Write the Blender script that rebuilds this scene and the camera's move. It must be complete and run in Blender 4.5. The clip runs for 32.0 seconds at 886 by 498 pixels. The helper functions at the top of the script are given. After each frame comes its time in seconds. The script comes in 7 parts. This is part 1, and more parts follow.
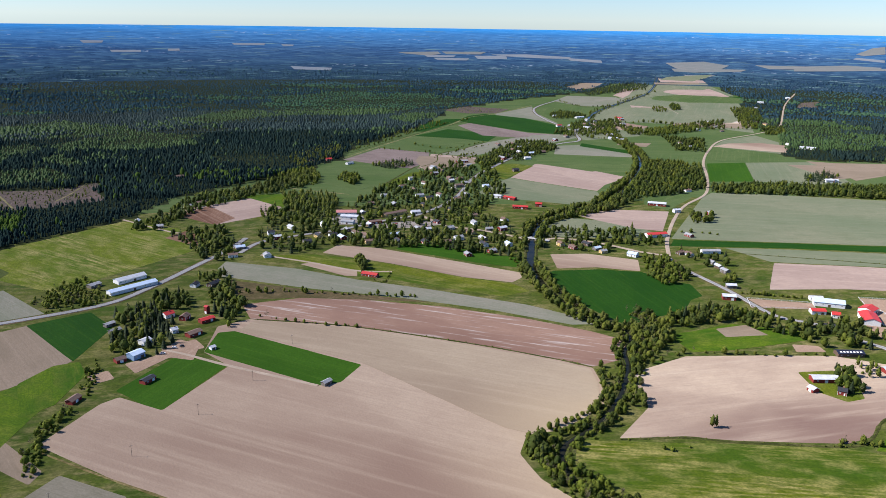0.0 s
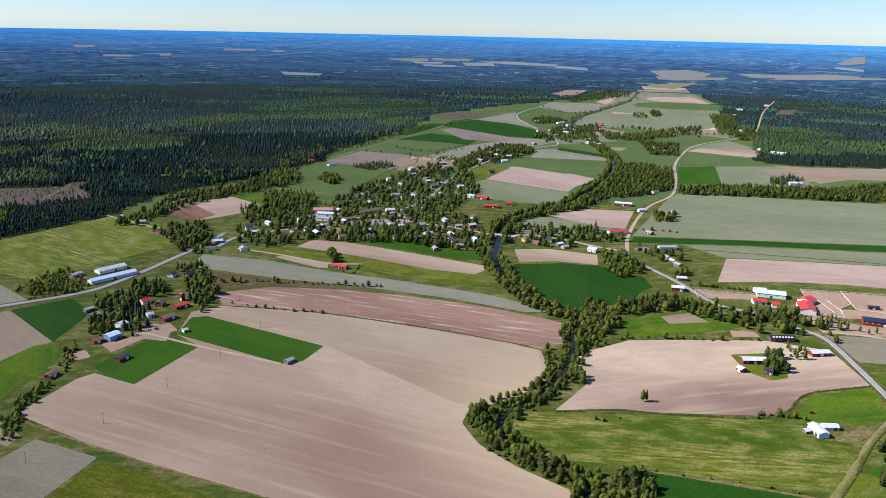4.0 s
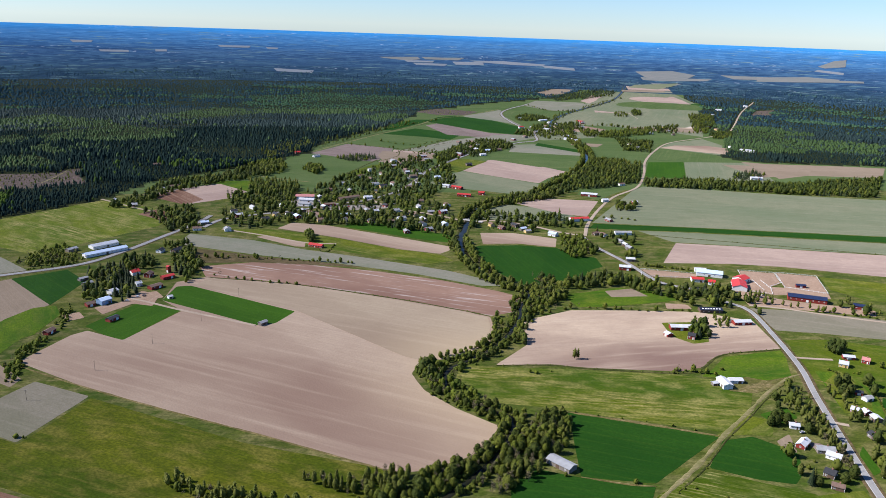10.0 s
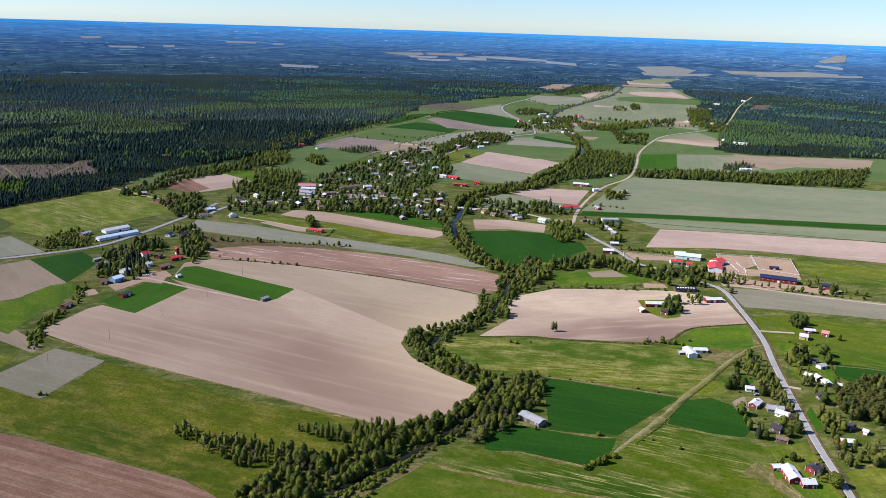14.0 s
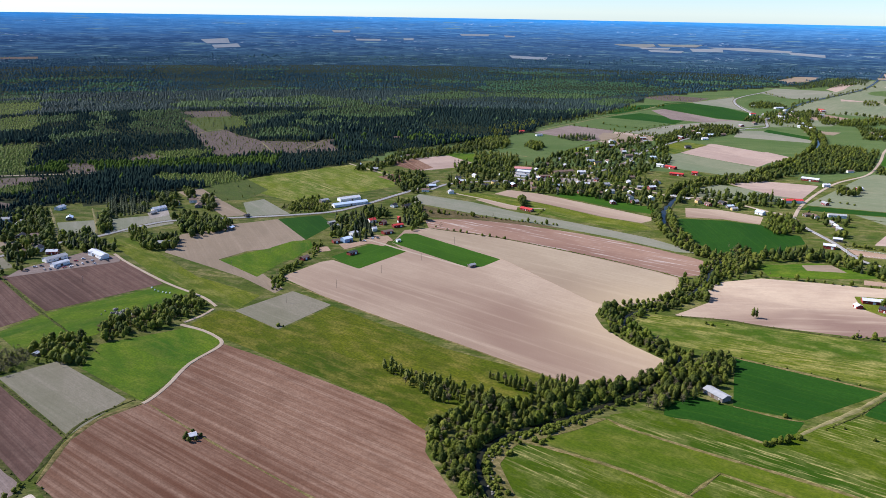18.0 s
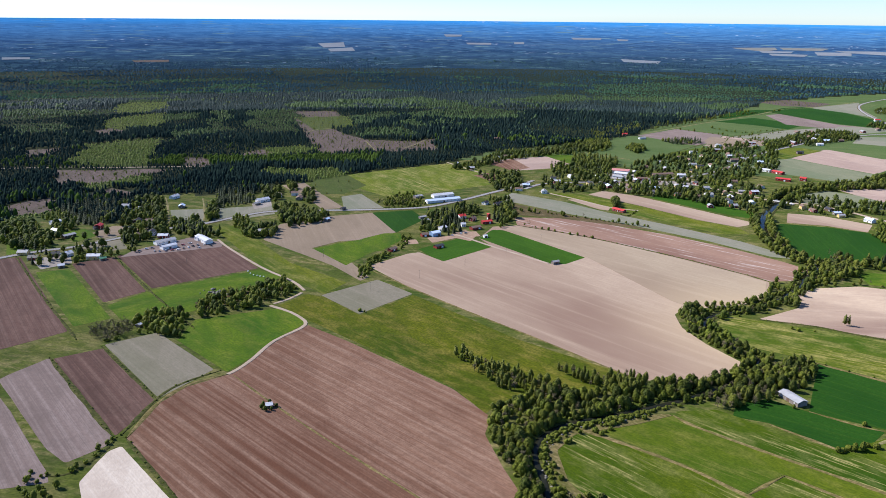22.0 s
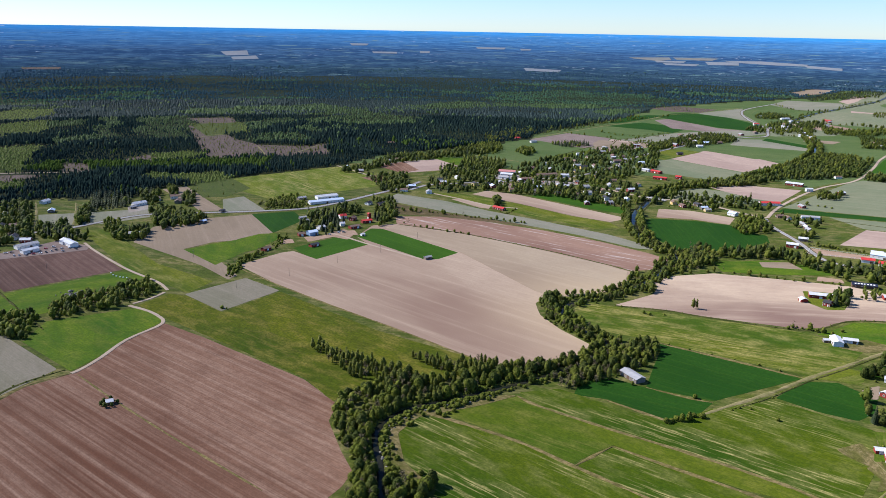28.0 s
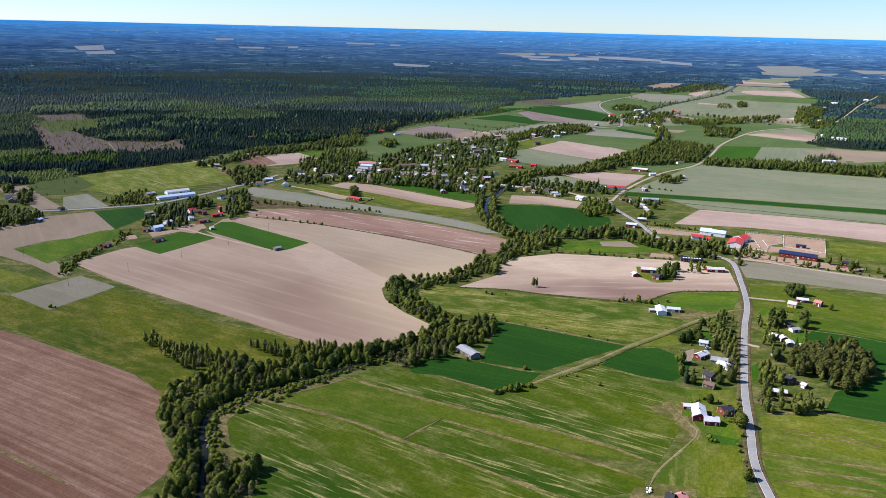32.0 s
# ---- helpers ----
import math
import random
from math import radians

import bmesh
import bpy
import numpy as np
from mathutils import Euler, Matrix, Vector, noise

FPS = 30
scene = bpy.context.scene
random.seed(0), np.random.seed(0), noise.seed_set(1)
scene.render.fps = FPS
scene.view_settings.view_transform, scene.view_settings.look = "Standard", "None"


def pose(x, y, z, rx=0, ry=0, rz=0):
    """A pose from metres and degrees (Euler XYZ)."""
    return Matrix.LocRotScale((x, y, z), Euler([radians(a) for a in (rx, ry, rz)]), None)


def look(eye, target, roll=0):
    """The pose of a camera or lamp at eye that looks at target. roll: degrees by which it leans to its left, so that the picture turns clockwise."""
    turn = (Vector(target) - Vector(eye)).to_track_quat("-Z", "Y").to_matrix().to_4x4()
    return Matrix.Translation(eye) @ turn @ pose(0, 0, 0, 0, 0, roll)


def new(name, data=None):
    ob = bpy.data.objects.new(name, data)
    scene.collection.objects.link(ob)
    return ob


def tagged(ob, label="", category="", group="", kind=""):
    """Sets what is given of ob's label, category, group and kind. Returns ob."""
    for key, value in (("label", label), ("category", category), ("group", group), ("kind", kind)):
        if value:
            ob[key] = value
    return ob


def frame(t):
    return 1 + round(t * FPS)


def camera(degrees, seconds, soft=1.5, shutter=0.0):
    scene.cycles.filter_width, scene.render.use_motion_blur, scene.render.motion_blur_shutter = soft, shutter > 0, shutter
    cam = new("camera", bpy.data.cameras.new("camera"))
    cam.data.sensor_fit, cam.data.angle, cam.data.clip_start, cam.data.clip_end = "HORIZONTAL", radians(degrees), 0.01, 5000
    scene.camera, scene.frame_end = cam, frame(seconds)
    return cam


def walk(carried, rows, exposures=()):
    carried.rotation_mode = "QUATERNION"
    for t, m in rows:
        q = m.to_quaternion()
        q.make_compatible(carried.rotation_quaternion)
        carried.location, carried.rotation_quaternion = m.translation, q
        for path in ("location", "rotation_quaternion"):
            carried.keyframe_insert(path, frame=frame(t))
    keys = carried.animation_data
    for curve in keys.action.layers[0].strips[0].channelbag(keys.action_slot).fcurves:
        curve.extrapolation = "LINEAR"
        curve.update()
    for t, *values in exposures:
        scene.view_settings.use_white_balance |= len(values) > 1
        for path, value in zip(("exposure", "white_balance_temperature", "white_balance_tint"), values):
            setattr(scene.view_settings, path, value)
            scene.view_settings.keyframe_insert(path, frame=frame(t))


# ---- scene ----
cam = camera(58.71, 32.0, soft=0.55)
# seconds, eye in metres, yaw, pitch and lean in degrees
PATH = [
    (0.0, -198.0, 269.5, 290.5, -9.83, -16.32, 0.85),
    (0.5, -195.7, 263.1, 290.7, -9.95, -16.30, 0.83),
    (1.0, -193.2, 256.8, 290.6, -10.05, -16.22, 0.91),
    (1.5, -190.3, 250.3, 290.3, -10.05, -16.15, 1.01),
    (2.0, -186.9, 243.5, 289.8, -10.11, -16.05, 1.08),
    (2.5, -183.2, 236.2, 289.4, -10.08, -16.01, 1.12),
    (3.0, -179.4, 228.5, 289.1, -10.06, -15.93, 1.12),
    (3.5, -175.7, 220.7, 289.0, -10.16, -15.85, 1.14),
    (4.0, -172.5, 212.9, 288.8, -10.23, -15.79, 1.24),
    (4.5, -169.6, 205.2, 288.6, -10.33, -15.71, 1.33),
    (6.5, -159.6, 175.7, 288.0, -10.58, -15.64, 1.75),
    (7.0, -157.6, 168.4, 288.0, -10.57, -15.67, 1.74),
    (7.5, -156.0, 161.0, 288.0, -10.62, -15.70, 1.78),
    (8.0, -154.7, 153.7, 288.0, -10.57, -15.70, 1.75),
    (8.5, -153.7, 146.4, 288.1, -10.53, -15.72, 1.80),
    (9.0, -152.7, 139.0, 288.2, -10.56, -15.76, 1.83),
    (9.5, -151.8, 131.5, 288.1, -10.56, -15.75, 1.89),
    (10.0, -150.8, 123.9, 288.1, -10.55, -15.79, 1.91),
    (10.5, -149.8, 116.3, 288.1, -10.53, -15.83, 1.97),
    (11.0, -149.0, 108.7, 288.2, -10.50, -15.85, 1.95),
    (11.5, -148.0, 101.0, 288.4, -10.48, -15.89, 2.00),
    (12.0, -147.0, 93.3, 288.7, -10.43, -15.93, 2.03),
    (12.5, -145.9, 85.6, 289.1, -10.39, -15.98, 1.98),
    (13.0, -144.7, 78.0, 289.4, -10.20, -16.03, 1.95),
    (13.5, -143.5, 70.6, 289.2, -10.08, -16.05, 1.87),
    (15.5, -138.8, 42.0, 286.2, -9.41, -16.30, 1.54),
    (16.0, -137.3, 35.1, 285.3, -6.19, -16.45, 1.44),
    (16.5, -135.1, 28.8, 283.9, -2.68, -16.60, 1.32),
    (17.0, -132.6, 22.9, 282.4, 0.85, -16.72, 1.23),
    (17.5, -129.7, 18.4, 280.9, 4.55, -16.80, 1.05),
    (17.7, -128.4, 16.9, 280.4, 6.00, -16.81, 0.99),
    (18.0, -126.3, 15.0, 279.7, 6.49, -16.86, 0.95),
    (18.5, -122.8, 12.1, 278.8, 6.54, -16.84, 0.98),
    (19.0, -119.1, 9.5, 278.2, 7.05, -16.82, 0.88),
    (19.5, -115.4, 7.2, 277.5, 8.28, -16.79, 0.82),
    (20.0, -111.7, 5.2, 276.8, 10.22, -16.81, 0.72),
    (20.1, -110.9, 4.9, 276.6, 13.33, -16.81, 0.70),
    (20.2, -110.1, 4.7, 276.5, 15.00, -16.82, 0.66),
    (20.3, -109.3, 4.5, 276.3, 15.33, -16.83, 0.62),
    (20.5, -107.6, 4.1, 276.0, 15.33, -16.85, 0.55),
    (21.0, -103.4, 3.4, 275.0, 14.71, -16.76, 0.57),
    (21.5, -99.2, 2.9, 274.0, 14.78, -16.67, 0.57),
    (22.0, -95.3, 2.6, 272.8, 14.75, -16.59, 0.54),
    (22.5, -91.4, 2.4, 271.5, 14.74, -16.49, 0.57),
    (23.0, -87.5, 2.5, 270.2, 14.71, -16.38, 0.58),
    (23.5, -83.4, 2.7, 269.1, 14.71, -16.29, 0.61),
    (24.0, -79.1, 2.9, 268.0, 14.72, -16.21, 0.69),
    (24.5, -74.5, 3.1, 267.1, 14.70, -16.13, 0.68),
    (26.5, -54.6, 4.4, 263.1, 13.52, -15.94, 0.76),
    (27.0, -49.5, 4.4, 261.9, 9.92, -15.79, 0.87),
    (27.5, -44.5, 4.2, 260.5, 8.98, -15.75, 0.91),
    (28.0, -39.5, 3.9, 259.0, 8.74, -15.71, 1.01),
    (28.5, -34.6, 3.6, 257.7, 7.80, -15.69, 1.09),
    (29.0, -29.8, 3.2, 256.5, 6.71, -15.65, 1.19),
    (29.5, -25.1, 2.7, 255.5, 5.63, -15.64, 1.24),
    (30.0, -20.4, 2.3, 254.5, 4.72, -15.67, 1.30),
    (30.5, -15.5, 1.8, 253.5, 3.70, -15.68, 1.35),
    (31.0, -10.4, 1.2, 252.5, 2.52, -15.71, 1.36),
    (31.5, -5.2, 0.6, 251.3, 1.31, -15.72, 1.39),
    (32.0, 0.0, 0.0, 250.0, 0.00, -15.72, 1.35),
]
walk(cam, [(t, pose(x, y, z, 0, 0, yaw) @ pose(0, 0, 0, 90 + tilt) @ pose(0, 0, 0, 0, 0, lean)) for t, x, y, z, yaw, tilt, lean in PATH], [(0.0, 0.84, 6000, 14), (10.0, 0.84, 6000, 14), (16.0, 0.98, 6000, 14), (20.0, 1.15, 6000, 14), (24.0, 1.15, 6000, 14), (29.0, 1.0, 6000, 14), (32.0, 0.98, 6000, 14)])

# ---- world and sun ----
SUN_UP, SUN_TURN = 40, -82
world = bpy.data.worlds.new("sky")
scene.world = world
world.use_nodes = True
sky = world.node_tree.nodes.new("ShaderNodeTexSky")
sky.sky_type, sky.sun_disc = "NISHITA", False
sky.sun_elevation, sky.sun_rotation = radians(SUN_UP), radians(SUN_TURN)
sky.altitude, sky.air_density, sky.dust_density, sky.ozone_density = 300, 1.0, 0.0, 5.0
tint = world.node_tree.nodes.new("ShaderNodeMix")
tint.data_type, tint.blend_type = "RGBA", "MULTIPLY"
tint.inputs[0].default_value, tint.inputs[7].default_value = 1.0, (0.84, 0.98, 1.17, 1)
world.node_tree.links.new(sky.outputs[0], tint.inputs[6])
world.node_tree.links.new(tint.outputs[2], world.node_tree.nodes["Background"].inputs[0])
world.node_tree.nodes["Background"].inputs[1].default_value = 0.070
sun = new("sun", bpy.data.lights.new("sun", "SUN"))
sun.data.energy, sun.data.angle, sun.data.color = 5.0, radians(0.5), (1.0, 0.94, 0.85)
away = Vector((math.sin(radians(SUN_TURN)), math.cos(radians(SUN_TURN)), math.tan(radians(SUN_UP))))
sun.matrix_world = look(away * 500, (0, 0, 0))

# ---- materials ----
MATS = {}


def shader(name, rough=0.9):
    m = bpy.data.materials.new(name)
    m.use_nodes = True
    t = m.node_tree
    b = t.nodes["Principled BSDF"]
    b.inputs["Roughness"].default_value = rough
    b.inputs["Specular IOR Level"].default_value = 0.25
    b.inputs["Diffuse Roughness"].default_value = 0.45
    MATS[name] = m
    return m, t, b


def noisy(t, scale, stretch=(1, 1, 1), detail=4, source="Object", lo=0.35, hi=0.65):
    """A noise over real metres, sharpened to 0..1; stretch divides the frequency along an axis."""
    c = t.nodes.new("ShaderNodeTexCoord")
    mp = t.nodes.new("ShaderNodeMapping")
    mp.inputs["Scale"].default_value = (scale / stretch[0], scale / stretch[1], scale / stretch[2])
    n = t.nodes.new("ShaderNodeTexNoise")
    n.inputs["Scale"].default_value, n.inputs["Detail"].default_value = 1, detail
    r = t.nodes.new("ShaderNodeMapRange")
    r.inputs["From Min"].default_value, r.inputs["From Max"].default_value = lo, hi
    t.links.new(c.outputs[source], mp.inputs[0])
    t.links.new(mp.outputs[0], n.inputs[0])
    t.links.new(n.outputs[0], r.inputs[0])
    return r.outputs[0]


def blend(t, fac, a, b, amount=1.0):
    """Mix two colours (a tuple or a socket each) by a socket."""
    m = t.nodes.new("ShaderNodeMix")
    m.data_type = "RGBA"
    if amount != 1.0:
        k = t.nodes.new("ShaderNodeMath")
        k.operation = "MULTIPLY"
        k.inputs[1].default_value = amount
        t.links.new(fac, k.inputs[0])
        fac = k.outputs[0]
    t.links.new(fac, m.inputs[0])
    for value, socket in ((a, m.inputs[6]), (b, m.inputs[7])):
        if isinstance(value, tuple):
            socket.default_value = (*value, 1)
        else:
            t.links.new(value, socket)
    return m.outputs[2]


def bump(t, b, height, strength=0.5, distance=0.3):
    n = t.nodes.new("ShaderNodeBump")
    n.inputs["Strength"].default_value, n.inputs["Distance"].default_value = strength, distance
    t.links.new(height, n.inputs["Height"])
    t.links.new(n.outputs[0], b.inputs["Normal"])


def riverside(t):
    """The sandier, drier soil round the bend of the river, broken up by a broad noise."""
    g = t.nodes.new("ShaderNodeNewGeometry")
    off = t.nodes.new("ShaderNodeVectorMath")
    off.operation = "DISTANCE"
    off.inputs[1].default_value = (45, 720, 0)
    r = t.nodes.new("ShaderNodeMapRange")
    r.interpolation_type = "SMOOTHSTEP"
    r.inputs["From Min"].default_value, r.inputs["From Max"].default_value = 190, 60
    k = t.nodes.new("ShaderNodeMath")
    k.operation = "MULTIPLY"
    t.links.new(g.outputs["Position"], off.inputs[0])
    t.links.new(off.outputs["Value"], r.inputs[0])
    t.links.new(r.outputs[0], k.inputs[0])
    t.links.new(noisy(t, 0.012, (2, 1, 1), 4, lo=0.2, hi=0.55), k.inputs[1])
    return k.outputs[0]


def land(name, a, b2, streak, k_streak, fine, k_fine=0.5, rows=6.0, patch=0.012, lo=0.5, hi=0.72, rough=0.95, along=40, clump=0.24, masked=False, mottle=0.3, speck=0.4, dry=False):
    """Farmed land: broad patches from a to b2, streaks along the rows, and a fine grain."""
    m, t, b = shader(name, rough)
    base = blend(t, noisy(t, patch, (2.2, 1, 1), 5), a, b2)
    lines = noisy(t, 1 / rows, (along, 1, 1), 5, lo=lo, hi=hi)
    if masked:
        k = t.nodes.new("ShaderNodeMath")
        k.operation = "MULTIPLY"
        t.links.new(lines, k.inputs[0])
        t.links.new(noisy(t, 0.022, (2.5, 1, 1), 4, lo=0.42, hi=0.66), k.inputs[1])
        lines = k.outputs[0]
    base = blend(t, lines, base, streak, k_streak)
    base = blend(t, noisy(t, 1 / (rows * 0.22), (along * 1.4, 1, 1), 2, lo=0.45, hi=0.75), base, fine, k_fine)
    base = blend(t, noisy(t, 0.075, (2.0, 1, 1), 6, lo=0.47, hi=0.62), base, streak if masked else b2, mottle)
    base = blend(t, noisy(t, 0.045, (1.6, 1, 1), 6, lo=0.5, hi=0.66), base, fine, mottle)
    coarse = noisy(t, 0.28, (1.6, 1, 1), 6, lo=0.42, hi=0.66)
    base = blend(t, coarse, base, fine, clump)
    grain = noisy(t, 0.6, (1.4, 1, 1), 6, lo=0.40, hi=0.62)
    base = blend(t, grain, base, fine, speck)
    if dry:
        base = blend(t, riverside(t), base, (0.42, 0.328, 0.205), 0.5)
    t.links.new(base, b.inputs["Base Color"])
    bump(t, b, grain, 0.35, 0.2)
    b.inputs["Specular IOR Level"].default_value = 0.05
    return m


land("pale", (0.350, 0.272, 0.196), (0.195, 0.130, 0.095), (0.395, 0.312, 0.225), 0.42, (0.195, 0.135, 0.098), 0.22, 9, 0.0055, along=22, clump=0.14, mottle=0.12, speck=0.12, dry=True)
land("olive_soil", (0.310, 0.248, 0.172), (0.225, 0.168, 0.116), (0.36, 0.29, 0.205), 0.45, (0.185, 0.135, 0.094), 0.22, 9, 0.006, along=18, clump=0.14, mottle=0.14, speck=0.12, dry=True)
land("pale2", (0.45, 0.352, 0.250), (0.165, 0.105, 0.082), (0.46, 0.37, 0.27), 0.40, (0.20, 0.142, 0.11), 0.22, 9, 0.0060, along=12, clump=0.14, mottle=0.14, speck=0.10)
land("wet", (0.26, 0.165, 0.118), (0.165, 0.096, 0.070), (0.47, 0.42, 0.37), 0.75, (0.17, 0.10, 0.074), 0.35, 5, 0.010, lo=0.55, hi=0.68, along=14, mottle=0.2, speck=0.12)
land("pink", (0.345, 0.258, 0.204), (0.265, 0.192, 0.156), (0.41, 0.325, 0.264), 0.55, (0.20, 0.142, 0.116), 0.35, 8, 0.01, speck=0.12)
land("brown", (0.215, 0.128, 0.085), (0.098, 0.044, 0.026), (0.29, 0.195, 0.14), 0.6, (0.070, 0.034, 0.021), 0.5, 5, 0.006, lo=0.44, hi=0.64, along=90, mottle=0.26, speck=0.22)
land("brown2", (0.125, 0.072, 0.056), (0.068, 0.038, 0.030), (0.175, 0.112, 0.088), 0.6, (0.046, 0.027, 0.021), 0.5, 5, 0.010, lo=0.44, hi=0.64, along=70, mottle=0.26, speck=0.22)
land("greysoil", (0.19, 0.165, 0.125), (0.15, 0.14, 0.095), (0.25, 0.215, 0.17), 0.45, (0.11, 0.10, 0.065), 0.35, 6, speck=0.22)
land("greysoil2", (0.205, 0.155, 0.135), (0.145, 0.108, 0.092), (0.28, 0.225, 0.20), 0.6, (0.10, 0.077, 0.066), 0.45, 4, lo=0.46, hi=0.66, along=60, speck=0.22)
land("stubble", (0.50, 0.44, 0.36), (0.44, 0.37, 0.30), (0.58, 0.52, 0.44), 0.5, (0.30, 0.24, 0.19), 0.3, 5, speck=0.12)
land("tan", (0.23, 0.175, 0.125), (0.19, 0.145, 0.10), (0.30, 0.23, 0.17), 0.4, (0.14, 0.11, 0.075), 0.35, 7, speck=0.22)
land("sprout", (0.205, 0.185, 0.146), (0.150, 0.155, 0.108), (0.26, 0.235, 0.190), 0.5, (0.11, 0.12, 0.073), 0.35, 8, 0.008, along=30, speck=0.22)
land("sprout2", (0.175, 0.172, 0.110), (0.122, 0.142, 0.083), (0.22, 0.205, 0.146), 0.5, (0.092, 0.108, 0.056), 0.35, 8, 0.008, along=30, speck=0.22)
land("crop", (0.036, 0.090, 0.006), (0.024, 0.068, 0.004), (0.06, 0.115, 0.010), 0.5, (0.018, 0.050, 0.003), 0.4, 4)
land("crop2", (0.018, 0.060, 0.005), (0.011, 0.045, 0.004), (0.042, 0.084, 0.008), 0.5, (0.008, 0.033, 0.003), 0.45, 4, 0.012, clump=0.3, mottle=0.25)
land("crop3", (0.092, 0.134, 0.007), (0.034, 0.084, 0.005), (0.15, 0.155, 0.024), 0.6, (0.024, 0.056, 0.004), 0.4, 5, 0.028, along=10, clump=0.34, masked=True, mottle=0.35, speck=0.4)
land("green2", (0.088, 0.118, 0.040), (0.060, 0.095, 0.027), (0.15, 0.155, 0.069), 0.55, (0.040, 0.066, 0.018), 0.35, 7, clump=0.26)
land("green3", (0.088, 0.106, 0.006), (0.040, 0.076, 0.004), (0.22, 0.185, 0.05), 0.6, (0.026, 0.048, 0.003), 0.4, 3, along=20, clump=0.36, masked=True, mottle=0.22, speck=0.4)
land("striped", (0.074, 0.094, 0.003), (0.020, 0.053, 0.002), (0.44, 0.36, 0.15), 0.9, (0.018, 0.038, 0.002), 0.4, 2.4, 0.010, lo=0.53, hi=0.64, along=14, clump=0.34, masked=True, mottle=0.13, speck=0.4)
land("meadow", (0.125, 0.132, 0.010), (0.050, 0.086, 0.006), (0.27, 0.225, 0.075), 0.7, (0.032, 0.050, 0.004), 0.4, 4, 0.014, along=14, clump=0.4, masked=True, mottle=0.28, speck=0.4)
land("meadow2", (0.036, 0.074, 0.005), (0.098, 0.112, 0.008), (0.33, 0.27, 0.095), 0.9, (0.020, 0.043, 0.003), 0.4, 3, 0.014, lo=0.45, hi=0.62, along=9, clump=0.36, masked=True, mottle=0.34, speck=0.4)
land("meadow3", (0.110, 0.115, 0.006), (0.038, 0.064, 0.003), (0.24, 0.18, 0.045), 0.6, (0.024, 0.036, 0.002), 0.4, 5, 0.014, along=12, clump=0.4, masked=True, mottle=0.34, speck=0.5)
land("meadow4", (0.128, 0.148, 0.013), (0.07, 0.11, 0.009), (0.36, 0.29, 0.12), 0.9, (0.04, 0.058, 0.005), 0.4, 4, 0.014, lo=0.46, hi=0.60, along=12, clump=0.36, masked=True, mottle=0.3, speck=0.5)
land("rough", (0.125, 0.085, 0.046), (0.075, 0.060, 0.024), (0.23, 0.155, 0.095), 0.6, (0.04, 0.040, 0.014), 0.4, 5, along=3, clump=0.5)
land("young", (0.055, 0.08, 0.016), (0.075, 0.09, 0.02), (0.11, 0.09, 0.045), 0.4, (0.026, 0.038, 0.010), 0.4, 6, along=3, clump=0.4)
land("clearcut", (0.135, 0.094, 0.086), (0.10, 0.08, 0.06), (0.22, 0.165, 0.14), 0.6, (0.045, 0.038, 0.028), 0.5, 3, 0.02, along=4, clump=0.6)
land("sand", (0.31, 0.215, 0.15), (0.27, 0.185, 0.13), (0.40, 0.30, 0.22), 0.5, (0.20, 0.135, 0.092), 0.35, 6, 0.03, along=2, clump=0.35)
land("gravel", (0.29, 0.26, 0.23), (0.235, 0.205, 0.175), (0.36, 0.32, 0.28), 0.4, (0.17, 0.145, 0.12), 0.35, 4, 0.04, along=3, clump=0.35)
# far ground: distance haze is put into these greyed base colours
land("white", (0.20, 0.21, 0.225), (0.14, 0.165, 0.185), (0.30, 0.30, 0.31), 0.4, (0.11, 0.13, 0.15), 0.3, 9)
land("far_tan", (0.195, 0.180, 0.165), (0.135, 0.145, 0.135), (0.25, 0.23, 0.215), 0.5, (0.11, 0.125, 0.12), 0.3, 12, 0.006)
land("asphalt", (0.265, 0.258, 0.25), (0.22, 0.213, 0.205), (0.31, 0.30, 0.29), 0.4, (0.17, 0.165, 0.158), 0.3, 2, 0.05, speck=0.2)
land("gravelroad", (0.36, 0.285, 0.215), (0.30, 0.235, 0.175), (0.41, 0.34, 0.27), 0.4, (0.22, 0.17, 0.125), 0.3, 2, 0.05, speck=0.2)
land("track", (0.25, 0.195, 0.11), (0.13, 0.12, 0.045), (0.34, 0.27, 0.17), 0.6, (0.09, 0.095, 0.026), 0.5, 2, 0.05, along=5, clump=0.4)
land("bank", (0.25, 0.185, 0.085), (0.12, 0.098, 0.030), (0.36, 0.27, 0.15), 0.6, (0.050, 0.048, 0.014), 0.6, 1.6, 0.09, along=3, clump=0.6)
land("margin", (0.20, 0.15, 0.072), (0.085, 0.088, 0.018), (0.31, 0.235, 0.14), 0.5, (0.045, 0.046, 0.010), 0.5, 2, 0.07, along=2, clump=0.6)
land("ditch", (0.045, 0.055, 0.011), (0.08, 0.08, 0.022), (0.19, 0.155, 0.07), 0.55, (0.018, 0.024, 0.006), 0.5, 2, 0.05, along=4, clump=0.6)
land("grass", (0.044, 0.074, 0.008), (0.095, 0.105, 0.018), (0.24, 0.19, 0.085), 0.8, (0.020, 0.032, 0.004), 0.45, 7, 0.02, lo=0.46, hi=0.66, along=2, clump=0.42, masked=True, mottle=0.4)
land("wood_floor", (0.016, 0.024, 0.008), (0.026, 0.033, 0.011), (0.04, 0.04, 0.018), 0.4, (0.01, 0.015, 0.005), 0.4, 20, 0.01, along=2)


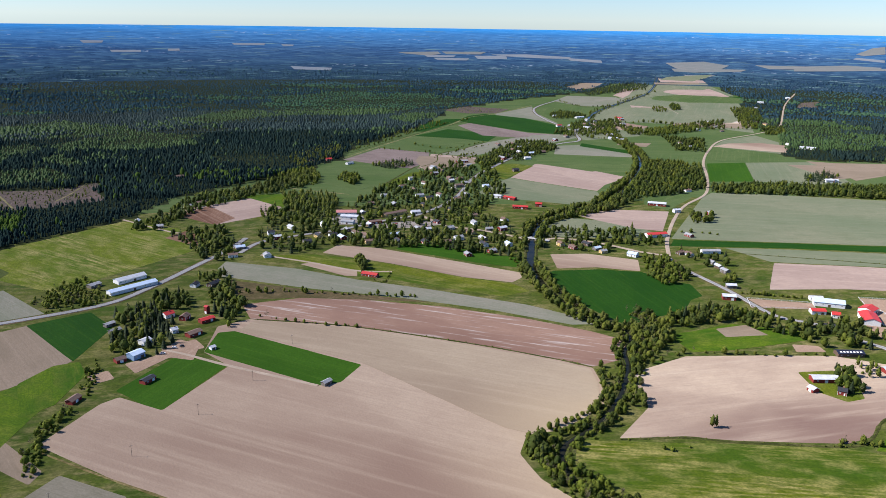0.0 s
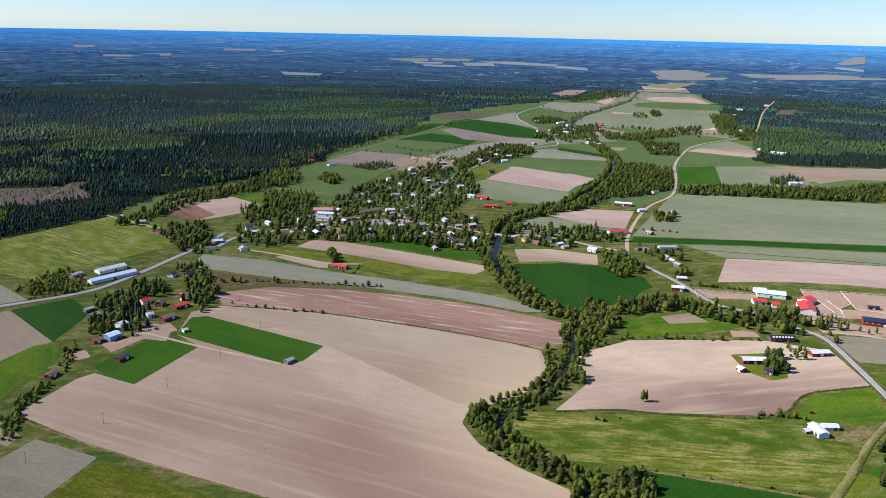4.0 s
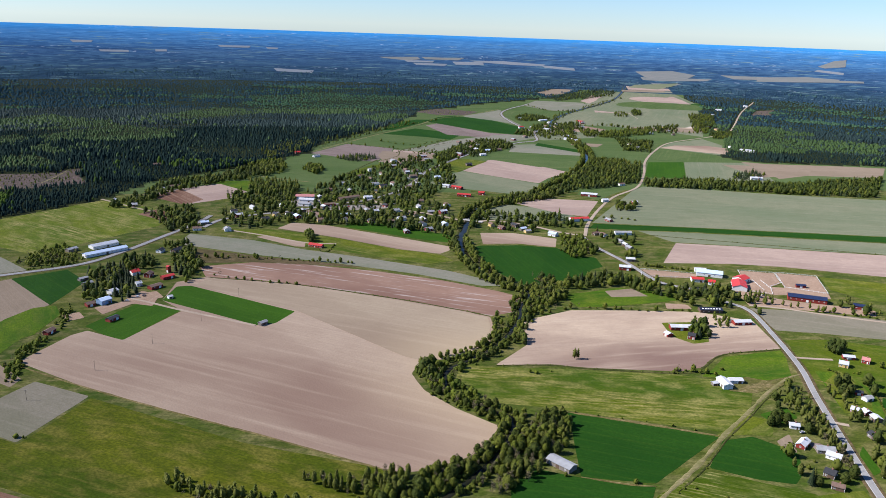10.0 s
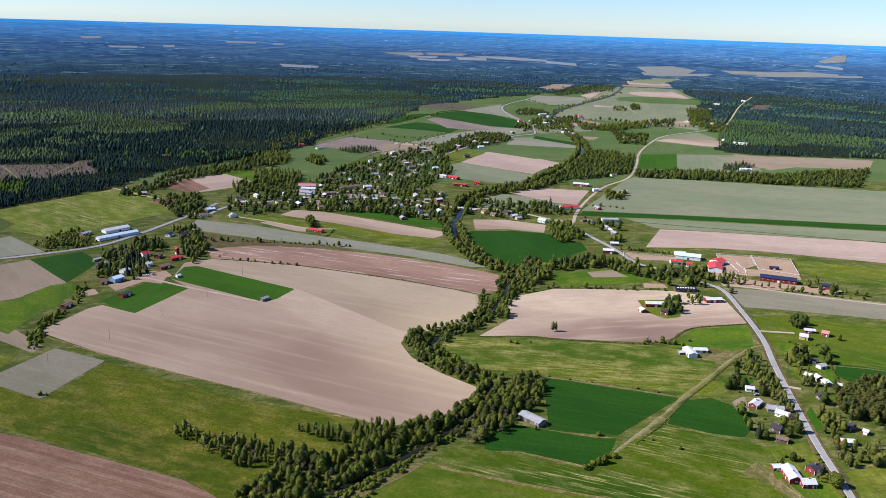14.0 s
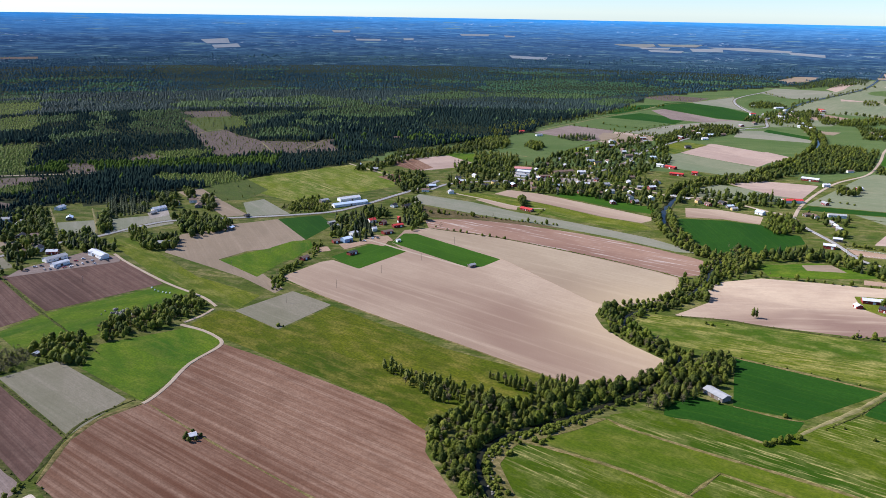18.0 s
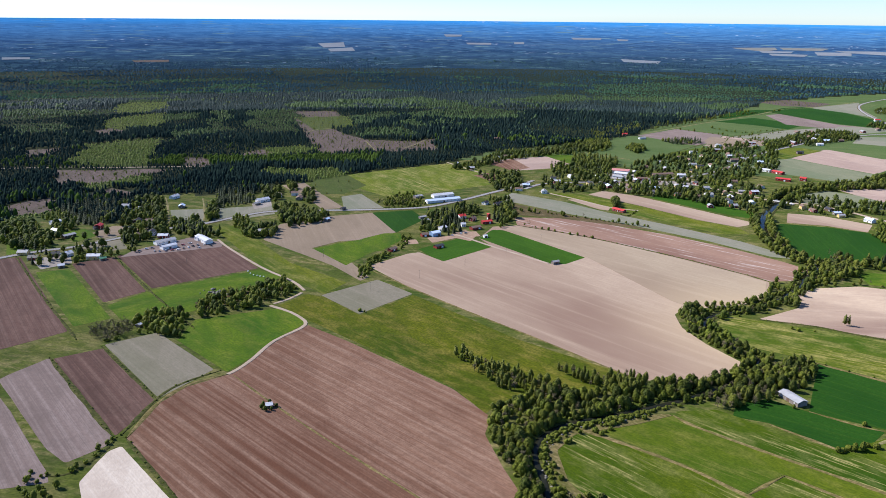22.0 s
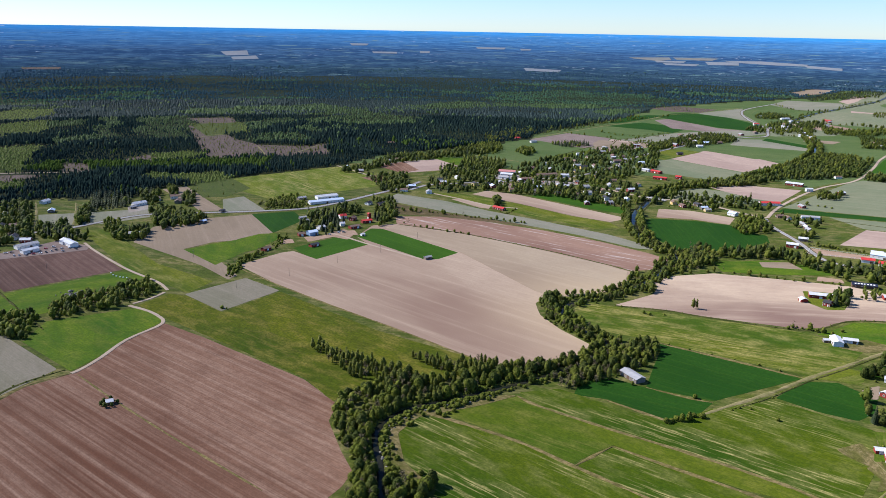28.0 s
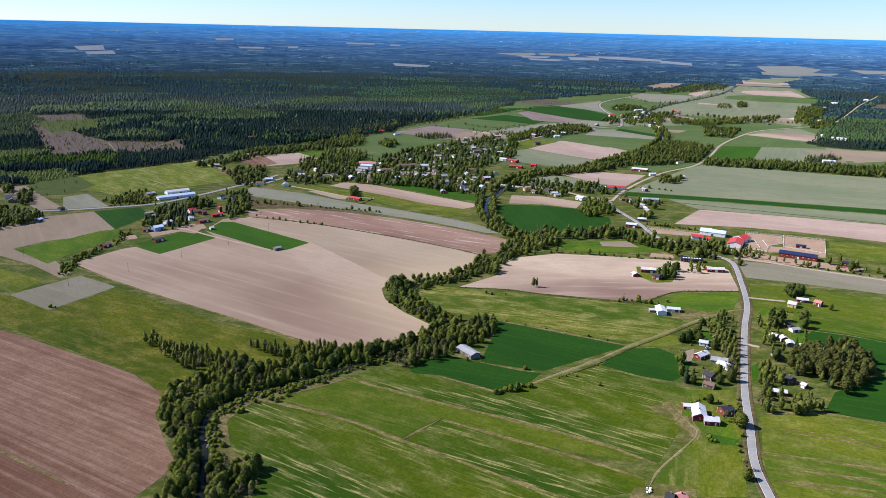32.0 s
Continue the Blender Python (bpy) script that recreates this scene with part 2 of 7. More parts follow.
def foliage(name, a, b2, c, far=0.006, rough=0.75, glow=0.0):
    """Leaves: a tint for each clump or tree, and stands that differ over a hundred metres."""
    m, t, b = shader(name, rough)
    b.inputs["Diffuse Roughness"].default_value = 0.15
    g = t.nodes.new("ShaderNodeNewGeometry")
    o = t.nodes.new("ShaderNodeObjectInfo")
    mix = blend(t, g.outputs["Random Per Island"], a, b2)
    mix = blend(t, o.outputs["Random"], mix, c, 0.45)
    mix = blend(t, noisy(t, far, (1, 1, 1), 3, lo=0.4, hi=0.62), mix, c, 0.5)
    mix = blend(t, noisy(t, 0.11, (1, 1, 3), 1, lo=0.48, hi=0.6), mix, a, 0.45)
    t.links.new(mix, b.inputs["Base Color"])
    if glow:
        thin = t.nodes.new("ShaderNodeBsdfTranslucent")
        both = t.nodes.new("ShaderNodeMixShader")
        both.inputs[0].default_value = glow
        t.links.new(blend(t, g.outputs["Random Per Island"], tuple(1.5 * q for q in a), tuple(1.35 * q for q in b2)), thin.inputs[0])
        t.links.new(b.outputs[0], both.inputs[1])
        t.links.new(thin.outputs[0], both.inputs[2])
        t.links.new(both.outputs[0], t.nodes["Material Output"].inputs[0])
    b.inputs["Specular IOR Level"].default_value = 0.0 if "wood" in name or "far" in name or "haze" in name else 0.12
    return m


foliage("leaf", (0.044, 0.070, 0.006), (0.155, 0.182, 0.018), (0.120, 0.122, 0.022), glow=0.3)
foliage("dark_leaf", (0.024, 0.042, 0.006), (0.074, 0.096, 0.013), (0.058, 0.066, 0.013), glow=0.22)
foliage("birch_leaf", (0.066, 0.092, 0.011), (0.165, 0.182, 0.026), (0.130, 0.125, 0.034), glow=0.28)
foliage("needle", (0.012, 0.022, 0.008), (0.028, 0.042, 0.014), (0.020, 0.029, 0.011))
foliage("pine_needle", (0.042, 0.050, 0.010), (0.105, 0.108, 0.020), (0.08, 0.078, 0.018), glow=0.2)
foliage("twig", (0.080, 0.068, 0.036), (0.150, 0.124, 0.066), (0.115, 0.10, 0.05))
# blue of the aerial haze is mixed into the woodland needle colour
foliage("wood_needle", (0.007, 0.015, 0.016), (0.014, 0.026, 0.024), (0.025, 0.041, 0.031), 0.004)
foliage("wood_leaf", (0.030, 0.054, 0.010), (0.064, 0.094, 0.017), (0.046, 0.072, 0.016), 0.004)
foliage("young_leaf", (0.09, 0.13, 0.022), (0.14, 0.175, 0.034), (0.11, 0.13, 0.03), 0.004, glow=0.2)
# mid, far and haze sets paint the distance haze into the foliage, ever bluer
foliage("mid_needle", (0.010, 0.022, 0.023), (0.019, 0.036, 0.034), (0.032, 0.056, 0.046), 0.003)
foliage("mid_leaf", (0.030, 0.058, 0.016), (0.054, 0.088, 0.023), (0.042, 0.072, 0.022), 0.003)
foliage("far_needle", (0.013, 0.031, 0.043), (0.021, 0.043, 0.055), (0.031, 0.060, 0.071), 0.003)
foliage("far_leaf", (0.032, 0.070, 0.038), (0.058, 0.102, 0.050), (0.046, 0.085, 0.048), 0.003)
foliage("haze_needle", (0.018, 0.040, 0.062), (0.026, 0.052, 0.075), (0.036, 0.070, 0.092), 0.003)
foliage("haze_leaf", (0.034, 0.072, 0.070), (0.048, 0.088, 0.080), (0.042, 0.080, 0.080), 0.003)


def distance():
    """The country near the horizon: long thin bands of woods and open land, with haze painted in ever bluer."""
    m, t, b = shader("distance", 1.0)
    c = t.nodes.new("ShaderNodeTexCoord")
    cut = t.nodes.new("ShaderNodeSeparateXYZ")
    t.links.new(c.outputs["UV"], cut.inputs[0])
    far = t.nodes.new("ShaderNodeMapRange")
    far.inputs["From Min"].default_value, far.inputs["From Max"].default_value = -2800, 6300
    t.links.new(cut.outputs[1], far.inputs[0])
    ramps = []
    # ramps stand in for aerial haze: base colours turn blue towards the horizon
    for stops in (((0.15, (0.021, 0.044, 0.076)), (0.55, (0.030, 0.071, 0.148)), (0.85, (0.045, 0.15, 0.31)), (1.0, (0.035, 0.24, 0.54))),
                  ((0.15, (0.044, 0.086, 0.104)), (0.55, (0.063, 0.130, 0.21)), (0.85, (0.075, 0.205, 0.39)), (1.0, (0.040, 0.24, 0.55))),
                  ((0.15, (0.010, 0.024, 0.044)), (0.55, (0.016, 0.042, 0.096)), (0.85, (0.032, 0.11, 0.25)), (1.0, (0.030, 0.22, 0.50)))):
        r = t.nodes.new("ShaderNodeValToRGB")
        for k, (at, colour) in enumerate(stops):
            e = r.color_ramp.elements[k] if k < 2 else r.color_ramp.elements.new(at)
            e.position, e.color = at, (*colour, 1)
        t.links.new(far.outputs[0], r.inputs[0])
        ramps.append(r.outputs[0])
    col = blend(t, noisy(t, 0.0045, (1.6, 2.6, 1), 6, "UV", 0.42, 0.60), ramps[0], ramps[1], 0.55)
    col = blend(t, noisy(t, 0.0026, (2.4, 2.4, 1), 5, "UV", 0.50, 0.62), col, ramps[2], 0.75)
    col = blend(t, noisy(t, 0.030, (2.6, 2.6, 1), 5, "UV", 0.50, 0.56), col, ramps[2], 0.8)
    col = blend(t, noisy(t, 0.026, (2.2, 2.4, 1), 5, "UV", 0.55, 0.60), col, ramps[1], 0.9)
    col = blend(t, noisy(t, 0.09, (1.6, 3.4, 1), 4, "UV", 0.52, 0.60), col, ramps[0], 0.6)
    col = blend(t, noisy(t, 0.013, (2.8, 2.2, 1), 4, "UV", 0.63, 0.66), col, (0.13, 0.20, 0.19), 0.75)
    dots = t.nodes.new("ShaderNodeMath")
    dots.operation = "MULTIPLY"
    t.links.new(noisy(t, 0.05, (1.6, 5, 1), 3, "UV", 0.60, 0.68), dots.inputs[0])
    t.links.new(noisy(t, 0.0034, (2.2, 2.4, 1), 3, "UV", 0.56, 0.64), dots.inputs[1])
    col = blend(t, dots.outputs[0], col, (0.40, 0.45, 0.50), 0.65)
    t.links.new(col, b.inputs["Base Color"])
    b.inputs["Specular IOR Level"].default_value = 0.0


distance()


def plain(name, a, b2, scale=0.8, rough=0.7, metal=0.0, stretch=(1, 1, 1)):
    m, t, b = shader(name, rough)
    c = blend(t, noisy(t, scale, stretch, 4), a, b2)
    o = t.nodes.new("ShaderNodeObjectInfo")
    c = blend(t, o.outputs["Random"], c, b2, 0.5)
    t.links.new(c, b.inputs["Base Color"])
    b.inputs["Metallic"].default_value = metal
    return m


plain("bark", (0.10, 0.08, 0.06), (0.06, 0.05, 0.04), 3)
plain("birch_bark", (0.55, 0.53, 0.50), (0.18, 0.16, 0.15), 2)
plain("wall_white", (0.74, 0.73, 0.70), (0.66, 0.65, 0.61), 0.6)
plain("wall_red", (0.24, 0.032, 0.022), (0.17, 0.025, 0.019), 0.6, 0.85, 0, (1, 1, 6))
plain("wall_yellow", (0.60, 0.43, 0.16), (0.52, 0.36, 0.13), 0.6)
plain("wall_brown", (0.13, 0.08, 0.05), (0.09, 0.06, 0.04), 0.6, 0.85, 0, (1, 1, 6))
plain("wall_timber", (0.22, 0.19, 0.16), (0.14, 0.12, 0.10), 0.8, 0.9, 0, (1, 1, 6))
plain("wall_bluewall", (0.22, 0.32, 0.45), (0.17, 0.26, 0.38), 0.6)
plain("roof_white", (0.56, 0.57, 0.59), (0.42, 0.42, 0.43), 0.25, 0.45)
plain("roof_grey", (0.33, 0.33, 0.34), (0.24, 0.24, 0.24), 0.3, 0.6)
plain("roof_black", (0.045, 0.045, 0.05), (0.03, 0.03, 0.033), 0.5, 0.6)
plain("roof_brown", (0.19, 0.12, 0.09), (0.13, 0.085, 0.065), 0.5, 0.8)
plain("roof_redmetal", (0.52, 0.045, 0.04), (0.40, 0.04, 0.033), 0.3, 0.5)
plain("roof_pinkmetal", (0.50, 0.22, 0.20), (0.42, 0.18, 0.16), 0.3, 0.5)
plain("roof_navy", (0.022, 0.035, 0.085), (0.018, 0.026, 0.06), 0.3, 0.4)
plain("roof_solar", (0.022, 0.026, 0.045), (0.018, 0.02, 0.03), 0.3, 0.35)
plain("roof_bluewhite", (0.55, 0.63, 0.74), (0.45, 0.53, 0.64), 0.25, 0.45)
plain("roof_green", (0.10, 0.25, 0.14), (0.08, 0.2, 0.11), 0.25, 0.5)
plain("trim_white", (0.78, 0.77, 0.74), (0.70, 0.69, 0.66), 0.8, 0.6)
plain("brick_chimney", (0.30, 0.14, 0.10), (0.22, 0.11, 0.08), 2, 0.9)
plain("concrete", (0.42, 0.41, 0.39), (0.33, 0.32, 0.30), 0.8, 0.85)
plain("pole_wood", (0.17, 0.14, 0.11), (0.12, 0.10, 0.08), 2, 0.9)
plain("rubber", (0.02, 0.02, 0.02), (0.03, 0.03, 0.03), 2, 0.8)
m, t, b = shader("glass_dark", 0.08)
b.inputs["Base Color"].default_value = (0.03, 0.035, 0.04, 1)
b.inputs["Specular IOR Level"].default_value = 0.6
m, t, b = shader("water", 0.06)
t.links.new(blend(t, noisy(t, 0.05, (1, 1, 1), 3), (0.010, 0.012, 0.008), (0.018, 0.018, 0.011)), b.inputs["Base Color"])
bump(t, b, noisy(t, 0.8, (1, 1, 1), 3), 0.06, 0.1)
b.inputs["Specular IOR Level"].default_value = 0.04

# ---- shapes ----
CENTRE, FLAT, EDGE, RIM = (-90.0, 120.0), 2600.0, 4750.0, 236.0


def rise(x, y):
    """Height of the land: a level valley, with country that climbs slowly towards the horizon."""
    u = np.clip((np.hypot(np.asarray(x) - CENTRE[0], np.asarray(y) - CENTRE[1]) - FLAT) / (EDGE - FLAT), 0, None)
    return RIM * u * u


def inside(x, y, poly):
    """Which of the points lie in the polygon."""
    x, y = np.asarray(x, float), np.asarray(y, float)
    ok = np.zeros(x.shape, bool)
    for (x1, y1), (x2, y2) in zip(poly, poly[1:] + poly[:1]):
        if y1 != y2:
            ok ^= ((y1 > y) != (y2 > y)) & (x < (x2 - x1) * (y - y1) / (y2 - y1) + x1)
    return ok


def off_line(x, y, line):
    """Distance of the points from a polyline."""
    best = np.full(np.asarray(x).shape, 1e9)
    for (x1, y1), (x2, y2) in zip(line, line[1:]):
        dx, dy = x2 - x1, y2 - y1
        k = np.clip(((x - x1) * dx + (y - y1) * dy) / max(dx * dx + dy * dy, 1e-6), 0, 1)
        best = np.minimum(best, np.hypot(x - x1 - k * dx, y - y1 - k * dy))
    return best


def mesh_of(name, verts, faces, *mats):
    me = bpy.data.meshes.new(name)
    me.from_pydata([tuple(map(float, v)) for v in verts], [], faces)
    for mat in mats:
        me.materials.append(MATS[mat])
    me.update()
    return me


def smooth(me):
    me.polygons.foreach_set("use_smooth", np.ones(len(me.polygons), bool))
    return me


def part(name, me, parent, m=None, label=""):
    ob = new(name, me)
    ob.parent = parent
    if m is not None:
        ob.matrix_basis = m
    return tagged(ob, label)


def box(x0, x1, y0, y1, z0, z1):
    v = [(x0, y0, z0), (x1, y0, z0), (x1, y1, z0), (x0, y1, z0), (x0, y0, z1), (x1, y0, z1), (x1, y1, z1), (x0, y1, z1)]
    return v, [(3, 2, 1, 0), (4, 5, 6, 7), (0, 1, 5, 4), (1, 2, 6, 5), (2, 3, 7, 6), (3, 0, 4, 7)]


def merge(*shapes):
    v, f = [], []
    for vs, fs in shapes:
        f += [tuple(i + len(v) for i in q) for q in fs]
        v += list(vs)
    return v, f


# ---- the land ----
WEST_EDGE = [(-1300, 650), (-930, 720), (-910, 827), (-895, 915), (-780, 873), (-801, 977), (-822, 1050), (-691, 1095), (-687, 1165), (-621, 1245), (-600, 1300), (-469, 1449),
             (-411, 1603), (-316, 1698), (-215, 1809), (-133, 1942), (-103, 2078), (122, 2471), (268, 2861), (488, 3051), (742, 3185), (876, 3245), (1136, 3425), (1285, 3539)]
EAST_EDGE = [(1471, 3405), (1376, 3041), (1220, 2669), (1041, 2286), (1079, 2262), (869, 1895), (917, 1823), (1128, 1782), (1600, 1700)]
VALLEY = WEST_EDGE + EAST_EDGE + [(1700, -600), (-1400, -600)]


def land_sheet():
    rings = [0.0] + [60.0 * k for k in range(1, 12)] + [660 + 26.0 * k for k in range(1, 126)]
    turns = 360
    verts, faces, mats = [(*CENTRE, 0.0)], [], []
    for r in rings[1:]:
        for k in range(turns):
            a = 2 * math.pi * k / turns
            verts.append((CENTRE[0] + r * math.sin(a), CENTRE[1] + r * math.cos(a), 0.0))
    v = np.array(verts)
    v[:, 2] = rise(v[:, 0], v[:, 1])
    for k in range(turns):
        faces.append((0, 1 + (k + 1) % turns, 1 + k))
    for i in range(len(rings) - 2):
        for k in range(turns):
            a, b2 = 1 + i * turns, 1 + (i + 1) * turns
            faces.append((a + k, a + (k + 1) % turns, b2 + (k + 1) % turns, b2 + k))
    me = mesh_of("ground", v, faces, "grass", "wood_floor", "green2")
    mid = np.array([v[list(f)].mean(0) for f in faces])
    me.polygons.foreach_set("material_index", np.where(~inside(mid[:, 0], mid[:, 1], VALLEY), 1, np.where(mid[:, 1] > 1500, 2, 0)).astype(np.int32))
    return tagged(new("ground", me), "wide grassy valley floor with dark woodland soil beyond", "ground", kind="structure")


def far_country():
    """The last rise before the horizon, a plain backdrop of distant land with haze painted into its colour."""
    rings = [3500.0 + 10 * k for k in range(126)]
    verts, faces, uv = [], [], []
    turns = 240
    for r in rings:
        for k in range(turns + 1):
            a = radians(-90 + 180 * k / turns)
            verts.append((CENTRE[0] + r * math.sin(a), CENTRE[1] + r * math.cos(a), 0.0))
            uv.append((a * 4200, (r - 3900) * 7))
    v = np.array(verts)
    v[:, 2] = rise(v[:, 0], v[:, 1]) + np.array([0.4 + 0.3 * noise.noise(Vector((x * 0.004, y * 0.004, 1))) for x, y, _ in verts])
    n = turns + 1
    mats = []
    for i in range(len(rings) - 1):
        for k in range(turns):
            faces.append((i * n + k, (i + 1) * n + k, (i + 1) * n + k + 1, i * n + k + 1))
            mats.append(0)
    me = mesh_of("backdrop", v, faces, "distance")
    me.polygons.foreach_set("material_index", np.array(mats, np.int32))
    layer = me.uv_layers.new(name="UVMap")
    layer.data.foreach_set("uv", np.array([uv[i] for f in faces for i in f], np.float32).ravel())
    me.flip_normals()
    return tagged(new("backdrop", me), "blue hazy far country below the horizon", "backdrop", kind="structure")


land_sheet()
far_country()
FIELDS, LINES, CLEARINGS, STANDS = [], [], [], []
FIELD_WORDS = {
    "pale": ("ploughed_field", "pale pinkish harrowed soil field, dry and smooth"), "pale2": ("ploughed_field", "pale dry soil field with darker damp bands"),
    "olive_soil": ("ploughed_field", "greyish olive harrowed soil field beside the river"), "wet": ("ploughed_field", "reddish brown soil field with whitish dry streaks"), "pink": ("ploughed_field", "light pinkish ploughed field with straight rows"),
    "brown": ("ploughed_field", "red-brown ploughed field with long harrow lines"), "brown2": ("ploughed_field", "dark brown ploughed field"),
    "greysoil": ("ploughed_field", "grey-beige bare soil field"), "greysoil2": ("ploughed_field", "grey-brown bare soil field with furrows"),
    "stubble": ("stubble_field", "whitish dry stubble field"), "tan": ("ploughed_field", "tan harrowed field beside the road"),
    "sprout": ("sprouting_field", "grey-green field of newly sprouting grain"), "sprout2": ("sprouting_field", "dull grey-green sprouting field"),
    "crop": ("grain_field", "bright green young grain field"), "crop2": ("grain_field", "deep green winter grain field"), "crop3": ("grass_field", "fresh yellow-green grass field"),
    "green2": ("grass_field", "muted green grass field"), "green3": ("grass_field", "green ley field with faint mowing lines"),
    "striped": ("grass_field", "green ley field with straw-coloured streaks"), "meadow": ("meadow", "yellow-green meadow with dry patches"),
    "meadow2": ("meadow", "green meadow with patches of straw-coloured grass"), "meadow3": ("meadow", "olive green fallow meadow"),
    "meadow4": ("meadow", "bright yellow-green meadow with straw-coloured mowing bands"),
    "rough": ("rough_ground", "rough brownish scrub ground"), "young": ("clearing", "light green clearing of young saplings"),
    "clearcut": ("clearing", "felled clearing with brown brash"), "sand": ("paddock", "sandy horse paddock"), "gravel": ("yard", "light gravel farm yard"),
    "margin": ("river_margin", "pale dry grass and scrub along the river bank"),
    "far_tan": ("far_field", "hazy pale tan farmland far away"), "white": ("far_yard", "pale far-off built-up and open ground with bluish haze in its colour")}


def light_stand(poly):
    """A part of the woods where birches prevail."""
    STANDS.append(poly)


def soften(poly, cut=1.8):
    """Round the corners of an outline and make its edges slightly uneven."""
    pts = []
    n = len(poly)
    for i in range(n):
        a, b2, c = (Vector(poly[k % n]) for k in (i - 1, i, i + 1))
        la, lc = (a - b2).length, (c - b2).length
        pts += [b2 + (a - b2) * min(0.16, cut / max(la, 1)), b2 + (a - b2) * min(0.12, cut * 0.35 / max(la, 1)) + (c - b2) * min(0.12, cut * 0.35 / max(lc, 1)), b2 + (c - b2) * min(0.16, cut / max(lc, 1))]
    out = []
    for p, q in zip(pts, pts[1:] + pts[:1]):
        steps = max(1, int((q - p).length / 14))
        for k in range(steps):
            w = p.lerp(q, k / steps)
            d = noise.noise(Vector((w.x * 0.06, w.y * 0.06, 3))) * 0.35
            nrm = (q - p).orthogonal().normalized() if (q - p).length > 0 else Vector((0, 0))
            out.append(w + nrm * d)
    return out


def field(sort, poly, rows=0, layer=0):
    """One field: a low slab of soil or sward whose rows run along its own x axis."""
    if sort in ("young", "clearcut"):
        CLEARINGS.append((sort, poly))
    FIELDS.append((sort, poly))
    outline = soften(poly)
    cx, cy = np.mean([p[0] for p in poly]), np.mean([p[1] for p in poly])
    m = pose(cx, cy, 0, 0, 0, rows)
    back = m.inverted()
    z = 0.03 + 0.0007 * len(FIELDS) + 0.02 * layer + (1.2 if math.hypot(cx - CENTRE[0], cy - CENTRE[1]) > 3500 else 0.0)
    bm = bmesh.new()
    top = [bm.verts.new(back @ Vector((p.x, p.y, float(rise(p.x, p.y)) + z))) for p in outline]
    low = [bm.verts.new(v.co - Vector((0, 0, 0.6 if z < 1 else 4.0))) for v in top]
    f = bm.faces.new(top)
    if f.normal.z < 0:
        f.normal_flip()
    for i in range(len(top)):
        bm.faces.new((top[i - 1], top[i], low[i], low[i - 1]))
    bmesh.ops.recalc_face_normals(bm, faces=bm.faces)
    bmesh.ops.triangulate(bm, faces=[f])
    name, label = FIELD_WORDS[sort]
    me = bpy.data.meshes.new(name)
    bm.to_mesh(me)
    bm.free()
    me.materials.append(MATS[sort])
    ob = new(name, me)
    ob.matrix_basis = m
    return tagged(ob, label, name.split("_")[-1], kind="structure")


STRIP_WORDS = {
    "road": ("road", "asphalt", "grey asphalt country road", 0.34, 0.0), "gravelroad": ("gravel_road", "gravelroad", "light gravel road", 0.30, 0.0),
    "track": ("track", "track", "sandy farm track with a grassy middle", 0.28, 0.0), "bank": ("field_margin", "bank", "straw-coloured grassy field margin", 0.29, 0.05),
    "ditch": ("ditch_edge", "ditch", "overgrown ditch between the fields", 0.31, 0.12), "river": ("river", "water", "dark still river between overgrown banks", 0.5, 0.0)}


def curve_points(line, step=9.0):
    """A smooth line through the points."""
    p = [Vector(q) for q in line]
    p = [p[0] * 2 - p[1]] + p + [p[-1] * 2 - p[-2]]
    out = []
    for i in range(1, len(p) - 2):
        a, b2, c, d = p[i - 1:i + 3]
        n = max(2, int((c - b2).length / step))
        for k in range(n):
            s = k / n
            out.append(0.5 * (2 * b2 + (c - a) * s + (2 * a - 5 * b2 + 4 * c - d) * s * s + (3 * b2 - a - 3 * c + d) * s ** 3))
    return out + [p[-2]]


def ribbon(name, mat, pts, offset, width, z, crown, wobble, label):
    verts, faces = [], []
    edge = 0.9 if wobble < 0.15 else 0.5
    for i, p in enumerate(pts):
        d = (pts[min(i + 1, len(pts) - 1)] - pts[max(i - 1, 0)]).normalized()
        s = Vector((-d.y, d.x))
        w = width / 2 * (1 + wobble * (noise.noise(Vector((p.x * 0.05, p.y * 0.05, 7))) + 0.8 * noise.noise(Vector((p.x * 0.21, p.y * 0.21, 5)))))
        if wobble > 0.3:
            w *= min(1.0, 0.25 + 0.25 * min(i, len(pts) - 1 - i))
        h = float(rise(p.x, p.y))
        for k, zz in ((-1, z - 0.32), (-edge, z), (0, z + crown), (edge, z), (1, z - 0.32)):
            q = p + s * (offset + w * k)
            verts.append((q.x, q.y, h + zz))
        if i:
            a = 5 * i
            faces += [(a + j, a + j + 1, a + j - 4, a + j - 5) for j in range(4)]
    me = mesh_of(name, verts, faces, mat)
    bm = bmesh.new()
    bm.from_mesh(me)
    bmesh.ops.recalc_face_normals(bm, faces=bm.faces)
    if sum(f.normal.z for f in bm.faces) < 0:
        bmesh.ops.reverse_faces(bm, faces=bm.faces)
    bm.to_mesh(me)
    bm.free()
    return tagged(new(name, me), label, name.split("_")[-1], kind="structure")


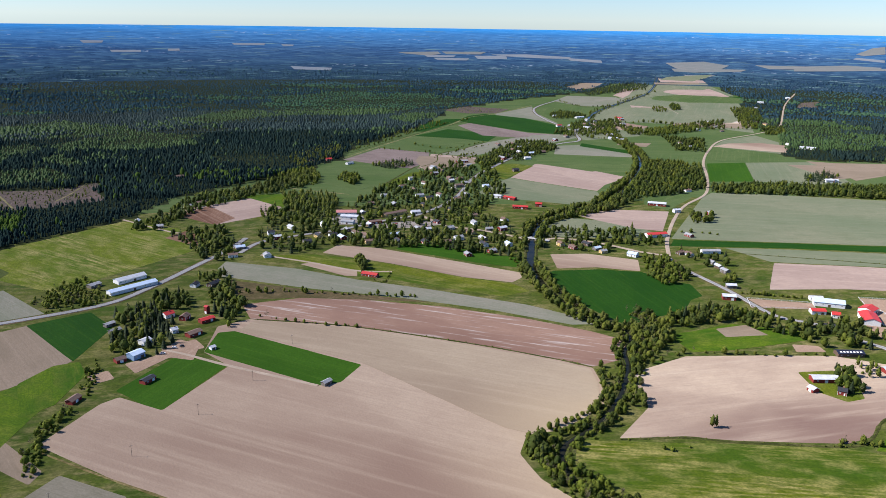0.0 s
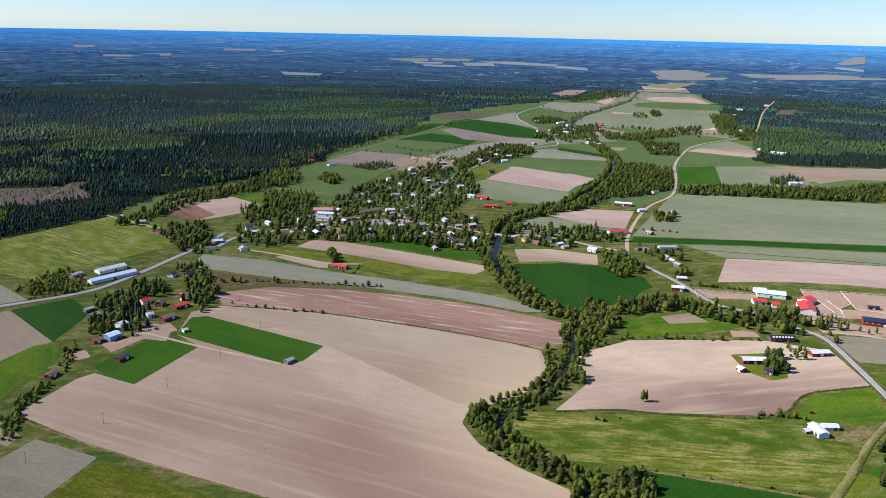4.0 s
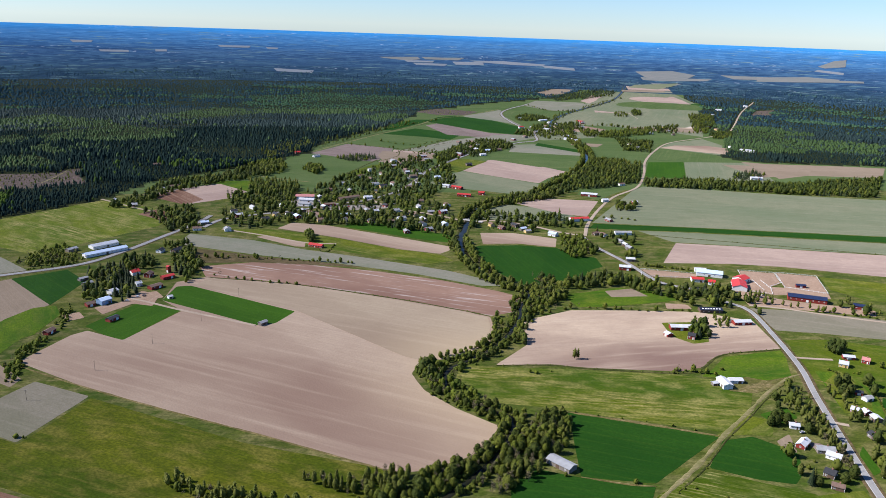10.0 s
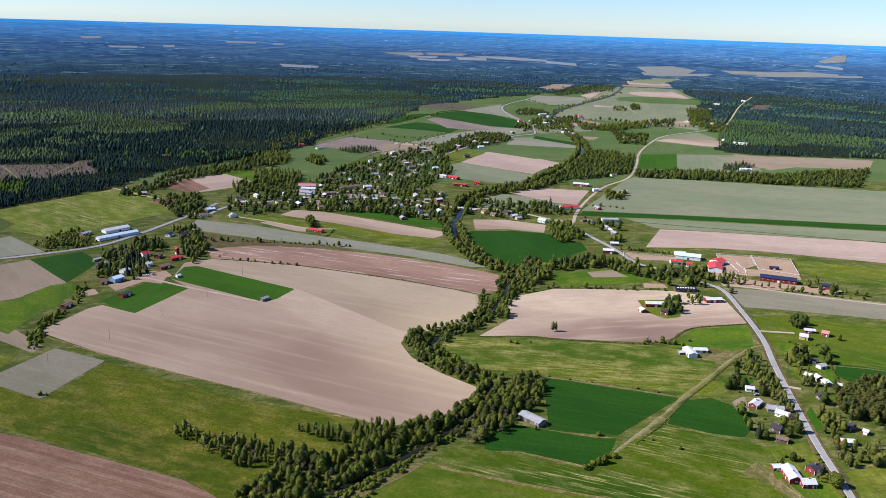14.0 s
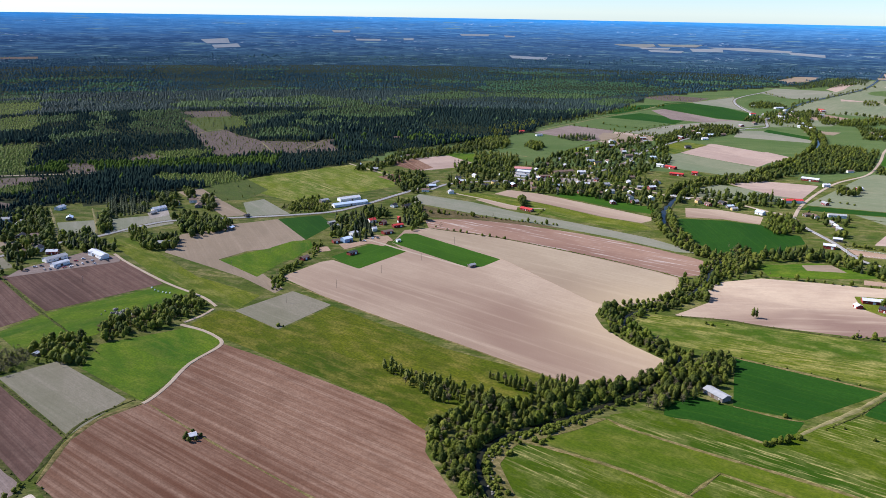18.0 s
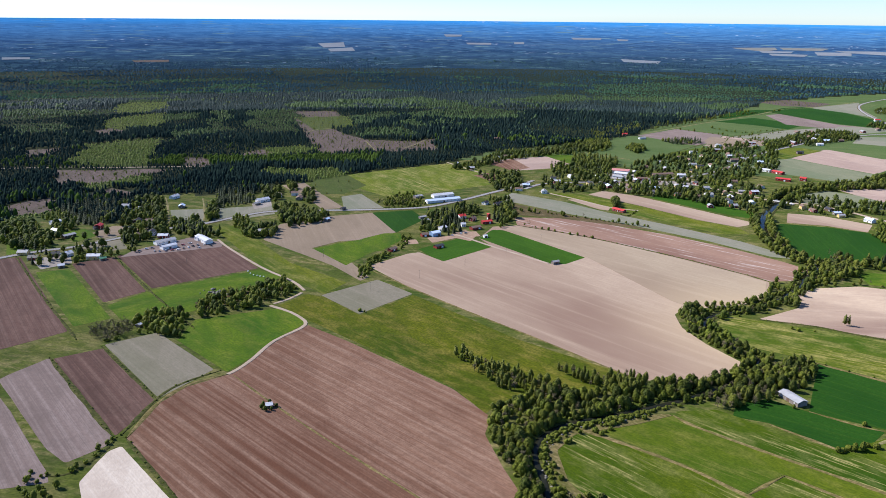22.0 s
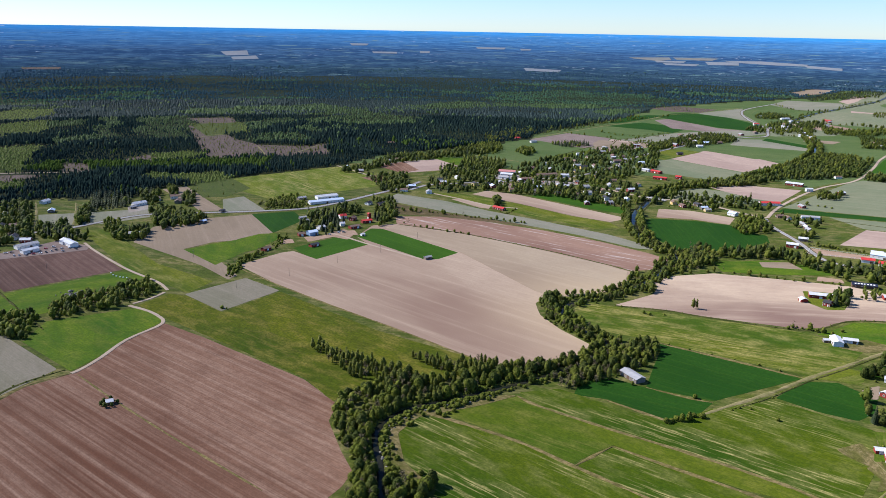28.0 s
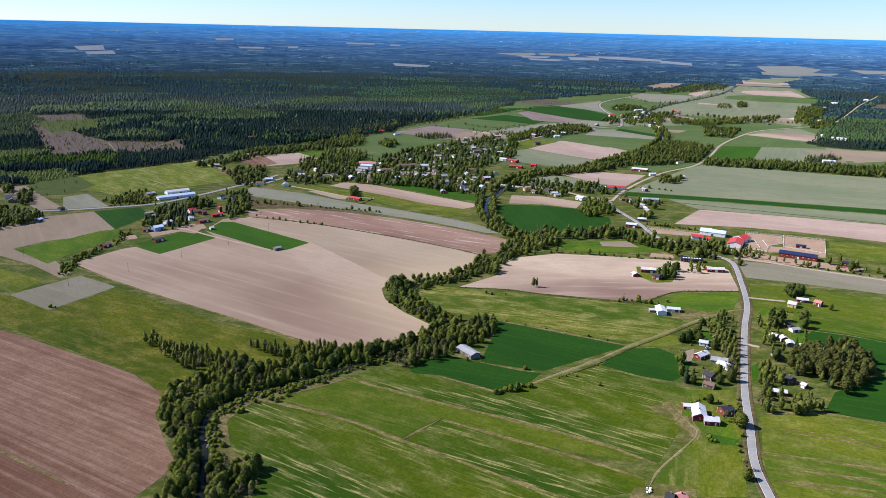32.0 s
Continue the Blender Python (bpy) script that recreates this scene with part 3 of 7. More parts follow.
def strip(sort, line, width):
    """A road, track, ditch or stretch of river along a line."""
    name, mat, label, z, crown = STRIP_WORDS[sort]
    LINES.append((sort, line, width))
    pts = curve_points(line, 9.0 if sort in ("road", "gravelroad") else 5.0)
    ob = ribbon(name, mat, pts, 0, width, z + 0.01 * (len(LINES) % 5), crown or 0.05, 0.1 if sort in ("road", "gravelroad") else 0.2 if sort == "river" else 0.55, label)
    if sort == "road":
        for side in (-1, 1):
            ribbon("road_marking", "concrete", pts, side * (width / 2 - 0.3), 0.22, z + 0.075, 0.004, 0.0, "worn pale edge line on the road")
            ribbon("road_verge", "rough", pts, side * (width / 2 + 1.2), 3.0, 0.27, 0.02, 0.6, "dry grass verge along the road")
    if sort == "river":
        for side in (-1, 1):
            ribbon("river_bank", "ditch", pts, side * (width / 2 + 1.9), 4.2, 0.42, 0.4, 0.5, "grassy river bank")
    return ob


field("pale", [(-392, 799), (-364, 857), (-352, 867), (-315, 840), (-272, 915), (-297, 948), (-291, 1009), (-261, 1025), (-165, 993), (-59, 937), (11, 892), (40, 868), (37, 840), (27, 804), (1, 782), (-25, 767), (-48, 765), (-60, 740), (-54, 707), (-34, 673), (-7, 641), (-7, 626), (-17, 614), (-42, 599), (-70, 587), (-88, 586), (-103, 594), (-178, 645), (-254, 694), (-327, 744)], -34, 0)
field("crop", [(-297, 948), (-289, 993), (-274, 995), (-159, 902), (-178, 870), (-195, 866)], -39, 1)
field("crop", [(-357, 879), (-339, 911), (-318, 943), (-273, 917), (-315, 840), (-332, 852)], -119, 1)
field("wet", [(-272, 1068), (-211, 1081), (-146, 1067), (-65, 1035), (11, 992), (67, 949), (98, 917), (98, 907), (76, 883), (40, 870), (11, 892), (-59, 937), (-165, 993), (-261, 1025)], -28, 1)
field("sprout", [(-310, 1195), (-303, 1225), (-216, 1185), (-148, 1135), (-70, 1091), (25, 1029), (76, 979), (79, 966), (54, 968), (-16, 1019), (-111, 1071), (-201, 1110), (-303, 1166)], -33, 0)
field("rough", [(-301, 1156), (-201, 1105), (-111, 1069), (-75, 1050), (-112, 1059), (-213, 1082), (-275, 1081), (-284, 1112)], -27, 0)
field("pale", [(-185, 1249), (-164, 1282), (-113, 1262), (-28, 1197), (46, 1138), (44, 1119), (28, 1103), (-24, 1129), (-102, 1192)], -38, 1)
field("meadow", [(-255, 1247), (-185, 1240), (-103, 1189), (-24, 1127), (28, 1098), (40, 1071), (5, 1058), (-68, 1104), (-120, 1137), (-203, 1202)], -34, 0)
field("pale", [(-213, 1203), (-203, 1207), (-146, 1171), (-147, 1147), (-161, 1151)], -32, 1)
field("crop", [(-90, 1254), (-75, 1288), (-19, 1259), (63, 1193), (47, 1158), (7, 1180)], -35, 0)
field("crop2", [(71, 1115), (87, 1139), (145, 1138), (193, 1121), (217, 1080), (231, 1071), (226, 1031), (207, 1020), (188, 994), (125, 965), (104, 966), (80, 1030)], 96, 0)
field("pale", [(105, 1207), (153, 1204), (209, 1169), (193, 1124), (146, 1146), (96, 1148)], -32, 0)
field("sprout2", [(130, 1335), (192, 1393), (231, 1370), (278, 1322), (287, 1287), (276, 1271), (199, 1272), (120, 1295)], 43, 0)
field("pink", [(212, 1403), (272, 1439), (365, 1414), (302, 1299), (268, 1319), (225, 1378)], -15, 0)
field("pink", [(181, 1711), (269, 1849), (332, 1825), (409, 1691), (339, 1627), (305, 1576), (234, 1650)], -48, 0)
field("sprout2", [(89, 1581), (138, 1668), (180, 1706), (303, 1571), (291, 1518), (226, 1477), (140, 1529)], -48, 0)
field("green2", [(272, 1856), (341, 2043), (413, 2095), (553, 2035), (528, 1951), (415, 1773), (360, 1756)], -2, 0)
field("green2", [(-215, 1790), (-128, 1913), (-100, 1855), (-1, 1790), (-66, 1681), (-111, 1631), (-213, 1719)], 55, 0)
field("sprout2", [(455, 2233), (604, 2493), (701, 2465), (759, 2388), (660, 2228), (497, 2170)], 60, 0)
field("pale", [(604, 2493), (722, 2519), (769, 2413), (705, 2340), (579, 2366)], 79, 1)
field("green2", [(375, 2115), (494, 2160), (585, 2080), (557, 2044), (416, 2104)], 157, 0)
field("sprout2", [(632, 2576), (1110, 3359), (1424, 3442), (1396, 3078), (1234, 2695), (1011, 2264), (905, 2437)], 59, 0)
field("green2", [(1086, 3152), (1231, 3187), (1337, 3020), (1242, 2856), (1041, 3016)], 141, 1)
field("pale", [(966, 2995), (1014, 3005), (1231, 2857), (1192, 2780), (1028, 2835), (939, 2927)], -34, 1)
field("pale", [(991, 2684), (1160, 2566), (1124, 2501), (960, 2615)], -35, 1)
field("pink", [(1247, 3449), (1430, 3400), (1348, 3086), (1170, 3210)], -105, 1)
field("green2", [(504, 1874), (604, 1948), (675, 1904), (600, 1762), (531, 1873)], -118, 0)
field("green2", [(371, 1521), (454, 1550), (450, 1506), (367, 1422), (345, 1468)], -135, 0)
field("sprout2", [(296, 1259), (373, 1369), (468, 1504), (505, 1541), (603, 1514), (748, 1459), (1141, 1337), (892, 1110), (438, 1224)], -17, 0)
field("crop", [(642, 1823), (731, 1825), (639, 1629), (551, 1635)], -115, 0)
field("sprout2", [(733, 1825), (899, 1816), (808, 1561), (640, 1629)], -115, 0)
field("green2", [(670, 1866), (764, 2027), (876, 1919), (847, 1834), (735, 1832)], 60, 0)
field("sprout2", [(773, 2045), (852, 2139), (986, 2219), (980, 2095), (881, 1927)], -82, 0)
field("crop2", [(297, 1253), (437, 1221), (890, 1107), (854, 1075), (424, 1197), (278, 1224)], -12, 0)
field("sprout2", [(348, 1208), (420, 1192), (849, 1070), (789, 1016), (375, 1140)], -17, 0)
field("pink", [(313, 1041), (376, 1135), (457, 1113), (785, 1012), (678, 915), (466, 1013), (403, 1031)], -17, 0)
field("sand", [(271, 1017), (334, 993), (326, 975), (260, 989)], 168, 1)
field("sand", [(396, 1002), (438, 988), (422, 948), (400, 936), (387, 909), (366, 923)], 69, 1)
field("sand", [(440, 989), (485, 970), (456, 905), (417, 932)], -114, 1)
field("sand", [(350, 931), (366, 918), (391, 888), (438, 867), (473, 847), (461, 830), (416, 847), (338, 877)], 159, 0)
field("sand", [(368, 928), (389, 907), (397, 908), (448, 888), (457, 906), (417, 932), (400, 936)], -21, 0)
field("greysoil", [(334, 869), (393, 852), (566, 769), (536, 723), (367, 791), (324, 803)], -30, 0)
field("green3", [(319, 778), (360, 775), (522, 701), (449, 593), (352, 639), (321, 658), (286, 684)], -26, 0)
field("crop2", [(313, 634), (330, 655), (355, 644), (451, 596), (410, 534), (336, 569), (326, 584)], -33, 0)
field("crop2", [(289, 527), (339, 559), (403, 524), (361, 461), (302, 482), (266, 495)], -17, 0)
field("meadow", [(219, 488), (265, 492), (359, 458), (304, 376), (185, 379), (198, 426)], -19, 0)
field("pale2", [(17, 750), (58, 792), (65, 817), (61, 838), (78, 857), (132, 880), (206, 872), (268, 862), (315, 831), (301, 758), (237, 752), (202, 725), (179, 719), (147, 725), (99, 735), (66, 746)], 5, 0)
field("meadow", [(214, 835), (248, 834), (248, 801), (239, 781), (221, 778), (208, 798)], 81, 1)
field("crop3", [(206, 717), (235, 745), (298, 754), (292, 735), (273, 698), (241, 692), (192, 707)], 8, 0)
field("meadow2", [(-26, 722), (-13, 753), (10, 747), (98, 730), (172, 713), (196, 701), (225, 680), (193, 630), (160, 612), (107, 634), (40, 665), (-11, 682)], -16, 0)
field("crop2", [(45, 660), (55, 657), (106, 630), (153, 605), (78, 552), (31, 566), (49, 641)], -28, 0)
field("crop2", [(-19, 564), (5, 579), (31, 565), (77, 549), (58, 519), (45, 514), (1, 540), (-23, 543)], -19, 0)
field("crop2", [(124, 566), (153, 600), (179, 603), (199, 577), (188, 553), (173, 539), (150, 548)], -29, 0)
field("meadow", [(149, 606), (194, 634), (209, 625), (195, 602), (180, 606)], 32, 0)
field("striped", [(-141, 463), (-131, 490), (-107, 488), (-58, 466), (-23, 443), (22, 414), (74, 381), (71, 327), (-79, 322), (-100, 352), (-103, 406), (-129, 428)], -33, 0)
field("green3", [(-114, 496), (-88, 513), (-64, 533), (-48, 519), (1, 493), (46, 473), (101, 445), (124, 423), (78, 434), (34, 456), (2, 474), (-24, 446), (-58, 469)], -27, 0)
field("striped", [(-21, 444), (2, 471), (34, 454), (78, 431), (121, 407), (117, 392), (74, 383), (22, 416)], -28, 0)
field("striped", [(-63, 539), (-34, 551), (41, 511), (77, 541), (123, 562), (180, 526), (165, 478), (133, 423), (101, 447), (46, 476), (1, 497), (-50, 521)], -30, 0)
field("meadow", [(166, 459), (190, 446), (175, 389), (119, 387), (133, 417)], -105, 0)
field("meadow", [(178, 525), (215, 527), (194, 453), (169, 463)], -106, 0)
field("brown", [(-385, 618), (-335, 593), (-225, 530), (-189, 495), (-188, 471), (-168, 433), (-155, 412), (-157, 395), (-180, 333), (-275, 306), (-339, 344), (-417, 400), (-425, 448), (-421, 478), (-400, 507), (-397, 538), (-395, 575)], -30, 0)
field("greysoil", [(-532, 529), (-504, 565), (-417, 511), (-430, 456)], -32, 0)
field("brown2", [(-553, 493), (-528, 522), (-429, 451), (-426, 401)], -36, 0)
field("greysoil2", [(-565, 459), (-557, 493), (-430, 402), (-423, 389), (-435, 364), (-459, 375), (-566, 449)], -36, 0)
field("stubble", [(-416, 369), (-418, 383), (-414, 391), (-342, 343), (-315, 324), (-374, 307), (-412, 348)], -34, 0)
field("greysoil2", [(-607, 469), (-519, 410), (-440, 353), (-429, 343), (-462, 324)], -36, 0)
field("brown2", [(-849, 665), (-787, 717), (-582, 545), (-629, 457)], -40, 0)
field("crop3", [(-730, 675), (-703, 695), (-565, 582), (-585, 556)], -40, 0)
field("brown2", [(-714, 712), (-686, 748), (-579, 656), (-599, 616)], -41, 0)
field("brown2", [(-685, 752), (-618, 805), (-589, 826), (-506, 757), (-579, 665)], -39, 0)
field("crop3", [(-574, 663), (-503, 751), (-466, 737), (-505, 635), (-502, 620), (-553, 581), (-591, 610)], 51, 0)
field("crop3", [(-478, 555), (-489, 601), (-428, 650), (-398, 635), (-388, 620), (-398, 579), (-399, 541), (-405, 510), (-499, 567)], 149, 0)
field("greysoil", [(-404, 695), (-366, 757), (-317, 725), (-349, 657)], -33, 0)
field("meadow3", [(-432, 657), (-419, 694), (-399, 691), (-347, 654), (-315, 722), (-194, 638), (-90, 588), (-110, 559), (-189, 518), (-193, 499), (-226, 533), (-385, 627), (-398, 635)], -31, 0)
field("meadow", [(-649, 901), (-620, 916), (-482, 786), (-394, 739), (-403, 699), (-486, 752), (-511, 766)], -38, 0)
field("tan", [(-569, 938), (-531, 992), (-471, 1035), (-406, 945), (-430, 901), (-461, 884), (-482, 846), (-415, 806), (-378, 763), (-382, 748), (-432, 790), (-555, 863)], -59, 0)
field("crop3", [(-479, 844), (-453, 883), (-404, 937), (-389, 913), (-408, 843), (-417, 794)], 141, 0)
field("crop2", [(-473, 1035), (-421, 1065), (-390, 1019), (-406, 942)], 126, 0)
field("sprout", [(-553, 1118), (-531, 1146), (-465, 1066), (-518, 1042)], -50, 0)
field("meadow4", [(-612, 1248), (-599, 1295), (-468, 1443), (-383, 1392), (-339, 1325), (-352, 1271), (-437, 1175), (-467, 1124), (-550, 1184)], -42, 0)
field("tan", [(-678, 1167), (-653, 1200), (-590, 1127), (-520, 1049), (-549, 1033), (-578, 1069)], 136, 0)
field("pink", [(-397, 1479), (-387, 1515), (-296, 1579), (-243, 1510), (-258, 1462), (-334, 1408)], 35, 0)
field("brown", [(-394, 1467), (-357, 1532), (-309, 1445), (-334, 1408)], -61, 1)
field("crop3", [(-334, 1602), (-254, 1607), (-185, 1595), (-243, 1510), (-296, 1579)], -124, 0)
field("brown", [(-394, 1344), (-370, 1379), (-329, 1328), (-342, 1293)], 136, 0)
field("meadow", [(141, 1769), (183, 1854), (225, 1859), (260, 1829), (179, 1712), (154, 1719)], -125, 0)
field("greysoil2", [(-127, 1935), (-36, 2084), (70, 2012), (52, 1911), (17, 1842), (3, 1823), (-31, 1845), (-98, 1911)], -34, 0)
field("pink", [(70, 1995), (170, 1936), (146, 1877), (111, 1830), (14, 1822), (50, 1897)], -31, 0)
field("green2", [(-215, 1790), (-128, 1913), (-100, 1855), (-1, 1790), (-66, 1681), (-111, 1631), (-213, 1719)], 0, 0)
field("green3", [(-67, 1676), (-2, 1778), (66, 1813), (2, 1717), (-59, 1633)], 57, 0)
field("green2", [(-111, 2044), (-87, 2077), (73, 2328), (171, 2522), (296, 2694), (259, 2590), (188, 2470), (68, 2285), (-34, 2120), (-94, 2002)], 57, 0)
field("crop2", [(75, 2351), (132, 2522), (215, 2619), (268, 2619), (190, 2483), (106, 2350)], 72, 0)
field("green2", [(-14, 2110), (63, 2243), (153, 2230), (228, 2158), (89, 1995), (-22, 2092)], -27, 0)
field("crop2", [(69, 2274), (179, 2396), (296, 2280), (239, 2167), (178, 2219)], -45, 0)
field("sprout", [(88, 1987), (240, 2158), (379, 2267), (306, 2117), (241, 2030), (159, 1960)], 44, 0)
field("greysoil2", [(221, 2470), (264, 2522), (382, 2311), (444, 2276), (330, 2225), (248, 2270)], -61, 0)
field("crop2", [(296, 2694), (360, 2740), (462, 2619), (514, 2429), (508, 2343), (468, 2276), (385, 2322), (264, 2522), (239, 2576)], 121, 0)
field("sprout", [(389, 2740), (563, 2917), (531, 2754), (525, 2493), (462, 2619), (391, 2709)], -61, 0)
field("sprout", [(379, 2267), (468, 2276), (487, 2211), (375, 2115), (303, 2117)], 63, 0)
field("clearcut", [(237, 2845), (341, 2935), (468, 2859), (401, 2755), (307, 2755)], -31, 0)
field("green2", [(563, 2843), (722, 2911), (725, 2809), (613, 2548), (548, 2664)], -113, 0)
field("sprout", [(678, 3044), (771, 3168), (944, 3111), (924, 2970), (840, 2890), (743, 2910)], 14, 0)
field("tan", [(794, 3066), (890, 3087), (917, 3028), (829, 2977)], -150, 1)
field("tan", [(836, 3377), (921, 3454), (1053, 3493), (1012, 3428), (890, 3287), (844, 3291)], -131, 0)
field("green2", [(918, 3298), (1098, 3459), (1082, 3363), (962, 3222)], 42, 0)
field("pink", [(948, 3153), (1049, 3297), (1135, 3257), (1064, 3154), (966, 3080)], 55, 0)
field("crop", [(1126, 3356), (1208, 3386), (1146, 3256), (1101, 3276)], -115, 1)
field("sprout", [(389, 2087), (450, 2094), (538, 1967), (508, 1912), (347, 1967)], 161, 1)
field("crop2", [(466, 2121), (540, 2001), (521, 1959), (444, 2075)], -58, 2)
field("tan", [(566, 2128), (641, 2106), (604, 2051), (545, 2090)], -16, 2)
field("pink", [(1281, 3498), (1441, 3411), (1430, 3359), (1260, 3419)], -29, 2)
field("sprout", [(1242, 3408), (1424, 3346), (1415, 3307), (1237, 3367)], -19, 2)
field("green2", [(840, 2890), (1108, 3177), (1181, 3181), (1412, 3021), (1336, 2898), (1070, 2929), (939, 2927)], 47, 1)
field("crop2", [(1203, 3150), (1410, 3035), (1390, 2998), (1179, 3098)], -29, 2)
field("pale2", [(941, 2574), (1115, 2501), (1078, 2383), (929, 2450), (900, 2505)], -23, 1)
field("pale", [(838, 2090), (928, 2087), (970, 2037), (905, 1943), (862, 1970), (773, 2045)], 140, 1)
field("tan", [(881, 1832), (930, 1800), (1117, 1768), (1198, 1742), (1096, 1623), (935, 1652), (845, 1615), (864, 1700)], -10, 0)
field("green2", [(792, 1573), (869, 1562), (842, 1506), (762, 1512)], 176, 0)
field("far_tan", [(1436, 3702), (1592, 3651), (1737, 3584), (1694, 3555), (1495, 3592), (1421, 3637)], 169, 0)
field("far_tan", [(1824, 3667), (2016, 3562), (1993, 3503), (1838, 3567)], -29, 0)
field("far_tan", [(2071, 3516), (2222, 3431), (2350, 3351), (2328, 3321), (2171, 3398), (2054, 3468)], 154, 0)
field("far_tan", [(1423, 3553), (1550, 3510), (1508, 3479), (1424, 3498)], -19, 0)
light_stand([(-305, 3216), (-32, 3315), (303, 3202), (368, 3083), (50, 2994), (-44, 2691), (-268, 2719), (-351, 2968)])
light_stand([(-739, 2263), (-590, 2384), (-466, 2307), (-483, 2144), (-595, 2080), (-684, 2100)])
light_stand([(34, 2677), (125, 2784), (200, 2724), (161, 2576), (79, 2523)])
light_stand([(860, 2368), (1113, 2571), (1360, 2460), (1170, 2105), (939, 2157)])
light_stand([(1188, 2512), (1348, 2427), (1429, 2325), (1360, 2256), (1211, 2331)])
light_stand([(1236, 2259), (1422, 2153), (1486, 2078), (1346, 1914), (1198, 2010), (1107, 2090)])
light_stand([(1738, 3059), (1888, 2994), (1822, 2934), (1699, 2990)])
light_stand([(-1818, 1794), (-1659, 1936), (-1584, 1949), (-1549, 1797), (-1718, 1688)])
light_stand([(-1636, 1601), (-1537, 1657), (-1418, 1633), (-1463, 1517), (-1521, 1478)])
light_stand([(-1217, 2051), (-1146, 2151), (-1019, 2107), (-1051, 1972), (-1138, 1929)])
light_stand([(-1126, 1907), (-1051, 2025), (-957, 1858), (-960, 1769), (-995, 1676)])
light_stand([(-914, 2020), (-888, 2125), (-807, 2197), (-772, 2031), (-827, 1880)])
light_stand([(-786, 2147), (-674, 2260), (-490, 2267), (-499, 2140), (-725, 2035)])
light_stand([(-1296, 1980), (-1258, 2022), (-1072, 1700), (-1112, 1686)])
light_stand([(-2167, 2167), (-1951, 2392), (-1820, 2278), (-1971, 2094), (-2073, 2066)])
light_stand([(-1129, 2359), (-824, 2606), (-716, 2492), (-949, 2287)])
light_stand([(-599, 2650), (-396, 2876), (-267, 2733), (-429, 2527)])
light_stand([(-732, 1959), (-690, 2022), (-647, 1855), (-693, 1861)])
field("young", [(-943, 862), (-926, 884), (-904, 919), (-875, 893), (-885, 838), (-917, 835)], -100, 0)
field("young", [(-996, 1067), (-940, 1175), (-911, 1153), (-946, 1037)], 63, 0)
field("clearcut", [(-935, 1011), (-926, 1066), (-858, 1043), (-900, 993)], -19, 0)
field("clearcut", [(-1129, 1164), (-1050, 1184), (-965, 1228), (-924, 1235), (-961, 1127), (-978, 1077), (-1015, 1056)], 137, 0)
field("clearcut", [(-1324, 1327), (-1292, 1353), (-1276, 1397), (-1244, 1282), (-1263, 1256)], -74, 0)
field("clearcut", [(-971, 1345), (-928, 1365), (-878, 1285), (-928, 1269)], -58, 0)
field("clearcut", [(-993, 895), (-988, 953), (-970, 979), (-935, 958), (-908, 921), (-916, 894), (-938, 877)], 85, 0)
field("clearcut", [(-1103, 2106), (-990, 2162), (-913, 2021), (-1001, 1990)], -61, 0)
field("clearcut", [(-1031, 1966), (-914, 2020), (-823, 1859), (-854, 1816), (-893, 1730)], 120, 0)
field("clearcut", [(-900, 1738), (-854, 1816), (-799, 1743), (-720, 1676), (-639, 1676), (-574, 1734), (-553, 1696), (-551, 1622), (-654, 1534), (-735, 1463), (-814, 1592)], 120, 0)
field("clearcut", [(-890, 1419), (-879, 1482), (-847, 1448), (-860, 1388)], 80, 0)
field("greysoil", [(-758, 772), (-741, 826), (-691, 782), (-715, 756)], 73, 0)
field("tan", [(-778, 826), (-775, 866), (-709, 889), (-720, 849), (-752, 809)], 19, 0)
field("sprout", [(-754, 965), (-713, 985), (-671, 919), (-703, 894)], -58, 0)
field("sprout", [(-704, 988), (-678, 1004), (-630, 1034), (-601, 988), (-641, 938), (-663, 925)], -61, 0)
field("crop3", [(-816, 820), (-802, 845), (-764, 819), (-770, 785)], 143, 0)
field("crop3", [(-844, 757), (-804, 749), (-781, 741), (-808, 718)], 133, 0)
field("crop", [(204, 635), (232, 644), (232, 626), (207, 617)], 18, 1)
field("greysoil2", [(215, 591), (225, 587), (225, 572), (215, 576)], 90, 1)
field("crop3", [(302, 707), (328, 697), (326, 658), (302, 615), (298, 628), (275, 629)], 71, 1)
field("margin", [(156, 475), (170, 480), (171, 463), (166, 452), (153, 447), (161, 462)], -87, 1)
field("margin", [(111, 395), (126, 401), (147, 396), (143, 374), (102, 373)], -179, 1)
field("crop", [(174, 462), (194, 477), (191, 446), (171, 448)], -96, 2)
field("crop3", [(170, 500), (179, 506), (175, 486), (164, 483)], -101, 2)
field("crop", [(243, 569), (254, 580), (243, 546), (234, 542)], -108, 1)
field("tan", [(484, 957), (510, 949), (505, 922), (474, 928)], 169, 1)
field("sand", [(375, 898), (435, 866), (432, 850), (366, 868)], 165, 1)
field("sand", [(-388, 909), (-372, 919), (-363, 902), (-378, 893)], -62, 1)
field("crop3", [(-438, 902), (-420, 935), (-400, 941), (-388, 913), (-398, 860), (-418, 841)], 108, 0)
field("sand", [(-337, 963), (-308, 979), (-297, 958), (-325, 940)], -147, 1)
field("young", [(-1144, 1236), (-1256, 1428), (-1157, 1546), (-1019, 1309), (-984, 1246), (-1105, 1200)], -60, 0)
field("young", [(-1420, 1676), (-1464, 1853), (-1410, 1953), (-1275, 1726)], -59, 0)
field("young", [(-1627, 1993), (-1675, 2123), (-1575, 2212), (-1493, 2073)], -59, 0)
field("young", [(-875, 1476), (-815, 1551), (-770, 1503), (-838, 1415)], -128, 0)
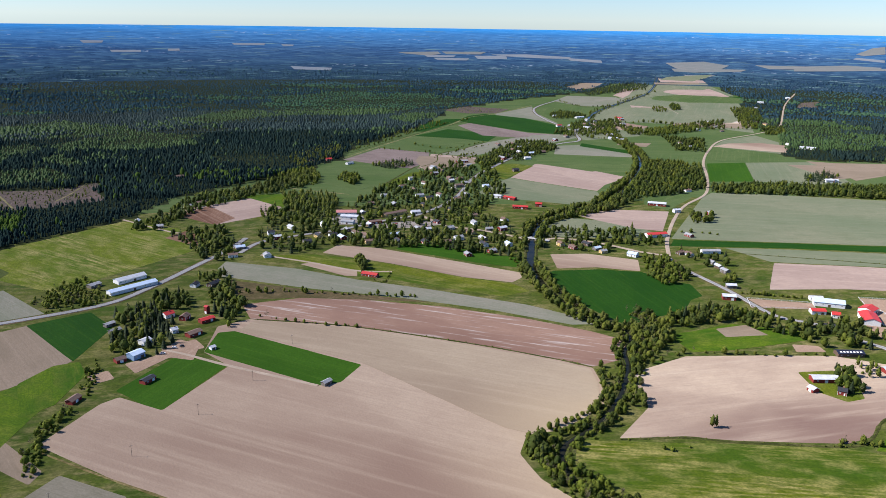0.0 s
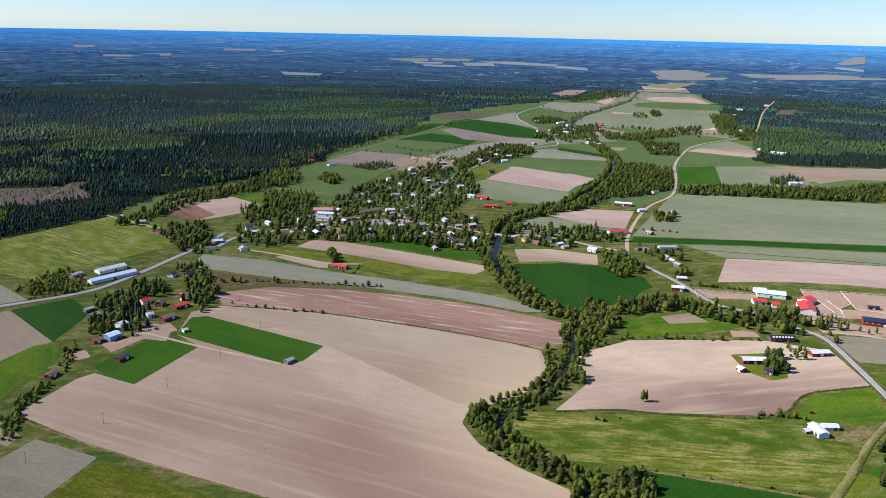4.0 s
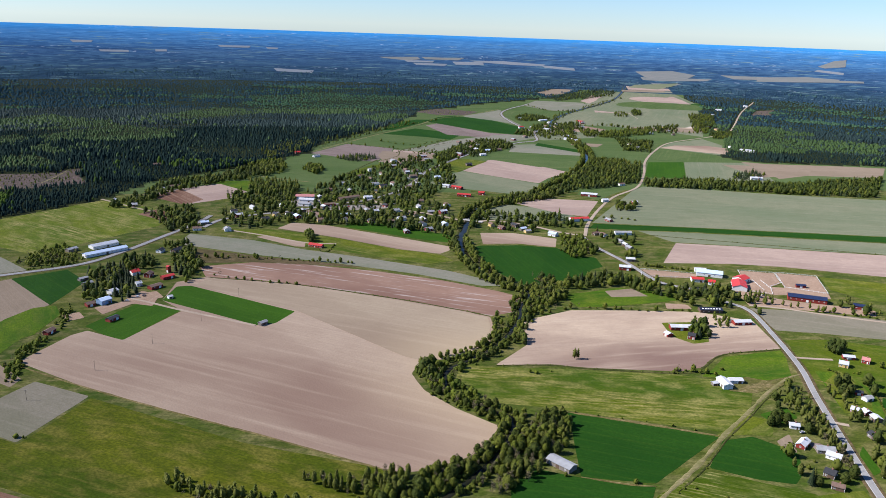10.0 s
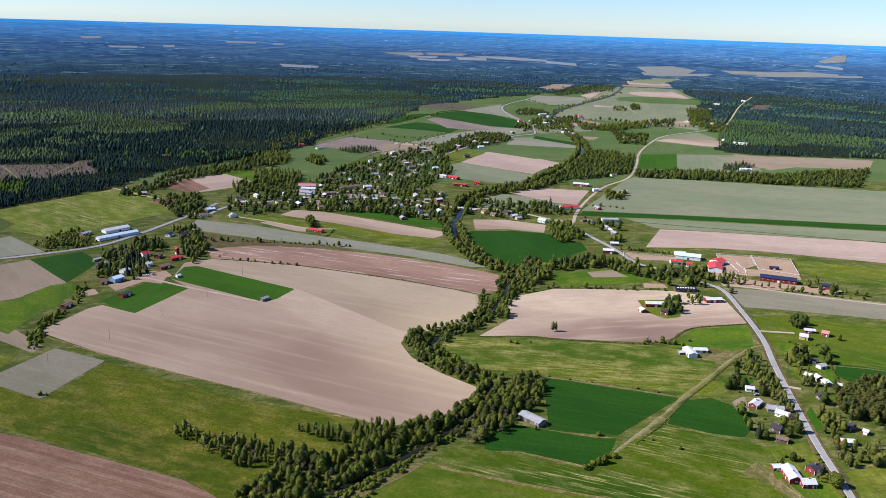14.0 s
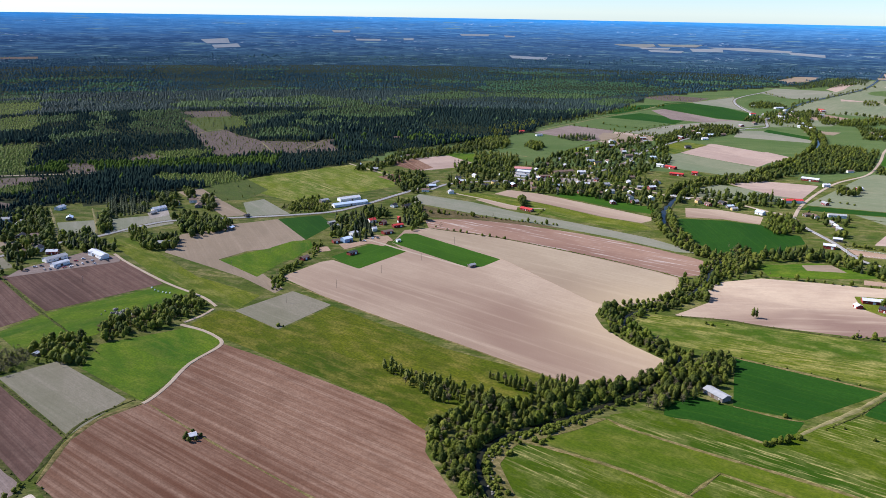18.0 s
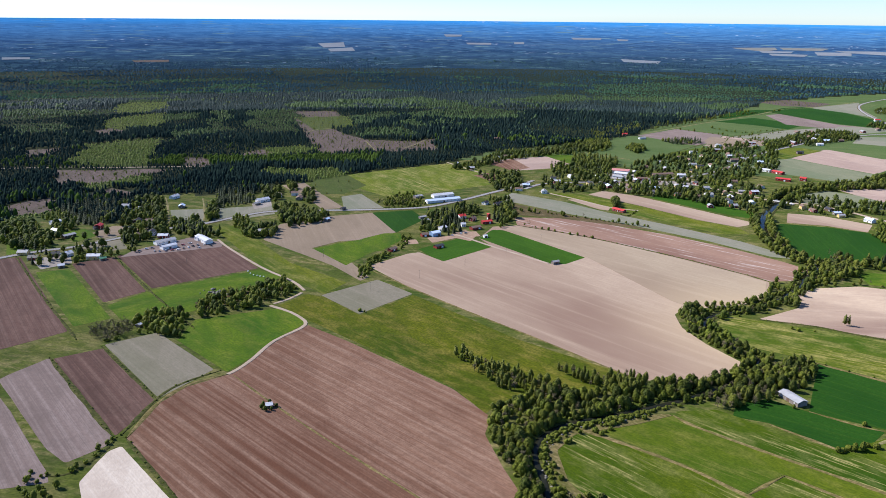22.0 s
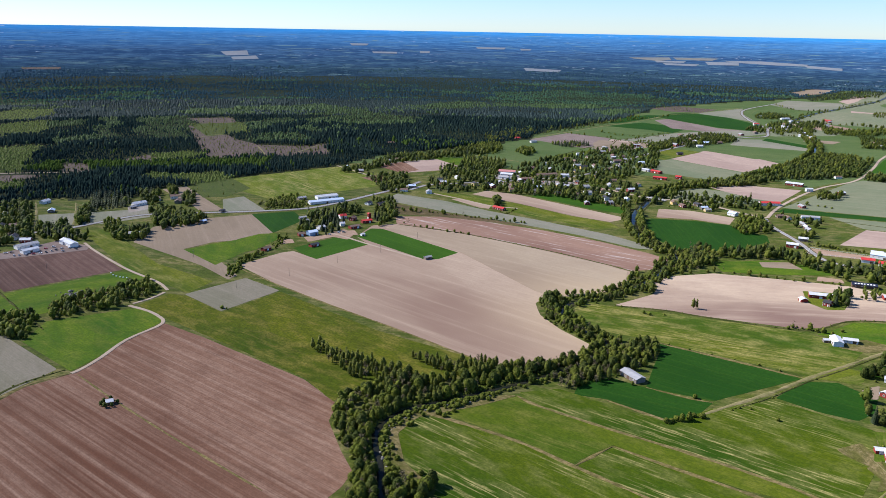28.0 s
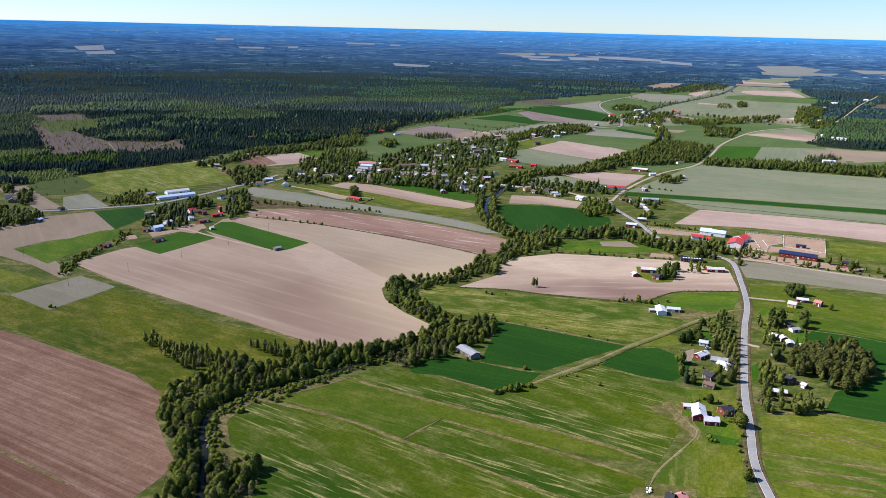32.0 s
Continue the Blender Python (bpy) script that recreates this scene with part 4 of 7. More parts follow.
field("young", [(-780, 1282), (-642, 1321), (-545, 1209), (-556, 1138), (-588, 1123), (-644, 1203), (-745, 1237)], -49, 0)
field("clearcut", [(-695, 1672), (-639, 1668), (-586, 1716), (-522, 1589), (-601, 1543), (-649, 1534)], 108, 0)
field("clearcut", [(1535, 2866), (1621, 2876), (1529, 2750), (1444, 2737)], 55, 0)
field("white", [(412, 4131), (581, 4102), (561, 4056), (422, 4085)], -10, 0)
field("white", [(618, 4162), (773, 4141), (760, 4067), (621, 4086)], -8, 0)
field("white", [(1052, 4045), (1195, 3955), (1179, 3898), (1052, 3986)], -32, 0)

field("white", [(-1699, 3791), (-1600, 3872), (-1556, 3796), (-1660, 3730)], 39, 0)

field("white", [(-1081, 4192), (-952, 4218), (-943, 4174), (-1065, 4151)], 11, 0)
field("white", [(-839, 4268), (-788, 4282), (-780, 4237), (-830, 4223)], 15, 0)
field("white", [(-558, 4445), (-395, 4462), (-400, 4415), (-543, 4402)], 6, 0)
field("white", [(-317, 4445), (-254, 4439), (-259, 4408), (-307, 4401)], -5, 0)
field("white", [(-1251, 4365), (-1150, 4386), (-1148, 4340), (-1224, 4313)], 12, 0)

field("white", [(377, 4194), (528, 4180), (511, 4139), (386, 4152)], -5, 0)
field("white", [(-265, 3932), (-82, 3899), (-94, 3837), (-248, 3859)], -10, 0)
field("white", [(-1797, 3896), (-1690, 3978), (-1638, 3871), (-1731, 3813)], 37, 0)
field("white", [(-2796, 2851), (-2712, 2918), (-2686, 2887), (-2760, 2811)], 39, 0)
field("sand", [(-361, 931), (-339, 944), (-323, 981), (-302, 965), (-304, 931), (-325, 940), (-348, 910)], 67, 1)
field("margin", [(145, 495), (164, 507), (169, 486), (166, 463), (161, 474), (149, 487)], -97, 1)
field("margin", [(201, 689), (231, 702), (247, 692), (276, 700), (269, 687), (222, 671), (203, 677)], -161, 1)
field("greysoil2", [(-680, 776), (-646, 849), (-595, 837), (-588, 819), (-678, 748)], -142, 1)
field("gravel", [(-772, 715), (-738, 739), (-715, 714), (-732, 685)], 143, 1)
field("gravel", [(-662, 1035), (-646, 1064), (-627, 1031), (-642, 1004)], -60, 1)
field("gravel", [(-122, 1386), (-43, 1401), (-2, 1376), (-48, 1358), (-115, 1364)], 11, 1)
field("gravel", [(-168, 1443), (-120, 1439), (-118, 1386), (-165, 1390)], 93, 1)
field("meadow", [(488, 968), (650, 893), (612, 837), (490, 880), (469, 919)], -25, 0)
field("sand", [(239, 875), (267, 871), (268, 885), (245, 892)], -8, 1)
field("tan", [(193, 594), (209, 603), (199, 577), (191, 577)], -111, 1)
field("meadow", [(297, 685), (331, 710), (321, 658), (297, 624), (275, 629)], 69, 0)
field("crop3", [(171, 482), (195, 479), (193, 453), (171, 463)], -94, 1)
field("rough", [(-515, 640), (-490, 673), (-474, 696), (-478, 651), (-493, 626)], -95, 1)
field("crop3", [(138, 928), (215, 948), (271, 922), (272, 900), (183, 887), (143, 888)], -172, 0)
field("tan", [(192, 938), (228, 944), (236, 916), (192, 917)], 179, 1)

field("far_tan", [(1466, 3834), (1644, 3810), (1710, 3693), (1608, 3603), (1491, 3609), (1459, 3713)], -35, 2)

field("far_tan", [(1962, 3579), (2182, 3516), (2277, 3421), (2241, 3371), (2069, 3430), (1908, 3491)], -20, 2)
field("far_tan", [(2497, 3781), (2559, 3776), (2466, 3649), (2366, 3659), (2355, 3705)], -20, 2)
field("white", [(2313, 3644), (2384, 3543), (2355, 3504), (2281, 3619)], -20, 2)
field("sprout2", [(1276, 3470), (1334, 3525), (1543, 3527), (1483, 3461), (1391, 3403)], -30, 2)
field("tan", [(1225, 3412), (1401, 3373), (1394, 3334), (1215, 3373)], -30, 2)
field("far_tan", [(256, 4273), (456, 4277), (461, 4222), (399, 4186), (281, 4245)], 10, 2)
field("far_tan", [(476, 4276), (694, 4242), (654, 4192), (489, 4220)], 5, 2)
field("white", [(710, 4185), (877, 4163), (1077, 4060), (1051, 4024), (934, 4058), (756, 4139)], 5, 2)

field("clearcut", [(-2335, 3095), (-2213, 3189), (-2182, 3140), (-2301, 3066)], 10, 0)
field("young", [(-1590, 1962), (-1657, 2092), (-1539, 2151), (-1472, 2048), (-1477, 1945), (-1526, 1900)], -40, 0)
field("young", [(-1407, 1666), (-1480, 1813), (-1373, 1875), (-1271, 1712), (-1329, 1631)], -40, 0)
field("young", [(-871, 1474), (-809, 1547), (-760, 1481), (-823, 1405)], -40, 0)
field("clearcut", [(-885, 1406), (-874, 1480), (-827, 1438), (-859, 1380)], -40, 0)
field("clearcut", [(-931, 1276), (-951, 1338), (-927, 1359), (-881, 1286)], -40, 0)
field("clearcut", [(-1379, 1565), (-1366, 1649), (-1275, 1609), (-1292, 1529)], -40, 0)
light_stand([(-2039, 2156), (-1978, 2351), (-1741, 2425), (-1641, 2306), (-1848, 2105)])
light_stand([(-1166, 1986), (-1109, 2118), (-981, 1986), (-914, 1702), (-989, 1677)])
light_stand([(-1014, 1062), (-1004, 1164), (-936, 1196), (-901, 1098), (-957, 1032)])
light_stand([(-1860, 1824), (-1763, 1930), (-1593, 1904), (-1620, 1802), (-1794, 1754)])
light_stand([(-95, 2905), (119, 3156), (331, 3175), (442, 3096), (83, 2826)])
field("margin", [(-134, 418), (-142, 440), (-145, 458), (-144, 473), (-137, 489), (-124, 500), (-104, 513), (-86, 525), (-72, 534), (-64, 533), (-88, 513), (-114, 496), (-129, 487), (-138, 463), (-127, 429), (-110, 410)], -33, 1)
field("young", [(-1033, 1981), (-920, 2059), (-812, 1869), (-884, 1771)], -40, 2)
field("pink", [(1177, 3285), (1378, 3229), (1377, 3135), (1367, 3044), (1083, 3123)], -30, 3)
field("pink", [(917, 2911), (1047, 2895), (1151, 2760), (1137, 2721), (901, 2857)], -25, 3)
field("stubble", [(942, 2606), (1118, 2525), (1093, 2475), (926, 2552)], -20, 3)
field("tan", [(850, 2438), (917, 2526), (1072, 2450), (1034, 2353), (904, 2397)], -20, 3)
field("tan", [(810, 1792), (945, 1760), (993, 1723), (943, 1660), (814, 1631)], -15, 3)
field("meadow", [(143, 1801), (181, 1848), (245, 1816), (167, 1694), (134, 1719)], -35, 3)
field("tan", [(24, 1909), (41, 1972), (153, 1926), (145, 1865), (28, 1799)], -35, 3)
field("olive_soil", [(-256, 1021), (-165, 989), (-59, 933), (11, 888), (37, 866), (34, 840), (24, 807), (-2, 785), (-27, 770), (-47, 767), (-62, 777), (-98, 825), (-156, 903), (-270, 996)], -30, 0)

strip("road", [(184, 354), (187, 389), (192, 426), (205, 468), (220, 519), (241, 579), (269, 655), (293, 715), (313, 787), (329, 860), (317, 889)], 5.4)
strip("road", [(329, 869), (312, 900), (301, 935), (272, 965), (264, 1046), (250, 1130), (252, 1174)], 5.4)
strip("gravelroad", [(256, 1180), (288, 1254), (348, 1360), (409, 1449), (492, 1537), (569, 1681), (638, 1830), (730, 1984), (847, 2139), (1028, 2263), (1160, 2382), (1456, 2827), (1640, 3056)], 5.5)
strip("gravelroad", [(256, 1180), (225, 1205), (190, 1247), (141, 1280), (105, 1274), (65, 1314), (28, 1345), (-4, 1365), (-31, 1431)], 6)
strip("road", [(-825, 672), (-803, 713), (-782, 743), (-755, 771), (-730, 818), (-706, 866), (-670, 907), (-643, 958), (-612, 999), (-546, 1026), (-485, 1049), (-411, 1087), (-373, 1141), (-342, 1201), (-305, 1276), (-286, 1331)], 7)
strip("road", [(-289, 1259), (-267, 1306), (-221, 1334), (-157, 1361), (-86, 1409), (-29, 1443), (42, 1546), (107, 1710), (170, 1820), (266, 1963), (404, 2114), (471, 2160), (498, 2253), (516, 2367), (514, 2576), (537, 2799), (593, 2930), (708, 3071)], 6.5)
strip("gravelroad", [(-262, 1248), (-203, 1210), (-146, 1168), (-105, 1159)], 4)
strip("gravelroad", [(-470, 1453), (-400, 1383), (-374, 1364)], 4)
strip("track", [(286, 702), (269, 696), (236, 673), (194, 637), (159, 608), (121, 573), (84, 543), (66, 528)], 3.8)
strip("ditch", [(266, 690), (234, 667), (193, 631), (158, 602), (121, 566), (88, 540)], 1.8)
strip("gravelroad", [(-609, 847), (-576, 817), (-505, 761), (-450, 726), (-426, 703)], 3.2)
strip("gravelroad", [(-426, 696), (-430, 677), (-439, 659)], 3.5)
strip("gravelroad", [(-440, 654), (-413, 643), (-396, 631), (-388, 622), (-387, 609), (-397, 576), (-397, 537), (-399, 516), (-402, 506)], 3.6)
strip("bank", [(-402, 506), (-414, 492), (-422, 479), (-426, 450), (-417, 401)], 4)
strip("ditch", [(-411, 510), (-426, 485), (-431, 458), (-423, 404)], 3.5)
strip("gravelroad", [(-330, 956), (-307, 941), (-272, 915), (-197, 866)], 3.5)
strip("gravelroad", [(301, 737), (315, 733), (335, 728)], 4)
strip("gravelroad", [(256, 615), (265, 610)], 4)
strip("gravelroad", [(338, 877), (372, 863), (412, 838), (474, 805), (564, 765)], 4)
strip("track", [(164, 486), (167, 472), (166, 457), (133, 417), (121, 397)], 2)
strip("bank", [(-132, 496), (-107, 488), (-58, 466), (-23, 443), (22, 414), (71, 383)], 3.6)
strip("bank", [(-23, 443), (-11, 457), (2, 472)], 3.6)
strip("bank", [(2, 472), (34, 454), (78, 431), (120, 405)], 3.6)
strip("bank", [(-64, 533), (-48, 520), (1, 495), (46, 474), (101, 445), (132, 422)], 3.6)

strip("bank", [(45, 660), (106, 631), (154, 607)], 3.3)
strip("bank", [(31, 566), (61, 553), (77, 549)], 3)
strip("bank", [(1, 538), (45, 512)], 3)
strip("gravelroad", [(-1249, 1136), (-1163, 1176), (-1120, 1196), (-1049, 1213), (-985, 1239), (-876, 1280)], 5)
strip("track", [(-893, 1730), (-883, 1796), (-838, 1832), (-819, 1861)], 4)
strip("track", [(-714, 1660), (-682, 1603), (-646, 1536)], 4)
strip("track", [(-602, 1581), (-592, 1649), (-589, 1738)], 4)
strip("track", [(-809, 1037), (-753, 959), (-706, 890)], 3)
strip("track", [(-751, 1047), (-704, 974), (-666, 908)], 3)
strip("track", [(-127, 1950), (-34, 2111), (66, 2274), (186, 2457), (287, 2648), (389, 2740), (571, 2946)], 4.5)
strip("ditch", [(14, 1822), (66, 1896), (88, 1987), (149, 2051), (226, 2148)], 4)
strip("ditch", [(-67, 1665), (2, 1816), (17, 1842)], 4)
strip("track", [(-232, 1655), (-192, 1627), (-132, 1593)], 4)
strip("gravelroad", [(997, 2698), (1016, 2808), (1026, 2877)], 3)
strip("bank", [(-397, 506), (-342, 469), (-265, 421), (-201, 383)], 1.9)
strip("bank", [(-390, 791), (-327, 744), (-254, 694), (-178, 645), (-103, 594), (-88, 586)], 2.0)

strip("ditch", [(-261, 1025), (-165, 993), (-59, 937), (11, 892), (40, 870)], 3)
strip("ditch", [(-417, 400), (-339, 344)], 3)
strip("ditch", [(-792, 716), (-674, 619), (-561, 531)], 3)
strip("ditch", [(-690, 753), (-580, 661), (-478, 582)], 3)
strip("ditch", [(-424, 399), (-421, 386), (-423, 357), (-435, 348)], 3.9)
strip("ditch", [(-531, 525), (-479, 488), (-429, 453)], 3.5)
strip("ditch", [(-556, 493), (-486, 442), (-426, 399)], 4)
strip("ditch", [(334, 1189), (776, 1003)], 2)
strip("ditch", [(17, 748), (66, 744), (99, 733), (178, 715), (202, 724), (237, 750), (300, 756)], 3)
strip("ditch", [(-106, 2019), (69, 2295), (274, 2576)], 3.9)
strip("bank", [(201, 436), (233, 431), (269, 421), (290, 414)], 3)
strip("bank", [(204, 421), (232, 414), (268, 400)], 2)
strip("bank", [(225, 465), (253, 457), (293, 445)], 2)
strip("bank", [(197, 407), (225, 398), (252, 390)], 1.6)
strip("bank", [(289, 692), (320, 655), (354, 641), (379, 626)], 1.3)
strip("bank", [(220, 490), (266, 493), (300, 479)], 3)
strip("bank", [(200, 439), (233, 431), (269, 421)], 3.2)
strip("bank", [(205, 420), (232, 414), (263, 410)], 2.2)
strip("bank", [(200, 407), (230, 402), (256, 397)], 2.8)
strip("bank", [(221, 469), (249, 464), (285, 450)], 1.6)
strip("river", [(-119, 338), (-129, 376), (-141, 424), (-149, 444), (-152, 459), (-151, 473), (-143, 490), (-130, 504), (-108, 518), (-88, 534), (-64, 553), (-36, 579), (-10, 611), (6, 649), (-7, 665), (-23, 686), (-34, 709), (-27, 743), (10, 773), (37, 804), (59, 840), (72, 866), (81, 898), (98, 922), (98, 950), (76, 979), (64, 1027)], 4.6)
strip("river", [(64, 1027), (60, 1090), (67, 1161), (90, 1242), (110, 1303), (144, 1370), (214, 1435), (275, 1473), (383, 1624), (483, 1803), (541, 1967), (573, 2147), (604, 2342), (622, 2520), (700, 2693), (769, 2807), (882, 2945), (1075, 3153), (1198, 3345), (1297, 3537)], 9.5)

# ---- buildings ----
BUILT = []
PANES = {}


def window_mesh(wide, high):
    key = (wide, high)
    if key not in PANES:
        w, h = wide / 2, high / 2
        fv, ff = merge(box(-w, w, -0.06, 0.05, h - 0.12, h), box(-w, w, -0.06, 0.05, -h, -h + 0.12), box(-w, -w + 0.12, -0.06, 0.05, -h + 0.12, h - 0.12),
                       box(w - 0.12, w, -0.06, 0.05, -h + 0.12, h - 0.12), box(-0.04, 0.04, -0.05, 0.04, -h + 0.12, h - 0.12))
        pv, pf = box(-w + 0.1, w - 0.1, -0.03, 0.02, -h + 0.1, h - 0.1)
        both = mesh_of("window", *merge((fv, ff), (pv, pf)), "trim_white", "glass_dark")
        both.polygons.foreach_set("material_index", np.array([0] * len(ff) + [1] * len(pf), np.int32))
        PANES[key] = (mesh_of("window", fv, ff, "trim_white"), mesh_of("pane", pv, pf, "glass_dark"), both)
    return PANES[key]


WALL_WORDS = {"white": "white-painted", "red": "red-painted wooden", "yellow": "yellow wooden", "brown": "dark brown", "timber": "weathered grey timber", "bluewall": "light blue"}
ROOF_WORDS = {"white": "pale metal roof", "grey": "grey roof", "black": "black roof", "brown": "brown tiled roof", "redmetal": "bright red roof", "pinkmetal": "faded red roof",
              "navy": "dark blue metal roof", "solar": "dark roof with skylights", "bluewhite": "light blue metal roof", "green": "green roof"}


def building(sort, x, y, long, wide, high, turn, wall, roof):
    """A gabled building with its ridge along its own x axis."""
    name = {"house": "house", "barn": "barn", "shed": "shed", "hut": "field_hut"}[sort]
    g = float(rise(x, y))
    base = new(name)
    base.matrix_basis = pose(x, y, g + 0.2, 0, 0, turn)
    BUILT.append((x, y, math.hypot(long, wide) / 2))
    a, b2 = long / 2, wide / 2
    pitch = 0.34 if sort == "barn" else 0.5 if sort == "house" else 0.45
    top = high + b2 * pitch
    v = [(-a, -b2, -0.6), (a, -b2, -0.6), (a, b2, -0.6), (-a, b2, -0.6), (-a, -b2, high), (a, -b2, high), (a, b2, high), (-a, b2, high), (-a, 0, top), (a, 0, top)]
    f = [(0, 1, 5, 4), (2, 3, 7, 6), (1, 2, 6, 9, 5), (3, 0, 4, 8, 7)]
    part("wall", mesh_of("wall", v, f, "wall_" + wall), base)
    o, e, th = 0.5, 0.45, 0.16
    for side in (-1, 1):
        low, ridge = high - e * pitch + 0.06, top + 0.06
        rv = [(-a - o, side * (b2 + e), low), (a + o, side * (b2 + e), low), (a + o, 0, ridge), (-a - o, 0, ridge)]
        rv += [(q[0], q[1], q[2] + th) for q in rv]
        rf = [(0, 1, 2, 3), (7, 6, 5, 4), (0, 4, 5, 1), (1, 5, 6, 2), (2, 6, 7, 3), (3, 7, 4, 0)]
        slope = part("roof", mesh_of("roof", rv, rf, "roof_" + roof), base)
        if roof == "solar" and side == -1:
            for k in range(7):
                part("skylight", mesh_of("skylight", *box(-0.9, 0.9, -0.8, 0.8, -0.04, 0.08), "trim_white"), slope,
                     pose(-a + 3 + k * (long - 6) / 6, side * b2 * 0.55, high + b2 * 0.45 * pitch + th + 0.1, math.degrees(math.atan(pitch))))
    # corner boards
    if wall in ("red", "yellow", "brown") and sort == "house":
        for sx in (-1, 1):
            for sy in (-1, 1):
                part("corner_board", mesh_of("corner_board", *box(sx * a - 0.1, sx * a + 0.1, sy * b2 - 0.1, sy * b2 + 0.1, -0.5, high - 0.1), "trim_white"), base)
    if sort == "house":
        part("chimney", mesh_of("chimney", *box(a * 0.2 - 0.45, a * 0.2 + 0.45, -0.4, 0.4, top - 0.5, top + 1.1), "brick_chimney"), base)
    wm, pm, both = window_mesh(1.3, 1.3) if sort == "house" else window_mesh(1.5, 0.8)
    wm = wm if y < 1000 else both
    n = max(2, int(long / (3.6 if sort == "house" else 5.5))) if sort in ("house", "barn") else 1
    n = min(n, 9)
    for side in (-1, 1):
        for k in range(n):
            px = -a + long * (k + 0.5) / n
            if side == -1 and k == n // 2:
                dw, dh = (1.0, 2.1) if sort == "house" else (2.8, 2.5)
                part("door", mesh_of("door", *box(px - dw / 2, px + dw / 2, side * b2 - 0.08, side * b2 + 0.06, -0.1, min(dh, high - 0.2)), "trim_white" if wall == "red" else "wall_brown"), base)
                continue
            w = part("window", wm, base, pose(px, side * (b2 + 0.02), high * 0.55, 0, 0, 0 if side == -1 else 180))
            if y < 1000:
                part("pane", pm, w)
    if sort == "house":
        for side in (-1, 1):
            w = part("window", wm, base, pose(side * (a + 0.02), 0, high * 0.55, 0, 0, 90 * side))
            if y < 1000:
                part("pane", pm, w)
    size = "long" if long > 26 else "small" if long < 9 else "gabled"
    tagged(base, "%s %s %s with a %s" % (size, WALL_WORDS[wall], sort, ROOF_WORDS[roof]), sort if sort != "hut" else "hut", "buildings of the valley")
    return base


building("barn", 22, 581, 19.5, 9.0, 3.2, -55, "timber", "grey")
building("house", 176, 485, 16.6, 9.0, 3.6, -102, "red", "white")
building("house", 181, 475, 9.4, 7.4, 3.1, -6, "red", "white")
building("house", 196, 490, 8.2, 7.4, 3.6, 18, "red", "black")
building("shed", 172, 496, 6.8, 4.9, 2.5, -4, "red", "white")
building("house", 209, 586, 12.2, 6.6, 2.7, 38, "red", "white")
building("house", 220, 576, 12.3, 7.4, 2.7, -19, "timber", "grey")
building("house", 221, 567, 9.8, 7.4, 2.7, -49, "white", "white")
building("house", 203, 546, 7.0, 8.2, 3.1, -52, "brown", "black")
building("house", 198, 531, 7.7, 5.7, 2.5, -38, "brown", "brown")
building("house", 219, 612, 6.8, 5.7, 2.7, -23, "white", "white")
building("house", 129, 384, 4.1, 6.6, 2.7, -24, "red", "black")
building("house", 135, 384, 4.9, 6.6, 2.7, 24, "red", "pinkmetal")
building("barn", 203, 688, 15.9, 8.2, 3.6, -95, "white", "white")
building("barn", 216, 693, 11.5, 6.6, 2.7, -10, "white", "white")
building("shed", 195, 690, 4.6, 4.1, 2.2, 4, "timber", "white")
building("barn", 226, 816, 21.9, 9.0, 3.4, -10, "red", "white")
building("shed", 205, 800, 6.6, 6.6, 2.7, -79, "red", "white")
building("house", 226, 792, 6.7, 7.4, 3.6, -37, "red", "black")
building("barn", 298, 824, 18.5, 8.2, 3.1, -2, "red", "white")
building("barn", 283, 862, 24.0, 9.8, 3.1, -10, "brown", "solar")
building("barn", 415, 886, 40.7, 13.1, 4.5, -29, "red", "navy")
building("barn", 460, 856, 13.6, 9.0, 3.6, -35, "red", "navy")
building("barn", 360, 937, 27.2, 16.4, 4.5, 64, "white", "redmetal")
building("barn", 376, 960, 15.1, 14.8, 4.5, 31, "white", "redmetal")
building("barn", 321, 965, 14.4, 9.8, 3.6, -15, "white", "redmetal")
building("house", 333, 952, 7.7, 8.2, 3.6, -29, "white", "redmetal")
building("barn", 348, 986, 30.9, 14.8, 4.5, -27, "white", "bluewhite")
building("barn", 344, 1002, 13.4, 7.4, 3.6, -17, "white", "white")
building("shed", 438, 932, 10.9, 4.9, 2.7, -19, "red", "navy")
building("house", 336, 714, 7.5, 8.2, 3.1, -37, "yellow", "white")
building("shed", 352, 729, 10.3, 5.7, 2.5, -20, "red", "white")
building("house", 363, 719, 6.3, 7.4, 3.2, -45, "red", "pinkmetal")
building("shed", 310, 659, 6.0, 4.9, 2.5, -30, "red", "black")
building("shed", 310, 648, 7.5, 5.7, 2.5, 13, "white", "grey")
building("house", 285, 630, 5.6, 6.6, 2.9, -52, "red", "white")
building("house", 291, 625, 5.7, 6.6, 2.9, -89, "red", "white")
building("barn", 292, 615, 7.4, 6.6, 2.9, -99, "timber", "white")
building("house", 271, 590, 7.4, 6.6, 2.7, -88, "timber", "black")
building("house", 261, 543, 7.2, 8.2, 3.1, -65, "brown", "black")
building("shed", 269, 534, 3.6, 4.9, 2.5, -51, "red", "white")
building("shed", 245, 522, 10.7, 5.7, 2.5, -14, "red", "white")
building("shed", 314, 606, 8.4, 5.7, 2.5, -38, "white", "white")
building("shed", 300, 610, 4.3, 4.9, 2.5, -24, "white", "white")
building("house", -132, 1147, 19.6, 7.4, 2.7, -33, "red", "redmetal")
building("barn", -403, 1165, 34.3, 12.3, 3.6, 41, "white", "white")
building("barn", -394, 1133, 54.6, 10.7, 3.6, 40, "white", "bluewhite")
building("barn", -437, 1146, 13.1, 8.2, 3.1, 50, "timber", "grey")
